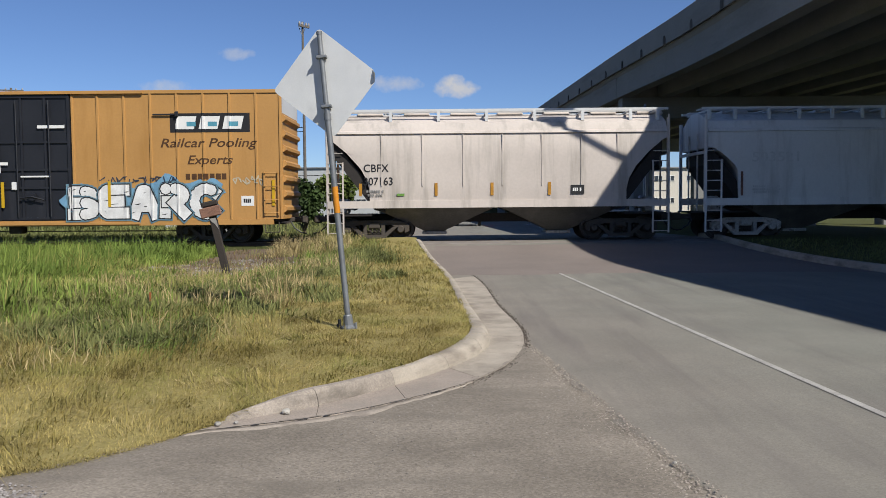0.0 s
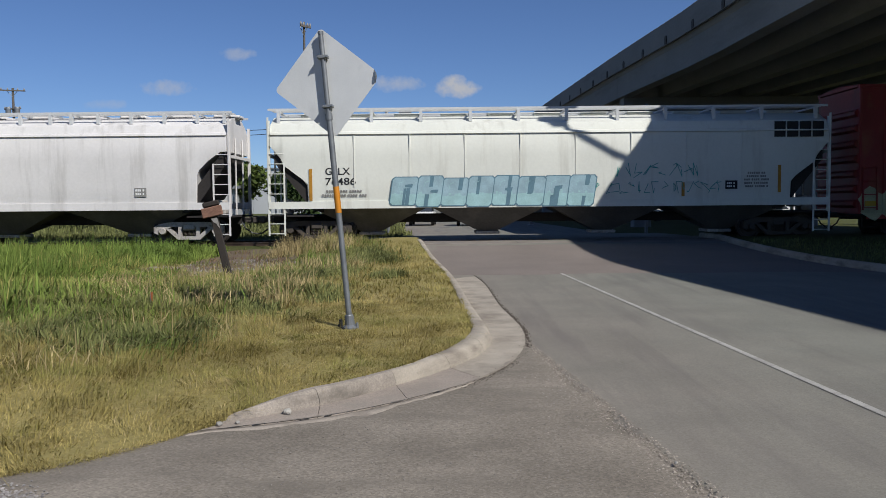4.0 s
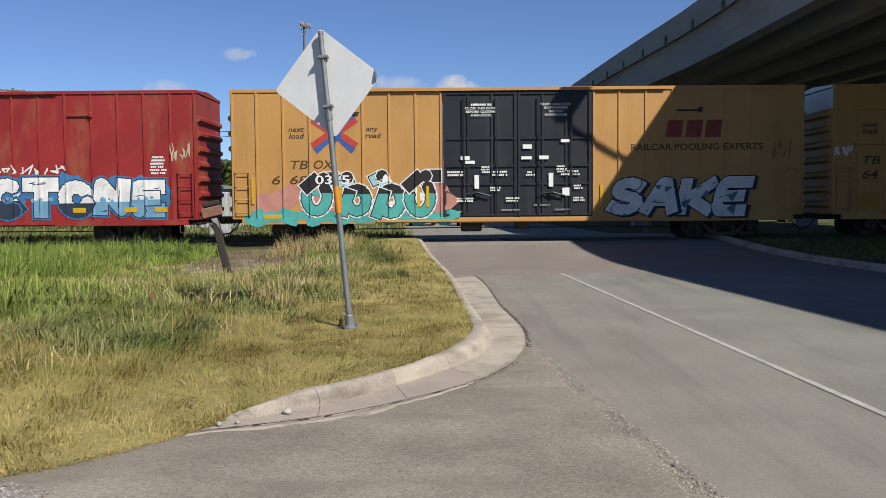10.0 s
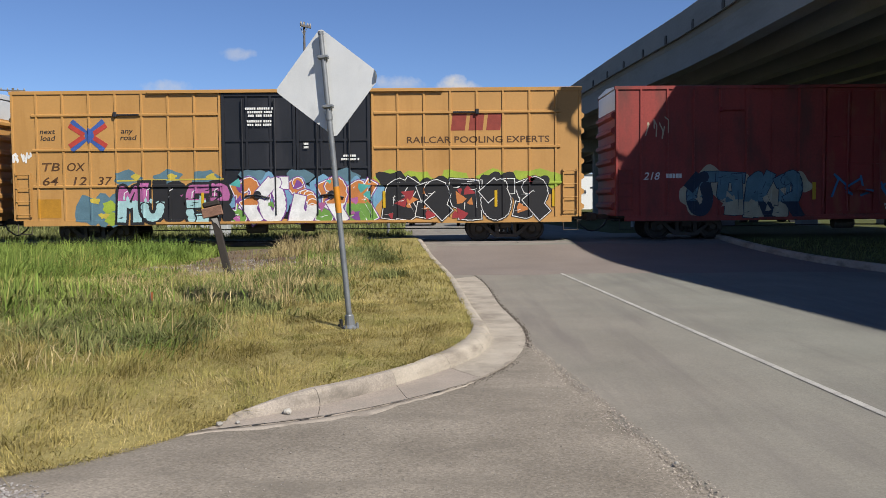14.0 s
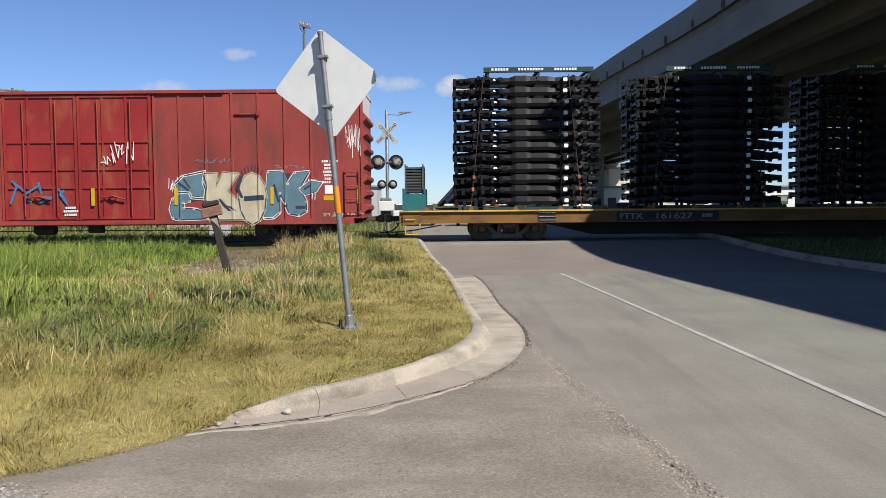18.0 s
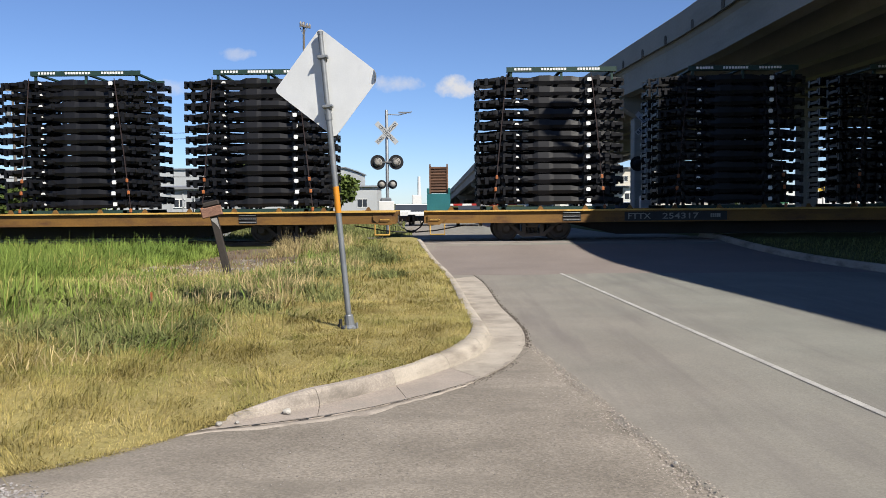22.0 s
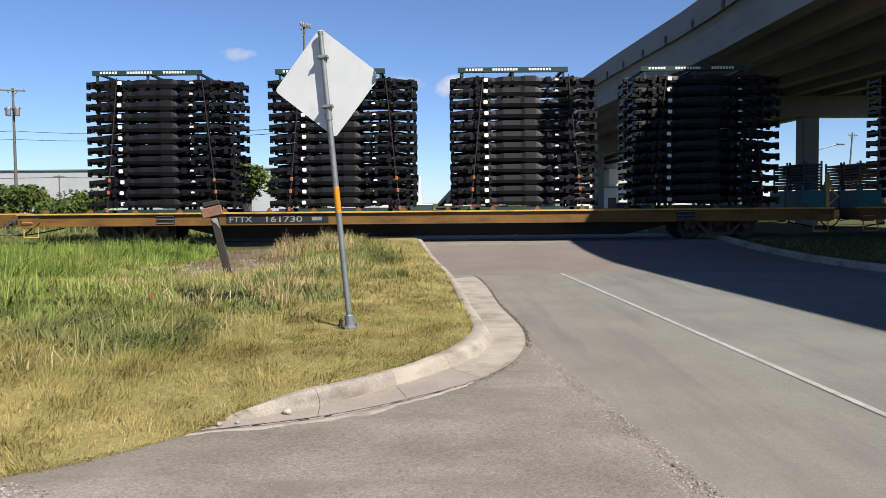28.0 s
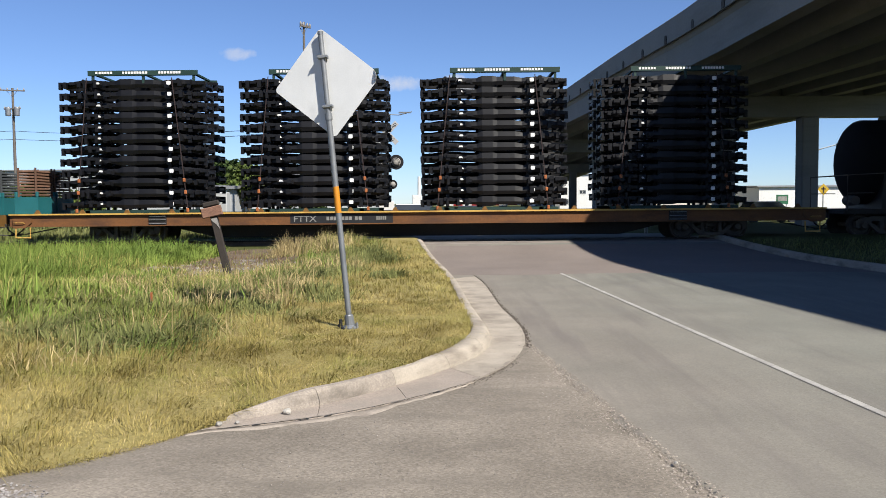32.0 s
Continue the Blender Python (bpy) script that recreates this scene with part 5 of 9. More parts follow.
def arrow_logo(car, x, z, w, h):
    """Two facing pairs of red and blue chevrons."""
    red, blue = Geo(), Geo()
    y = NEAR - 0.002

    def bar(gg, a, b, t, dy):
        (xa, za), (xb, zb) = a, b
        d = Vector((xb - xa, zb - za)).normalized()
        nn = Vector((-d.y, d.x)) * t / 2
        gg.prism([(xa + nn.x, za + nn.y), (xb + nn.x, zb + nn.y), (xb - nn.x, zb - nn.y), (xa - nn.x, za - nn.y)], y - dy, y, "y")
    t = h * 0.15
    for s, cx, e in ((1, x, 0.0), (-1, x + w, 0.0007)):
        tip = cx + s * w * 0.5
        bar(blue, (cx + s * 0.08 * w, z + h * 0.97), (tip + s * 0.03 * w, z + h * 0.5), t, 0.003 + e)
        bar(blue, (cx + s * 0.08 * w, z + h * 0.03), (tip + s * 0.03 * w, z + h * 0.5), t, 0.0045 + e)
        bar(red, (cx + s * 0.01 * w, z + h * 0.83), (tip - s * 0.10 * w, z + h * 0.52), t, 0.006 + e)
        bar(red, (cx + s * 0.01 * w, z + h * 0.17), (tip - s * 0.10 * w, z + h * 0.48), t, 0.0075 + e)
    arc = [(x + w * 0.46 + 0.15 * w * math.cos(radians(q)), z + h * 0.5 + 0.2 * h * math.sin(radians(q))) for q in range(-80, 81, 20)]
    for k, (p, q) in enumerate(zip(arc, arc[1:])):
        bar(blue, p, q, t * 0.8, 0.009 + 0.0002 * k)
    part("emblem_red", red, M["logo_red"], car, "red chevrons of a painted emblem")
    part("emblem_blue", blue, M["logo_blue"], car, "blue chevrons of a painted emblem")


def block_mark(car, x, z, w, h, material, n=3, lift=0.004):
    """An owner's mark as plain slanted blocks."""
    cw = w / n
    for i in range(n):
        a = x + i * cw
        part("owner_mark", Geo().prism([(a + 0.04 * cw, z), (a + 0.84 * cw, z), (a + 0.96 * cw, z + h), (a + 0.16 * cw, z + h)], NEAR - lift, NEAR - lift + 0.002, "y"), material, car)
# ---- covered hoppers ----
def hopper(u, L, body, bays, label, seams, cut, roof_posts, gear="truck_iron", rail_z=4.50):
    """A covered hopper. cut: the outline of the opening at each end of its side sheets, from the end post down to the sill."""
    car = thing("hopper_car", label, "hopper car", group="freight cars of the train")
    W = 1.50
    # body: sections along the car; the underside rises towards both ends over the slope sheets
    g = Geo()
    slope_in = cut[-1][0]
    stations = list(cut) + [(slope_in + 0.025, 1.2)]
    sec = stations + [(slope_in + 0.025 + (L - 2 * slope_in - 0.05) * i / 10, 1.2) for i in range(1, 10)] + [(L - a, b) for a, b in reversed(stations)]
    for x, zb in sec:
        wb = W
        g.v += [(x, sx * w, max(z, zb)) for sx, w, z in [(-1, wb * 0.97, zb), (-1, wb, 1.4), (-1, W + 0.02, 2.0), (-1, W + 0.03, 2.9), (-1, W - 0.0, 3.62), (-1, W - 0.16, 3.98), (-1, 0.75, 4.24), (-1, 0.25, 4.33),
                                                        (1, 0.25, 4.33), (1, 0.75, 4.24), (1, W - 0.16, 3.98), (1, W, 3.62), (1, W + 0.03, 2.9), (1, W + 0.02, 2.0), (1, wb, 1.4), (1, wb * 0.97, zb)]]
    k = 16
    for j in range(len(sec) - 1):
        g.f += [(j * k + i, j * k + (i + 1) % k, (j + 1) * k + (i + 1) % k, (j + 1) * k + i) for i in range(k)]
    g.f += [tuple(range(k)), tuple(range(len(g.v) - 1, len(g.v) - k - 1, -1))]
    part("body", g, body, car, smooth=True)
    part("end_slope_sheet", Geo().prism([(0.30, cut[0][1] - 0.55), (slope_in + 0.15, 1.12), (slope_in + 0.5, 1.06), (slope_in + 0.5, 1.3), (0.30, cut[0][1] + 0.02)], -W + 0.08, W - 0.08, "y"), M["underframe"], car)
    part("end_slope_sheet", Geo().prism([(L - 0.30, cut[0][1] - 0.55), (L - slope_in - 0.15, 1.12), (L - slope_in - 0.5, 1.06), (L - slope_in - 0.5, 1.3), (L - 0.30, cut[0][1] + 0.02)], -W + 0.08, W - 0.08, "y"), M["underframe"], car)
    # roof eave lip and the side sill
    for s in (-1, 1):
        part("eave", Geo().prism([(s * (W - 0.02), 3.60), (s * (W + 0.05), 3.63), (s * (W + 0.02), 3.70), (s * (W - 0.10), 3.74)], 0.17, L - 0.17, "x"), body, car)
        part("side_sill", Geo().box(0.1, L - 0.1, min(s * (W + 0.045), s * (W - 0.1)), max(s * (W + 0.045), s * (W - 0.1)), 1.18, 1.42), body, car)
    for x in seams:
        part("seam", Geo().box(x - 0.014, x + 0.014, -W - 0.042, -W - 0.0, 1.9, 3.6), body, car)
    # roof walk with brackets
    for s in (-1, 1):
        for i in range(4):
            y = s * (0.42 + 0.12 * i)
            part("walk_plank", Geo().box(0.1, L - 0.1, y - 0.025, y + 0.025, rail_z - 0.03, rail_z), M["roof_white"], car)
        part("walk_rail", Geo().box(0.05, L - 0.05, s * 1.18 - 0.03, s * 1.18 + 0.03, rail_z - 0.055, rail_z + 0.02), M["roof_white"], car, "white steel roof rail")
    for x in roof_posts:
        part("walk_bracket", Geo().box(x - 0.05, x + 0.05, -1.22, -1.12, 4.05, rail_z - 0.05).box(x - 0.03, x + 0.03, -1.2, 1.2, rail_z - 0.1, rail_z - 0.052), M["roof_white"], car)
    for i in range(int(L / 1.6)):
        part("roof_hatch", Geo().cbox(1.0 + 1.6 * i, 1.9 + 1.6 * i, -0.33, 0.33, 4.31, 4.42, 0.03), body, car)
    # discharge bins
    span = (L - 2 * slope_in) / bays
    for i in range(bays):
        c = slope_in + span * (i + 0.5)
        b = Geo()
        top, bot = span * 0.48, 0.28
        b.v = [(c + sx * w, sy * d, z) for w, d, z in ((top, 1.40, 1.2), (bot, 0.42, 0.36)) for sx, sy in ((-1, -1), (1, -1), (1, 1), (-1, 1))]
        b.f = [(0, 1, 5, 4), (1, 2, 6, 5), (2, 3, 7, 6), (3, 0, 4, 7), (4, 5, 6, 7), (0, 3, 2, 1)]
        part("discharge_bin", b, M["hopper_bin"], car, "dusty steel discharge bin")
        part("outlet_gate", Geo().cbox(c - 0.42, c + 0.42, -0.5, 0.5, 0.27, 0.37, 0.02).lathe([(0.05, -0.62), (0.05, -0.5)], 8, "y", Matrix.Translation((c, 0, 0.32))), M["truck_dusty"], car)
    part("center_sill", Geo().box(0.0, L, -0.22, 0.22, 0.68, 0.98), M["underframe"], car)
    # end platforms, posts, ladders
    for x, s in ((0.0, 1), (L, -1)):
        a, b = sorted((x, x + s * 1.55))
        part("end_platform", Geo().box(a, b, -W + 0.05, W - 0.05, 0.92, 0.978), M["underframe"], car)
        xa, xb = sorted((x + s * 0.06, x + s * 0.15))
        for yy in (-W + 0.06, W - 0.06):
            part("corner_post", Geo().box(xa, xb, yy - 0.05, yy + 0.05, 0.95, 4.1), body, car)
        part("end_tie", Geo().box(xa, xb, -W + 0.1, W - 0.1, 2.9, 3.0), body, car)
        gg = Geo()
        xx = x + s * 0.62
        for q in (x + s * 0.1, xx):
            gg.box(q - 0.025, q + 0.025, -W - 0.03, -W + 0.02, 0.3, 4.2 if q != xx else 2.7)
        for i in range(9):
            z = 0.36 + 0.33 * i
            gg.tube([(x + s * 0.1, -W - 0.02, z), (xx, -W - 0.02, z)], 0.016, 5)
        part("ladder", gg, body, car)
        gg = Geo().tube([(x + s * 0.12, 0.5, 1.0), (x + s * 0.12, 0.5, 3.6)], 0.03, 6).tube([(x + s * 0.12, -0.5, 1.0), (x + s * 0.12, -0.5, 3.6)], 0.03, 6)
        part("end_braces", gg, body, car)
        part("brake_gear", Geo().lathe([(0.16, -0.35), (0.18, 0.35)], 12, "y", Matrix.Translation((x + s * 0.85, -0.5, 1.28))).cbox(min(x + s * 0.4, x + s * 0.75), max(x + s * 0.4, x + s * 0.75), -0.9, -0.4, 1.0, 1.5, 0.05), M["truck_dusty"], car)
        coupler(car, x, -s, M["truck_iron"])
    for x in (1.6, L - 1.6):
        truck(car, x, gear)
    return on_train(car, u)


# ---- flat cars and their loads ----
def flatcar(u, L, body, label, bins_left, bins_right):
    car = thing("flat_car", label, "flat car", group="freight cars of the train")
    W = 1.46
    part("deck", Geo().box(0.15, L - 0.15, -W + 0.02, W - 0.02, 0.98, 1.03), M["deck_dark"], car, "dark worn steel deck")
    for s in (-1, 1):
        part("side_sill", Geo().box(0.0, L, min(s * (W + 0.04), s * (W - 0.02)), max(s * (W + 0.04), s * (W - 0.02)), 0.68, 1.04), body, car, "yellow side sill with scraped paint")
        part("deck_lip", Geo().box(0.0, L, min(s * (W + 0.13), s * (W - 0.1)), max(s * (W + 0.13), s * (W - 0.1)), 1.042, 1.09), M["lip_yellow"], car, "worn deck edge painted brighter to show it sunlit")
        part("sill_flange", Geo().box(0.0, L, min(s * (W + 0.085), s * (W + 0.042)), max(s * (W + 0.085), s * (W + 0.042)), 0.66, 0.69), body, car)
    g = Geo().prism([(2.0, 0.97), (5.0, 0.60), (6.6, 0.22), (L - 6.6, 0.22), (L - 5, 0.60), (L - 2, 0.97)], -0.45, 0.45, "y")
    for i in range(11):
        x = 4.5 + (L - 9) * i / 10
        g.box(x - 0.07, x + 0.07, -1.4, 1.4, 0.66, 0.975)
    part("center_sill", g, M["underframe"], car)
    for x, s in ((0, 1), (L, -1)):
        part("end_sill", Geo().box(min(x, x + s * 0.14), max(x, x + s * 0.14), -W + 0.03, W - 0.03, 0.66, 1.055), body, car)
        a, b = sorted((x + s * 0.12, x + s * 0.85))
        part("end_plate", Geo().prism([(x + s * 0.12, 0.62), (x + s * 0.52, 0.62), (x + s * 0.74, 0.80), (x + s * 0.74, 0.94), (x + s * 0.12, 0.94)][::s], -W - 0.10, -W - 0.045, "y"), body, car)
        part("end_grab_iron", Geo().tube([(x + s * 0.18, -W - 0.11, 0.78), (x + s * 0.2, -W - 0.16, 0.80), (x + s * 0.5, -W - 0.16, 0.80), (x + s * 0.52, -W - 0.11, 0.78)], 0.014, 5), M["lip_yellow"], car)
        part("sill_step", Geo().tube([(x + s * 0.2, -W - 0.06, 0.64), (x + s * 0.2, -W - 0.08, 0.30), (x + s * 0.68, -W - 0.08, 0.30), (x + s * 0.68, -W - 0.06, 0.64)], 0.028, 5), M["lip_yellow"], car)
        part("uncoupling_lever", Geo().tube([(x - s * 0.05, -1.35, 0.7), (x - s * 0.12, -0.6, 0.62), (x - s * 0.2, -0.1, 0.85)], 0.018, 5), M["truck_iron"], car)
        part("brake_hose_line", Geo().tube([(x + s * 1.4, -1.2, 0.6), (x + s * 0.4, -1.1, 0.42), (x - s * 0.3, -0.6, 0.35), (x - s * 0.6, -0.3, 0.40)], 0.024, 6), M["black_paint"], car)
        coupler(car, x, -s, M["truck_iron"])
        a, b = sorted((x + s * 4.6, x + s * 5.2))
        part("route_panel", Geo().box(a, b, -W - 0.05, -W - 0.041, 0.70, 1.02), M["underframe"], car, "dark panel behind the handholds")
        for z in (0.74, 0.86, 0.98):
            part("handhold", Geo().tube([(a + 0.02, -W - 0.08, z), (b - 0.02, -W - 0.08, z)], 0.013, 5), M["galvanised"], car)
    # lashing brackets along the deck edge
    for i in range(18):
        x = 0.9 + (L - 1.8) * i / 17
        part("lashing_bracket", Geo().prism([(x - 0.11, 1.09), (x + 0.11, 1.09), (x + 0.03, 1.22), (x - 0.03, 1.22)], -W + 0.0, -W + 0.05, "y"), M["flat_yellow"], car)
    for x in (3.65, L - 3.65):
        truck(car, x)
    return on_train(car, u)


def chassis_mesh(name, seed):
    """A bare pickup truck frame: two stepped rails, cross members, mounts."""
    rg = random.Random(seed)
    g = Geo()
    hi = [(0.0, .19), (0.35, .21), (0.6, .25), (0.95, .27), (1.35, .25), (1.7, .23), (1.88, .235), (2.06, .30), (2.42, .305), (2.56, .28), (3.15, .28), (3.4, .24), (3.75, .27), (4.1, .28), (4.45, .24), (4.9, .20)]
    lo = [(0.0, .03), (0.35, .0), (0.6, .02), (0.95, .04), (1.35, .03), (1.7, .03), (1.88, .02), (2.06, -.02), (2.42, -.025), (2.56, .01), (3.15, .01), (3.4, .02), (3.75, .02), (4.1, .03), (4.45, .01), (4.9, .02)]
    ins = [0.10, 0.10, 0.06, 0.04, 0.06, 0.04, 0.03, 0.0, 0.0, 0.02, 0.02, 0.05, 0.03, 0.04, 0.05, 0.05]
    for s in (-1, 1):
        n = len(hi)
        vs = []
        for (x, zt), (_, zb), i in zip(hi, lo, ins):
            y = s * (0.47 - i)
            zm = zb + 0.42 * (zt - zb)
            vs += [(x, y - s * 0.03, zb), (x, y + s * 0.012, zm), (x, y - s * 0.02, zt), (x, y - s * 0.09, zt), (x, y - s * 0.09, zb)]
        fs = [(j * 5 + a, j * 5 + (a + 1) % 5, (j + 1) * 5 + (a + 1) % 5, (j + 1) * 5 + a) for j in range(n - 1) for a in range(5)] + [(0, 1, 2, 3, 4), tuple(range(5 * n - 1, 5 * n - 6, -1))]
        g.add(vs, fs)
        for x, w, z, d in ((0.5, .10, .16, .12), (1.05, .16, .21, .10), (1.62, .08, .12, .16), (3.85, .14, .20, .10), (4.35, .08, .17, .12), (4.75, .12, .15, .08)):
            y = s * 0.45
            g.box(x - w, x + w, min(y, y + s * d), max(y, y + s * d), z - 0.06, z + 0.035)
        # hooked tips, body mounts and pressed brackets along the outer face
        for x in (0.06, 4.84):
            g.box(x - 0.05, x + 0.05, min(s * 0.36, s * 0.48), max(s * 0.36, s * 0.48), -0.04, 0.20)
        g.box(0.12, 0.42, min(s * 0.40, s * 0.52), max(s * 0.40, s * 0.52), 0.13, 0.19)
        for k in range(9):
            x = (0.3 + 0.33 * k if k < 5 else 3.65 + 0.32 * (k - 5)) + rg.uniform(-0.08, 0.08)
            d = rg.uniform(0.05, 0.17)
            g.box(x - rg.uniform(0.03, 0.09), x + rg.uniform(0.03, 0.09), min(s * 0.44, s * (0.46 + d)), max(s * 0.44, s * (0.46 + d)), rg.uniform(-0.03, 0.10), rg.uniform(0.16, 0.25))
        for x, z in ((0.85, .22), (4.0, .24)):
            g.lathe([(0.075, s * 0.36), (0.075, s * 0.50)], 8, "y", Matrix.Translation((x, 0, z)))
    for x, z, w in ((0.06, .09, .05), (0.7, .12, .06), (1.15, .08, .10), (1.95, .08, .05), (2.75, .12, .05), (3.5, .1, .06), (4.05, .15, .06), (4.84, .1, .05)):
        g.box(x - w, x + w, -0.42, 0.42, z - 0.045, z + 0.045)
    return g.mesh(name, M["frame_black"])


FRAMES = [chassis_mesh("chassis_frame", q) for q in (3, 4, 8, 9)]
LAYER = 0.363


def chassis_stack(u, flip, seed):
    """Two columns of twelve truck frames side by side, strapped down under a green rack beam."""
    st = thing("chassis_stack", "stack of black truck chassis frames strapped to a flat car", "chassis stack", group="chassis stacks on the flat cars")
    rg = random.Random(seed)
    L = 4.9
    F = (lambda x: L - x) if flip else (lambda x: x)
    base = 0.10
    part("base_rack", Geo().box(0.3, L - 0.3, -1.25, -1.15, 0.0, 0.10).box(0.3, L - 0.3, 1.15, 1.25, 0.0, 0.10).box(0.8, 0.95, -1.25, 1.25, 0.0, 0.09).box(L - 0.95, L - 0.8, -1.25, 1.25, 0.0, 0.09), M["rack_green"], st, "dark green steel base rack")
    for row, y in ((0, -0.72), (1, 0.72)):
        base = 0.10 if row == 0 else 0.27
        for k in range(12):
            dx, turn = rg.uniform(-0.025, 0.025), rg.uniform(-0.3, 0.3)
            m = pose(dx, y, base + LAYER * k + 0.06, 0, 0, turn)
            if flip:
                m = pose(L + dx, y, base + LAYER * k + 0.06, 0, 0, 180 + turn)
            f = part("chassis_frame", rg.choice(FRAMES), None, st, at=m)
            if row == 0:
                tx = F(3.72) - 0.075
                tag = part("paper_tag", Geo().prism([(tx + 0.02, 0.08), (tx + 0.12, 0.08), (tx + 0.14, 0.1), (tx + 0.14, 0.185), (tx + 0.12, 0.205), (tx + 0.02, 0.205), (tx, 0.185), (tx, 0.1)], -0.008, 0, "y"), M["label_white"], st, "white paper tag", at=pose(dx, y - 0.62 + 0.0, base + LAYER * k + 0.06))
                sx = F(1.36)
                part("paper_tag", Geo().prism([(sx - 0.09, 0.12), (sx + 0.06, 0.12), (sx + 0.03, 0.18), (sx - 0.06, 0.18)], -0.006, 0, "y"), M["label_white"], st, "small white paper tag", at=pose(dx, y - 0.56, base + LAYER * k + 0.06))
    base = 0.10
    # spacers that carry the layers
    for x in (0.9, 2.0, 3.6):
        for y in (-1.02, -0.42, 0.42, 1.02):
            part("spacer_post", Geo().box(F(x) - 0.05, F(x) + 0.05, y - 0.04, y + 0.04, base, base + LAYER * 11.9), M["frame_black"], st)
    top = base + LAYER * 12 + 0.12
    hb = Geo()
    a, b = sorted((F(1.0), F(4.65)))
    hb.prism([(-1.22, top - 0.01), (-1.22, top + 0.15), (-1.19, top + 0.15), (-1.19, top + 0.02), (-1.08, top + 0.02), (-1.08, top - 0.01)], a, b, "x")
    part("rack_beam", hb, M["rack_green"], st, "dark green rack beam with white stencils")
    part("rack_beam", Geo().box(a, b, 1.16, 1.22, top, top + 0.15), M["rack_green"], st)
    for x in (a + 0.15, (a + b) / 2, b - 0.15):
        part("rack_tie", Geo().box(x - 0.05, x + 0.05, -1.185, 1.155, top + 0.03, top + 0.09), M["rack_green"], st)
        part("rack_hanger", Geo().box(x - 0.04, x + 0.04, -1.185, -1.12, top - 0.28, top - 0.012), M["rack_green"], st)
    lb = Geo()
    for p, w in ((0.26, 0.07), (0.37, 0.4), (1.15, 0.8), (2.35, 0.75)):
        x = a + p
        while x < a + p + w:
            lb.box(x, x + 0.07, -1.226, -1.22, top + 0.04, top + 0.115)
            x += 0.095
    tagged(part("stencil_lettering", lb, M["label_white"], st), kind="stuff")
    for x in (0.55, 4.25):
        q = F(x)
        rake = (0.10 if q < L / 2 else -0.10)
        part("strap", Geo().prism([(q - 0.014, 0.06), (q + 0.014, 0.06), (q + 0.014 + rake * (top - 0.16), top - 0.1), (q - 0.014 + rake * (top - 0.16), top - 0.1)], -1.31, -1.30, "y"), M["strap_dark"], st)
        for z in (0.02, 0.62, 1.02):
            qq = q + rake * z
            part("ratchet", Geo().cbox(qq - 0.045, qq + 0.045, -1.365, -1.312, z, z + 0.13, 0.015), M["ratchet_orange"], st, "orange strap ratchet")
    return on_train(st, u, 0, 1.091)


def dunnage_bin(u, brown):
    """A teal steel bin across the deck end with slatted dunnage stacked on it."""
    b = thing("dunnage_bin", "teal steel bin holding stacked %s slatted racks" % ("brown" if brown else "grey"), "storage bin", group="bins at the flat car ends")
    for y0, y1 in ((-1.35, -0.05), (0.05, 1.35)):
        part("bin_floor", Geo().box(0, 0.78, y0, y1, 0, 0.04), M["bin_teal"], b)
        for q in ((0, 0.05, y0, y1), (0.73, 0.78, y0, y1), (0.05, 0.73, y0, y0 + 0.05), (0.05, 0.73, y1 - 0.05, y1)):
            part("bin_side", Geo().box(*q, 0.04, 0.62), M["bin_teal"], b)
        for x in (0.0, 0.70):
            for y in (y0, y1 - 0.08):
                part("bin_post", Geo().cbox(x, x + 0.08, y, y + 0.08, 0.622, 0.80, 0.01), M["bin_teal"], b)
    m = M["dunnage_brown"] if brown else M["dunnage_grey"]
    for y0, y1 in ((-1.25, -0.12), (0.12, 1.25)):
        for k in range(9):
            z = 0.66 + 0.098 * k
            part("slat_rack", Geo().cbox(0.09, 0.69, y0, y1, z, z + 0.07, 0.012), m, b)
        for x in (0.08, 0.66):
            for q in (y0 - 0.03, y1 - 0.02):
                part("rack_post", Geo().box(x, x + 0.05, q, q + 0.05, 0.3, 1.60), m, b)
    return on_train(b, u, 0, 1.031)


paint("tank_black", (0.008, 0.008, 0.009), rough=0.9, vary=0.3, big=1.5, fine=20, bump=0.1, spec=0.15)


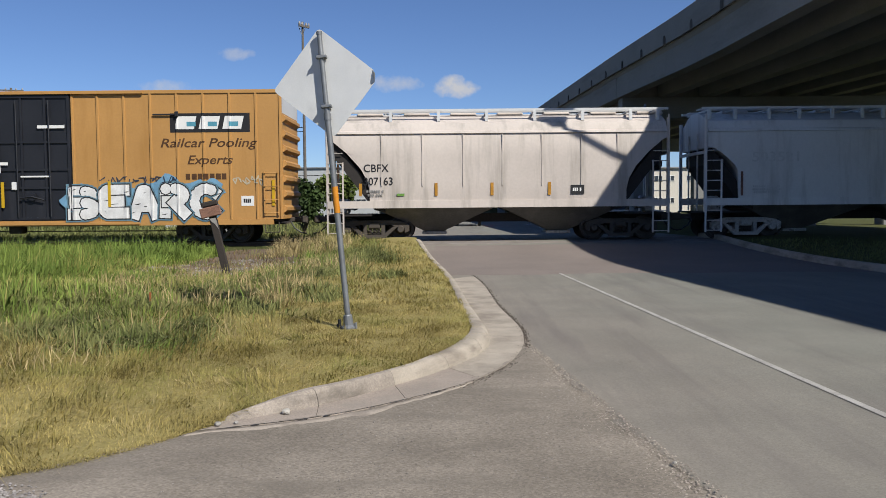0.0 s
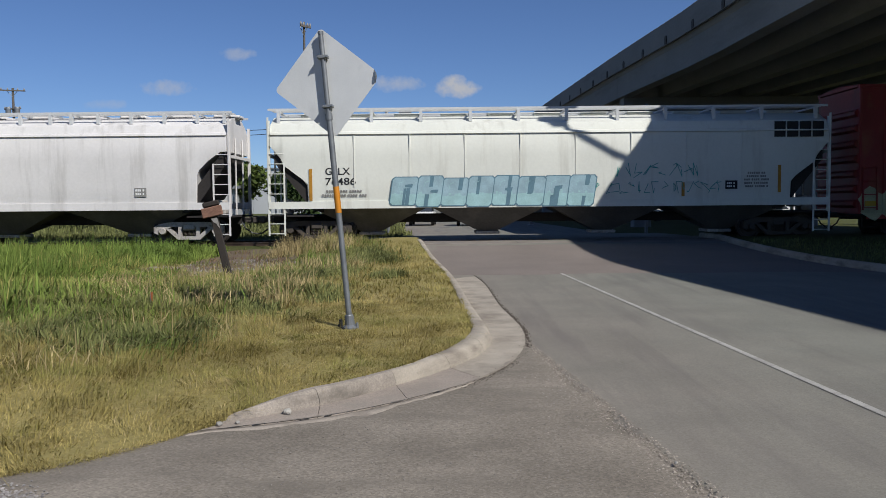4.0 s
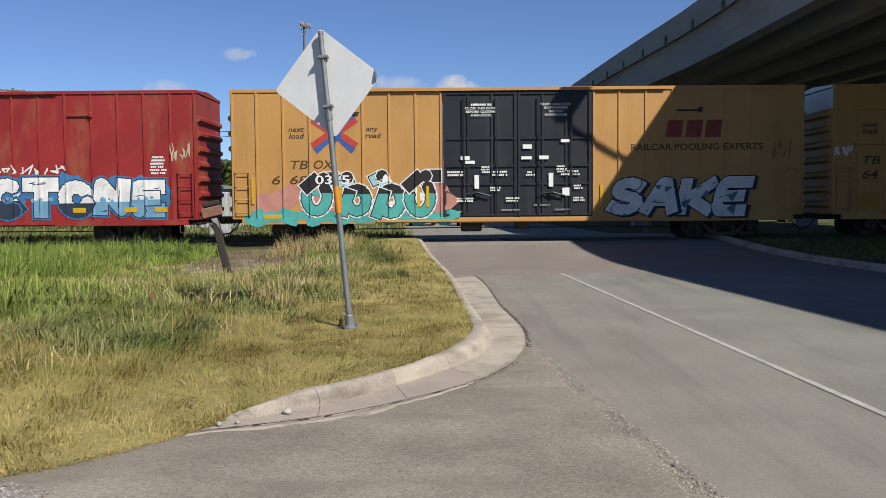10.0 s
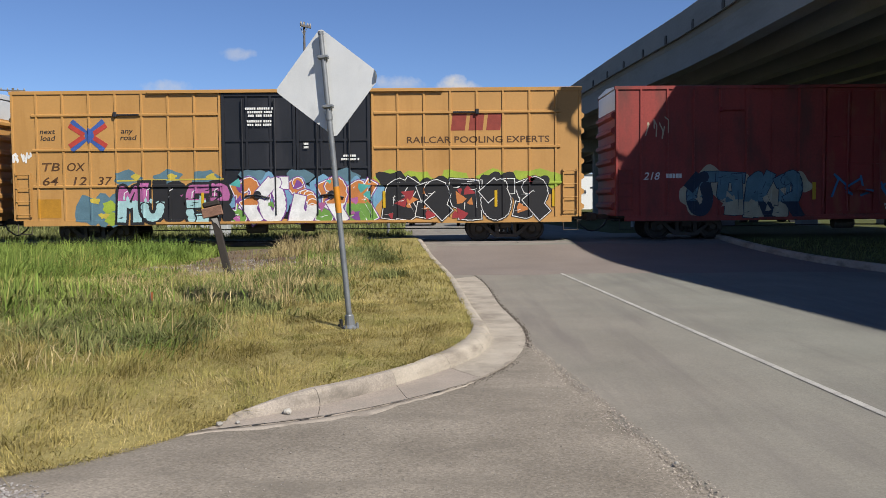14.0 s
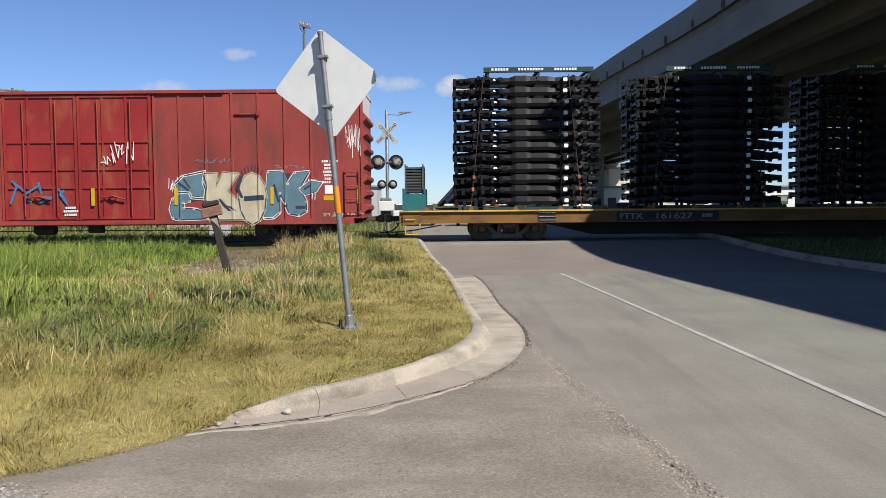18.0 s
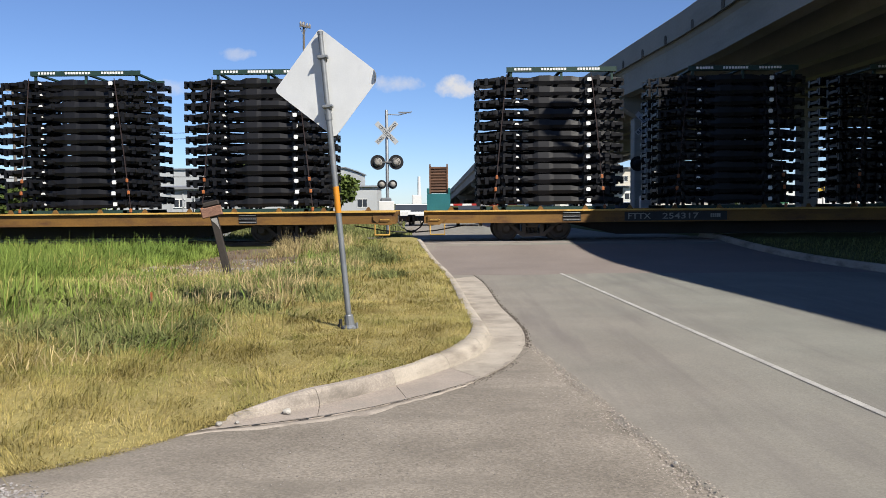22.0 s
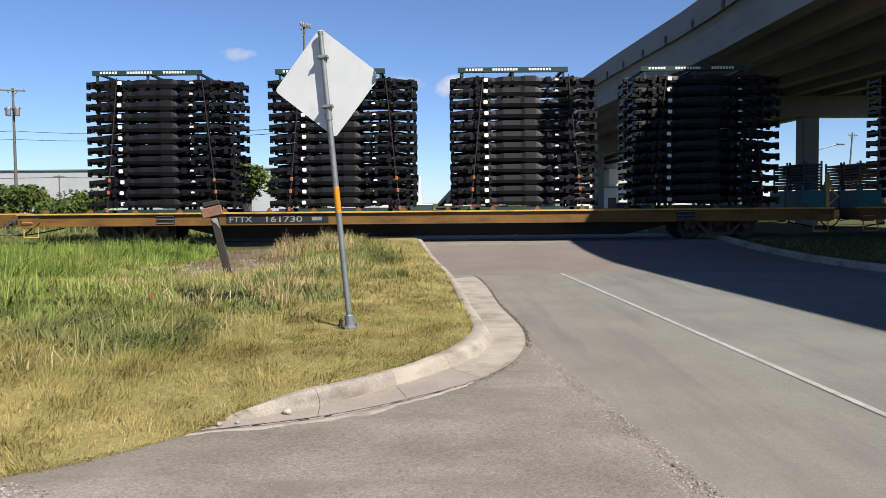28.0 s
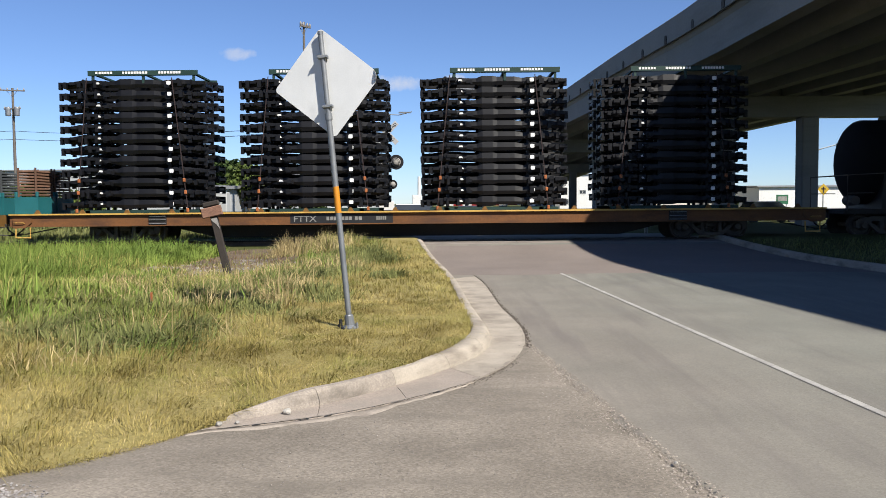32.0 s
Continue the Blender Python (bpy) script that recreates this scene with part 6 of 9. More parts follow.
def tank_car(u):
    car = thing("tank_car", "black tank car in the shade of the overpass", "tank car", group="freight cars of the train")
    L, R, Z = 17.0, 1.46, 2.62
    prof = [(0.05, 0.55)] + [(R * math.sin(radians(a)), 0.55 + 0.6 * (1 - math.cos(radians(a)))) for a in range(12, 91, 13)]
    prof += [(R, 1.5), (R, L - 1.5)] + [(r_, L - h_) for r_, h_ in reversed(prof)]
    part("shell", Geo().lathe([(r_, h_) for r_, h_ in prof], 32, "x", Matrix.Translation((0, 0, Z))), M["tank_black"], car, smooth=True)
    part("underframe", Geo().box(0, 2.6, -1.3, 1.3, 0.86, 1.02).box(L - 2.6, L, -1.3, 1.3, 0.86, 1.02).box(0, L, -0.25, 0.25, 0.7, 1.0), M["underframe"], car)
    rail_g = Geo()
    for x, s in ((0.08, 1), (L - 0.08, -1)):
        for y in (-1.4, 1.4):
            rail_g.tube([(x, y, 0.95), (x, y, 2.15), (x + s * 1.6, y, 2.22)], 0.022, 6)
            rail_g.tube([(x, y, 1.55), (x + s * 0.9, y, 1.55)], 0.018, 6)
        rail_g.tube([(x, -1.4, 2.15), (x, 1.4, 2.15)], 0.022, 6)
    part("end_railing", rail_g, M["truck_iron"], car)
    part("manway", Geo().lathe([(0.6, 3.95), (0.6, 4.3), (0.5, 4.35)], 16, "z", Matrix.Translation((L / 2, 0, 0))), M["black_paint"], car)
    ladder(car, L / 2 - 0.25, 0.5, 1.0, 4.2, 9, M["truck_iron"], y=-1.62)
    for x, s in ((0.55, 1), (L - 0.55, -1)):
        part("tank_saddle", Geo().prism([(-1.25, 1.0), (-1.42, 2.5), (1.42, 2.5), (1.25, 1.0)], min(x + s * 0.75, x + s * 1.15), max(x + s * 0.75, x + s * 1.15), "x"), M["black_paint"], car, "black saddle under the tank end")
    part("brake_cylinder", Geo().lathe([(0.16, -0.3), (0.18, 0.3)], 12, "y", Matrix.Translation((0.55, -0.7, 1.3))), M["truck_iron"], car)
    for x in (1.7, L - 1.7):
        truck(car, x)
    coupler(car, 0, -1, M["truck_iron"])
    coupler(car, L, 1, M["truck_iron"])
    return on_train(car, u)


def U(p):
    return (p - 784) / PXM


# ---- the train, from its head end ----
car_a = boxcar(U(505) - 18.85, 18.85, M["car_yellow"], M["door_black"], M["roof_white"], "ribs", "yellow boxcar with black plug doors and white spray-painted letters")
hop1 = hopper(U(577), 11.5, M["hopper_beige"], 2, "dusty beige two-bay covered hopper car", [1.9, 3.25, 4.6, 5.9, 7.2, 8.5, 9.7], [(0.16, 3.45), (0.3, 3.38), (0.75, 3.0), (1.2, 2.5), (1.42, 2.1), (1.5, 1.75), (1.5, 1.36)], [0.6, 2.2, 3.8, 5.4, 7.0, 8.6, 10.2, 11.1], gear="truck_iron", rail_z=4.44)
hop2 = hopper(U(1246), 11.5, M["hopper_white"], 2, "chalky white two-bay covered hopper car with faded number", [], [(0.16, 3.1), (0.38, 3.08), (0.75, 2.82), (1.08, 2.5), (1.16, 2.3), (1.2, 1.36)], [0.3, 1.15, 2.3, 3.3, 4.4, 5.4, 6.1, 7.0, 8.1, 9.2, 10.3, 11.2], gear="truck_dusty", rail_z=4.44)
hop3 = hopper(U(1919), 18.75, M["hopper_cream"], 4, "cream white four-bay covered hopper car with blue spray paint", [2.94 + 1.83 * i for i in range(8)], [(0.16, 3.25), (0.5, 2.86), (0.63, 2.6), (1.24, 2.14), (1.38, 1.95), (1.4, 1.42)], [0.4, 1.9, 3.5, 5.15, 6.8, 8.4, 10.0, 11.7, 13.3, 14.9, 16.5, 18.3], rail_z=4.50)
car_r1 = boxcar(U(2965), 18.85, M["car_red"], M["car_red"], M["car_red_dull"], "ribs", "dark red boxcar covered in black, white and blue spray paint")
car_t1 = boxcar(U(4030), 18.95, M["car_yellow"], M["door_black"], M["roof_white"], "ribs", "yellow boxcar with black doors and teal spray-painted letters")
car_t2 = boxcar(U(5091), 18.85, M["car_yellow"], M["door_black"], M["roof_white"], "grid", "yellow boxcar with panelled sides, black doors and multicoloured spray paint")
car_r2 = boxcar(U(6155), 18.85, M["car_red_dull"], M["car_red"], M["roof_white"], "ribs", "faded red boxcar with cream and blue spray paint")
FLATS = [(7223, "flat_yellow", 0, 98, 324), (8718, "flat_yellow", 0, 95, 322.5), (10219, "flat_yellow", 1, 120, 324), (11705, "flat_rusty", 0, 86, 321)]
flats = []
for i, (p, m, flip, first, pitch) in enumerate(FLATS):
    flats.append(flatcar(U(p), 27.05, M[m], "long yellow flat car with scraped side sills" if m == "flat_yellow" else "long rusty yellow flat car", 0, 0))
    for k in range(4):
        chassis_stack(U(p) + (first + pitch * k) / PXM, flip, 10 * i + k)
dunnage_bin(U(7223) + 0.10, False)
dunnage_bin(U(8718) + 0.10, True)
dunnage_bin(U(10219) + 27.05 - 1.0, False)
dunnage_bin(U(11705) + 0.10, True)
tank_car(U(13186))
# ---- lettering and spray paint on the cars ----
S_ = {k: M["spray_" + k] for k in SPRAY}
WHITE, BLACK, BROWN = M["label_white"], M["mark_black"], M["mark_brown"]


def cloud(f, material, car, label):
    tagged(part("spray_cloud", f.g, material, car, label), kind="stuff")


def pooling_mark(car, x, z, w, h, xt, zt, wt):
    block_mark(car, x, z, w, h, M["mark_red"], 3)
    ob = text(car, "RAILCAR POOLING EXPERTS", xt, zt, 0.30, BROWN)
    ob.scale = (wt / max(0.1, ob.dimensions.x), 1, 1)


def fit_text(car, words, x, z, cap, width, material, shear=0.0):
    """Lettering with a given cap height and width."""
    ob = text(car, words, x, z, cap / 0.70, material, shear=shear)
    xs = [v.co.x for v in ob.data.vertices]
    ob.scale = (width / max(0.05, max(xs) - min(xs)), 1, 1)
    return ob


def door_notice(car, cx, z, lines, step=0.115):
    """White centred lines of lettering on a door, the lowest line at z; an empty line is an unreadable one."""
    for k, (words, width) in enumerate(lines):
        zz = z + step * (len(lines) - 1 - k)
        if words:
            fit_text(car, words, cx - width / 2, zz, step * 0.66, width, WHITE).location.y = NEAR - 0.010
        else:
            bars(car, cx - width / 2, cx + width / 2, zz - 0.02, zz + step - 0.02, 1, WHITE, y=NEAR - 0.010, seed=k + 3, ragged=0)


# yellow boxcar at the head end
c = car_a
part("owner_plate", Geo().box(15.15, 17.78, NEAR - 0.004, NEAR - 0.001, 3.73, 4.36), BLACK, c, "black plate behind the owner's mark")
block_mark(c, 15.28, 3.84, 2.34, 0.42, WHITE, 3, 0.008)
gg = Geo()
for x in (15.7, 16.4, 17.1):
    gg.box(x, x + 0.30, NEAR - 0.011, NEAR - 0.008, 3.93, 4.08)
tagged(part("owner_mark_shade", gg, M["logo_cyan"], c, "cyan halftone in the owner's mark"), kind="stuff")
fit_text(c, "Railcar Pooling", 14.79, 3.25, 0.29, 3.2, BROWN, 0.25)
fit_text(c, "Experts", 15.67, 2.69, 0.29, 1.5, BROWN, 0.25)
bars(c, 15.63, 17.2, 2.12, 2.44, 1, BROWN, seed=3, ragged=0.0)
graffiti(c, 11.75, 16.75, 0.84, 2.08, 5, [S_["white"]], S_["black"], 11, style="script", word="BEARC", wide=0.36, back=S_["sky"], edge=0.04, outer=S_["slate"], label="white spray-painted letters outlined in black")
tag_scrawl(c, 12.8, 15.4, 2.05, 2.3, S_["navy"], 5, 0.03, n=14)
tag_scrawl(c, 17.2, 18.2, 1.95, 2.3, S_["cream"], 6, 0.04, n=7)
placard(c, 17.45, 1.30, 0.42, 0.33)
bars(c, 17.5, 17.82, 1.36, 1.58, 1, BLACK, seed=9, y=NEAR - 0.012)
reflectors(c, [18.52, 13.1, 9.6, 9.0], 1.30, 2.15)
for x, z, w, h in ((9.5, 2.7, 0.3, 0.1), (9.2, 2.45, 0.35, 0.22), (9.9, 1.9, 0.2, 0.25), (10.8, 3.9, 0.9, 0.1), (10.2, 2.3, 1.0, 0.05)):
    placard(c, x, z, w, h)

# beige hopper
c = hop1
HY = -1.5335
for words, x, z, w in (("CBFX", 1.30, 2.38, 0.83), ("307163", 1.30, 1.95, 0.95)):
    ob = fit_text(c, words, x, z, 0.25, w, BLACK)
    ob.location.y = HY
bars(c, 1.3, 2.1, 1.55, 1.8, 2, M["mark_grey"], y=HY, seed=2)
for x in (3.7, 5.55, 7.45, 1.2):
    part("reflector", Geo().box(x - 0.05, x + 0.05, HY, HY + 0.008, 1.58, 2.0), M["reflector_amber"], c, "rusty amber reflective strip")
part("placard", Geo().box(8.16, 8.6, HY, HY + 0.008, 1.6, 1.9), BLACK, c)
bars(c, 8.22, 8.54, 1.66, 1.84, 1, WHITE, y=HY - 0.004, seed=4, ragged=0)
part("placard", Geo().box(2.4, 2.65, HY, HY + 0.008, 1.58, 1.66), S_["green"], c)

# white hopper
paint("faded_mark", (0.70, 0.68, 0.66), rough=0.6, vary=0.1, big=5, fine=30)
c = hop2
fit_text(c, "503521", 1.6, 2.62, 0.32, 1.55, M["faded_mark"]).location.y = HY
bars(c, 1.6, 2.6, 1.55, 1.85, 3, M["faded_mark"], y=HY, seed=12)
part("placard", Geo().box(8.27, 8.66, HY, HY + 0.008, 1.62, 1.92), M["mark_grey"], c)
bars(c, 8.3, 8.63, 1.66, 1.9, 2, WHITE, y=HY - 0.004, seed=4, ragged=0)
part("reflector", Geo().box(1.25, 1.33, HY, HY + 0.008, 1.5, 2.3), M["rusty_board"], c)

# cream hopper
c = hop3
for words, x, z, w in (("GPLX", 1.97, 2.3, 0.82), ("76486", 1.97, 1.97, 1.0)):
    fit_text(c, words, x, z, 0.23, w, BLACK).location.y = HY
bars(c, 1.8, 3.4, 1.55, 1.82, 2, M["mark_grey"], y=HY, seed=8)
for i in range(4):
    a = 16.8 + 0.42 * i
    part("owner_mark", Geo().cbox(a, a + 0.37, HY, HY + 0.01, 3.42, 3.93, 0.003), BLACK, c, "bold black block of the owner's mark")
graffiti(c, 4.1, 10.8, 1.22, 2.22, 8, [S_["faded"], S_["aqua"]], S_["slate"], 21, style="block", edge=0.03, y=-1.557, lean=0.14, split=0.4, shine=S_["aqua"], label="pale blue spray-painted letters outlined in navy")
tag_scrawl(c, 11.6, 14.4, 2.1, 2.6, S_["teal"], 31, 0.022, HY - 0.004, n=10)
tag_scrawl(c, 10.9, 15.2, 1.6, 2.0, S_["teal"], 32, 0.02, HY - 0.004, n=16)
for x, z0, z1 in ((4.95, 1.5, 1.95), (7.83, 1.5, 1.95), (10.78, 1.5, 1.95), (13.8, 1.5, 1.95), (1.5, 1.45, 2.5), (16.98, 1.6, 2.5)):
    part("reflector", Geo().box(x - 0.05, x + 0.05, HY - 0.018, HY - 0.008, z0, z1), M["reflector_amber"], c, "rusty amber reflective strip")
part("placard", Geo().box(15.2, 15.6, HY, HY + 0.008, 1.72, 2.0), BLACK, c)
bars(c, 15.25, 15.55, 1.76, 1.96, 2, WHITE, y=HY - 0.004, seed=4, ragged=0)
bars(c, 15.8, 16.7, 1.75, 2.3, 5, M["mark_grey"], y=HY, seed=41)

# red boxcar
c = car_r1
ring = Geo().lathe([(0.56, NEAR - 0.005), (0.56, NEAR - 0.001)], 28, "y", Matrix.Translation((1.76, 0, 4.06)))
part("emblem_disc", ring, M["mark_gold"], c, "gold disc of a painted emblem")
part("emblem_core", Geo().lathe([(0.40, NEAR - 0.007), (0.40, NEAR - 0.003)], 24, "y", Matrix.Translation((1.76, 0, 4.06))), M["mark_brown"], c)
part("emblem_figure", Geo().prism([(1.76, 3.74), (1.93, 3.9), (1.97, 4.22), (1.86, 4.26), (1.80, 4.38), (1.70, 4.38), (1.66, 4.26), (1.55, 4.22), (1.59, 3.9)], NEAR - 0.009, NEAR - 0.005, "y"), S_["cream"], c)
for z, w in ((4.24, 1.82), (3.92, 1.4), (3.60, 1.5)):
    bars(c, 2.66, 2.66 + w, z, z + 0.26, 1, M["mark_gold"], seed=int(z * 10), ragged=0)
bars(c, 1.12, 1.57, 2.31, 2.60, 1, WHITE, seed=6, ragged=0)
fit_text(c, "218", 1.08, 1.88, 0.24, 0.55, WHITE, 0.25)
graffiti(c, 1.65, 7.05, 0.70, 2.36, 5, [S_["black"]], S_["white"], 52, style="script", word="24153", wide=0.42, edge=0.045, outer=S_["black"], accents=(S_["white"],), label="black spray-painted forms outlined in white")
fit_text(c, "036", 1.92, 1.90, 0.23, 0.60, WHITE).location.y = NEAR - 0.026
f = Flat(NEAR - 0.0012)
rg = random.Random(8)
for x in (0.5, 1.1, 1.6):
    f.blob(x, 1.2, 0.5, 0.5, rg)
for x in (7.4, 7.9, 8.4):
    f.blob(x, 1.15, 0.45, 0.4, rg)
cloud(f, S_["pale"], c, "pale yellow sprayed patch")
graffiti(c, 7.1, 9.3, 2.55, 3.35, 5, [S_["grey"]], S_["grey"], 47, style="bubble", edge=0.02)
graffiti(c, 11.9, 17.75, 0.92, 2.30, 5, [S_["white"], S_["sky"]], S_["navy"], 58, style="script", word="CTONE", wide=0.40, back=S_["blue"], edge=0.04, split=0.42, shine=S_["aqua"], outer=S_["blue"], label="white and blue spray-painted letters")
tag_scrawl(c, 12.1, 14.5, 2.38, 2.7, S_["white"], 61, 0.05, n=9)
tag_scrawl(c, 17.9, 18.6, 2.7, 3.4, S_["cream"], 62, 0.03, n=6)
tag_scrawl(c, 8.2, 9.0, 1.5, 2.1, S_["sky"], 63, 0.05, n=4)
for x, z, w, n in ((7.85, 4.15, 0.85, 4), (17.25, 2.35, 0.6, 6), (11.0, 3.2, 0.6, 2), (11.5, 1.9, 0.3, 4), (7.25, 1.9, 0.25, 5)):
    bars(c, x, x + w, z, z + 0.105 * n, n, WHITE, y=NEAR - 0.010, seed=int(x * 7))
door_notice(c, 10.72, 4.2, (("Close And Lock", 0.80), ("Both Doors Before", 0.92), ("Moving Car", 0.62)))
for x in (0.25, 2.0, 3.8, 14.7, 16.4, 17.4):
    part("reflector", Geo().box(x, x + 0.42, NEAR - 0.026, NEAR - 0.002, 1.12, 1.28), M["reflector_yellow"], c, "yellow reflective strip")
part("reflector", Geo().box(9.75, 9.9, NEAR - 0.008, NEAR - 0.002, 1.5, 2.05), M["reflector_yellow"], c, "yellow door sticker")
for x in (8.05, 10.5):
    placard(c, x, 1.85, 0.16, 0.55)
for a, z, w, n in ((7.3, 1.1, 0.4, 2), (8.3, 2.25, 0.3, 3), (8.6, 1.2, 0.45, 2), (9.3, 1.6, 0.3, 3), (10.1, 2.35, 0.4, 2), (10.75, 2.2, 0.3, 3), (11.15, 1.3, 0.45, 2), (1.0, 1.55, 0.5, 3), (1.12, 2.1, 0.35, 1)):
    bars(c, a, a + w, z, z + 0.085 * n, n, M["mark_grey"], y=NEAR - 0.010, seed=int(a * 9))
placard(c, 17.15, 1.65, 0.55, 0.35)

# first yellow boxcar with chevrons
c = car_t1
arrow_logo(c, 2.69, 3.03, 1.5, 1.30)
for words, x, z, w in (("next", 1.91, 3.72, 0.52), ("load", 1.93, 3.5, 0.5), ("any", 4.48, 3.72, 0.40), ("road", 4.45, 3.5, 0.52)):
    fit_text(c, words, x, z, 0.17, w, BLACK, 0.2)
for words, x, z, w in (("TB", 1.91, 2.50, 0.58), ("OX", 2.70, 2.50, 0.66), ("6", 1.31, 2.0, 0.27), ("68", 1.91, 2.0, 0.58)):
    fit_text(c, words, x, z, 0.28, w, BROWN, 0.2)
graffiti(c, 2.35, 6.9, 0.84, 2.42, 4, [S_["aqua"], S_["teal"]], S_["black"], 72, style="script", word="1221", wide=0.30, shine=S_["white"], edge=0.035, outer=S_["white"], split=0.5, accents=(S_["white"],), label="silver and teal spray-painted forms outlined in black")
f = Flat(NEAR - 0.0012)
for x in (1.0, 1.9, 2.8, 3.9, 5.0, 6.0, 7.0):
    f.blob(x, 0.92, 0.62, 0.26, rg, 26, 0.3)
cloud(f, S_["teal"], c, "teal sprayed patch")
f = Flat(NEAR - 0.0045)
for x, z in ((1.3, 1.4), (1.9, 1.6), (2.6, 1.6), (3.2, 1.4), (6.7, 1.7), (7.0, 1.4)):
    f.blob(x, z, 0.45, 0.36, rg)
cloud(f, S_["salmon"], c, "salmon pink sprayed patch")
fit_text(c, "03", 2.78, 2.0, 0.28, 0.55, WHITE).location.y = NEAR - 0.026
fit_text(c, "5", 3.64, 2.0, 0.28, 0.26, WHITE).location.y = NEAR - 0.026
pooling_mark(c, 14.34, 3.44, 1.93, 0.56, 13.2, 3.02, 4.35)
graffiti(c, 12.35, 17.0, 0.80, 2.15, 4, [S_["white"]], S_["black"], 83, style="script", word="SAKE", wide=0.33, edge=0.03, lean=0.22, drop=S_["navy"], shift=(0.10, -0.04), accents=(S_["slate"],), label="white spray-painted letters outlined in black")
tag_scrawl(c, 17.9, 18.5, 2.7, 3.3, M["mark_brown"], 84, 0.02, n=5)
door_notice(c, 8.28, 4.17, (("", 0.66), ("CLOSE THIS DOOR", 1.06), ("BEFORE CLOSING", 1.0), ("MAIN DOOR", 0.68)))
door_notice(c, 10.74, 4.17, (("CLOSE AND LOCK", 1.02), ("BOTH DOORS", 0.76), ("BEFORE", 0.44), ("MOVING CAR", 0.74)))
for x, z, w, h in ((7.6, 2.75, 0.3, 0.12), (7.75, 2.62, 0.32, 0.1), (9.6, 2.75, 0.35, 0.1), (9.65, 3.1, 0.3, 0.14), (10.15, 2.75, 0.35, 0.12), (8.05, 1.8, 0.15, 0.45), (10.5, 1.85, 0.15, 0.45), (10.95, 1.55, 0.28, 0.26), (10.9, 3.3, 0.3, 0.1)):
    placard(c, x, z, w, h)
for a in (7.15, 11.0, 10.9, 8.6):
    bars(c, a, a + 0.6, 2.2, 2.4, 2, WHITE, y=NEAR - 0.010, seed=int(a * 3))
for a, z, w, n in ((7.45, 1.35, 0.6, 2), (8.25, 2.3, 0.35, 3), (8.55, 1.7, 0.4, 2), (9.05, 1.35, 0.5, 2), (10.0, 1.2, 0.6, 1), (11.25, 1.35, 0.5, 2), (10.75, 2.3, 0.35, 3), (11.3, 1.75, 0.35, 2), (9.75, 2.2, 0.3, 2), (8.9, 1.05, 0.7, 1), (10.6, 1.05, 0.8, 1)):
    bars(c, a, a + w, z, z + 0.085 * n, n, WHITE if n > 1 else M["mark_grey"], y=NEAR - 0.010, seed=int(a * 9))
reflectors(c, [3.62, 6.2, 6.5, 12.25], 1.2, 1.9)
part("reflector", Geo().box(1.05, 1.65, NEAR - 0.026, NEAR - 0.002, 0.87, 1.0), M["reflector_yellow"], c)
reflectors(c, [0.72], 1.35, 2.2)

# panelled yellow boxcar
c = car_t2
arrow_logo(c, 1.93, 3.13, 1.25, 1.04)
for words, x, z, w in (("next", 0.95, 3.72, 0.52), ("load", 0.97, 3.50, 0.5), ("any", 3.64, 3.72, 0.40), ("road", 3.6, 3.50, 0.55)):
    fit_text(c, words, x, z, 0.17, w, BLACK, 0.2)
for words, x, z, w in (("TB", 0.95, 2.50, 0.58), ("OX", 1.8, 2.50, 0.6), ("64", 0.97, 2.03, 0.52), ("12", 1.92, 2.03, 0.45), ("37", 2.80, 2.03, 0.5)):
    fit_text(c, words, x, z, 0.27, w, BROWN, 0.2)
f = Flat(NEAR - 0.0012)
for x in (2.5, 3.0, 3.4):
    f.blob(x, 1.2, 0.45, 0.5, rg)
for x in (3.8, 5.2, 6.4, 8.0, 9.5, 11.0):
    f.blob(x, 2.25, 0.45, 0.25, rg)
cloud(f, S_["steel"], c, "grey-blue sprayed patch")
f = Flat(NEAR - 0.0045)
for x in (3.2, 3.3):
    f.blob(x, 1.3 - (x - 3.2) * 4, 0.25, 0.2, rg)
for x in (12.6, 13.4, 14.6, 16.0, 17.0, 17.6):
    f.blob(x, 2.1, 0.6, 0.32, rg)
cloud(f, S_["lime"], c, "lime green sprayed patch")
graffiti(c, 3.5, 7.25, 0.74, 2.12, 5, [S_["pink"], S_["aqua"]], S_["black"], 91, style="script", word="MUSER", wide=0.38, edge=0.045, outer=S_["black"], split=0.52, shine=S_["white"], label="pink and turquoise spray-painted letters")
graffiti(c, 7.25, 12.0, 0.72, 2.25, 5, [S_["orange"], S_["green"]], S_["white"], 98, style="script", word="51253", wide=0.36, back=S_["sky"], edge=0.03, outer=S_["purple"], split=0.40, accents=(S_["pink"], S_["purple"], S_["teal"]), label="orange, pink and green spray-painted forms")
graffiti(c, 12.3, 17.7, 0.75, 2.2, 5, [S_["black"]], S_["white"], 104, style="script", word="35415", wide=0.44, back=S_["black"], edge=0.024, outer=S_["black"], accents=(S_["red"], S_["orange"], S_["red"]), label="black and red spray-painted forms edged in white")
tag_scrawl(c, 0.05, 0.65, 2.75, 3.1, S_["white"], 105, 0.06, n=5)
pooling_mark(c, 14.5, 3.72, 1.75, 0.55, 13.05, 3.32, 4.7)
for x, z, w, n in ((7.75, 4.2, 1.0, 3), (7.72, 3.9, 1.05, 2), (10.15, 4.2, 1.05, 3), (10.1, 3.88, 1.1, 3), (9.67, 3.15, 0.2, 2), (10.9, 2.75, 0.6, 2)):
    bars(c, x, x + w, z, z + 0.115 * n, n, WHITE, y=NEAR - 0.010, seed=int(x * 5 + z))
placard(c, 0.85, 0.95, 0.75, 0.62, M["reflector_amber"])
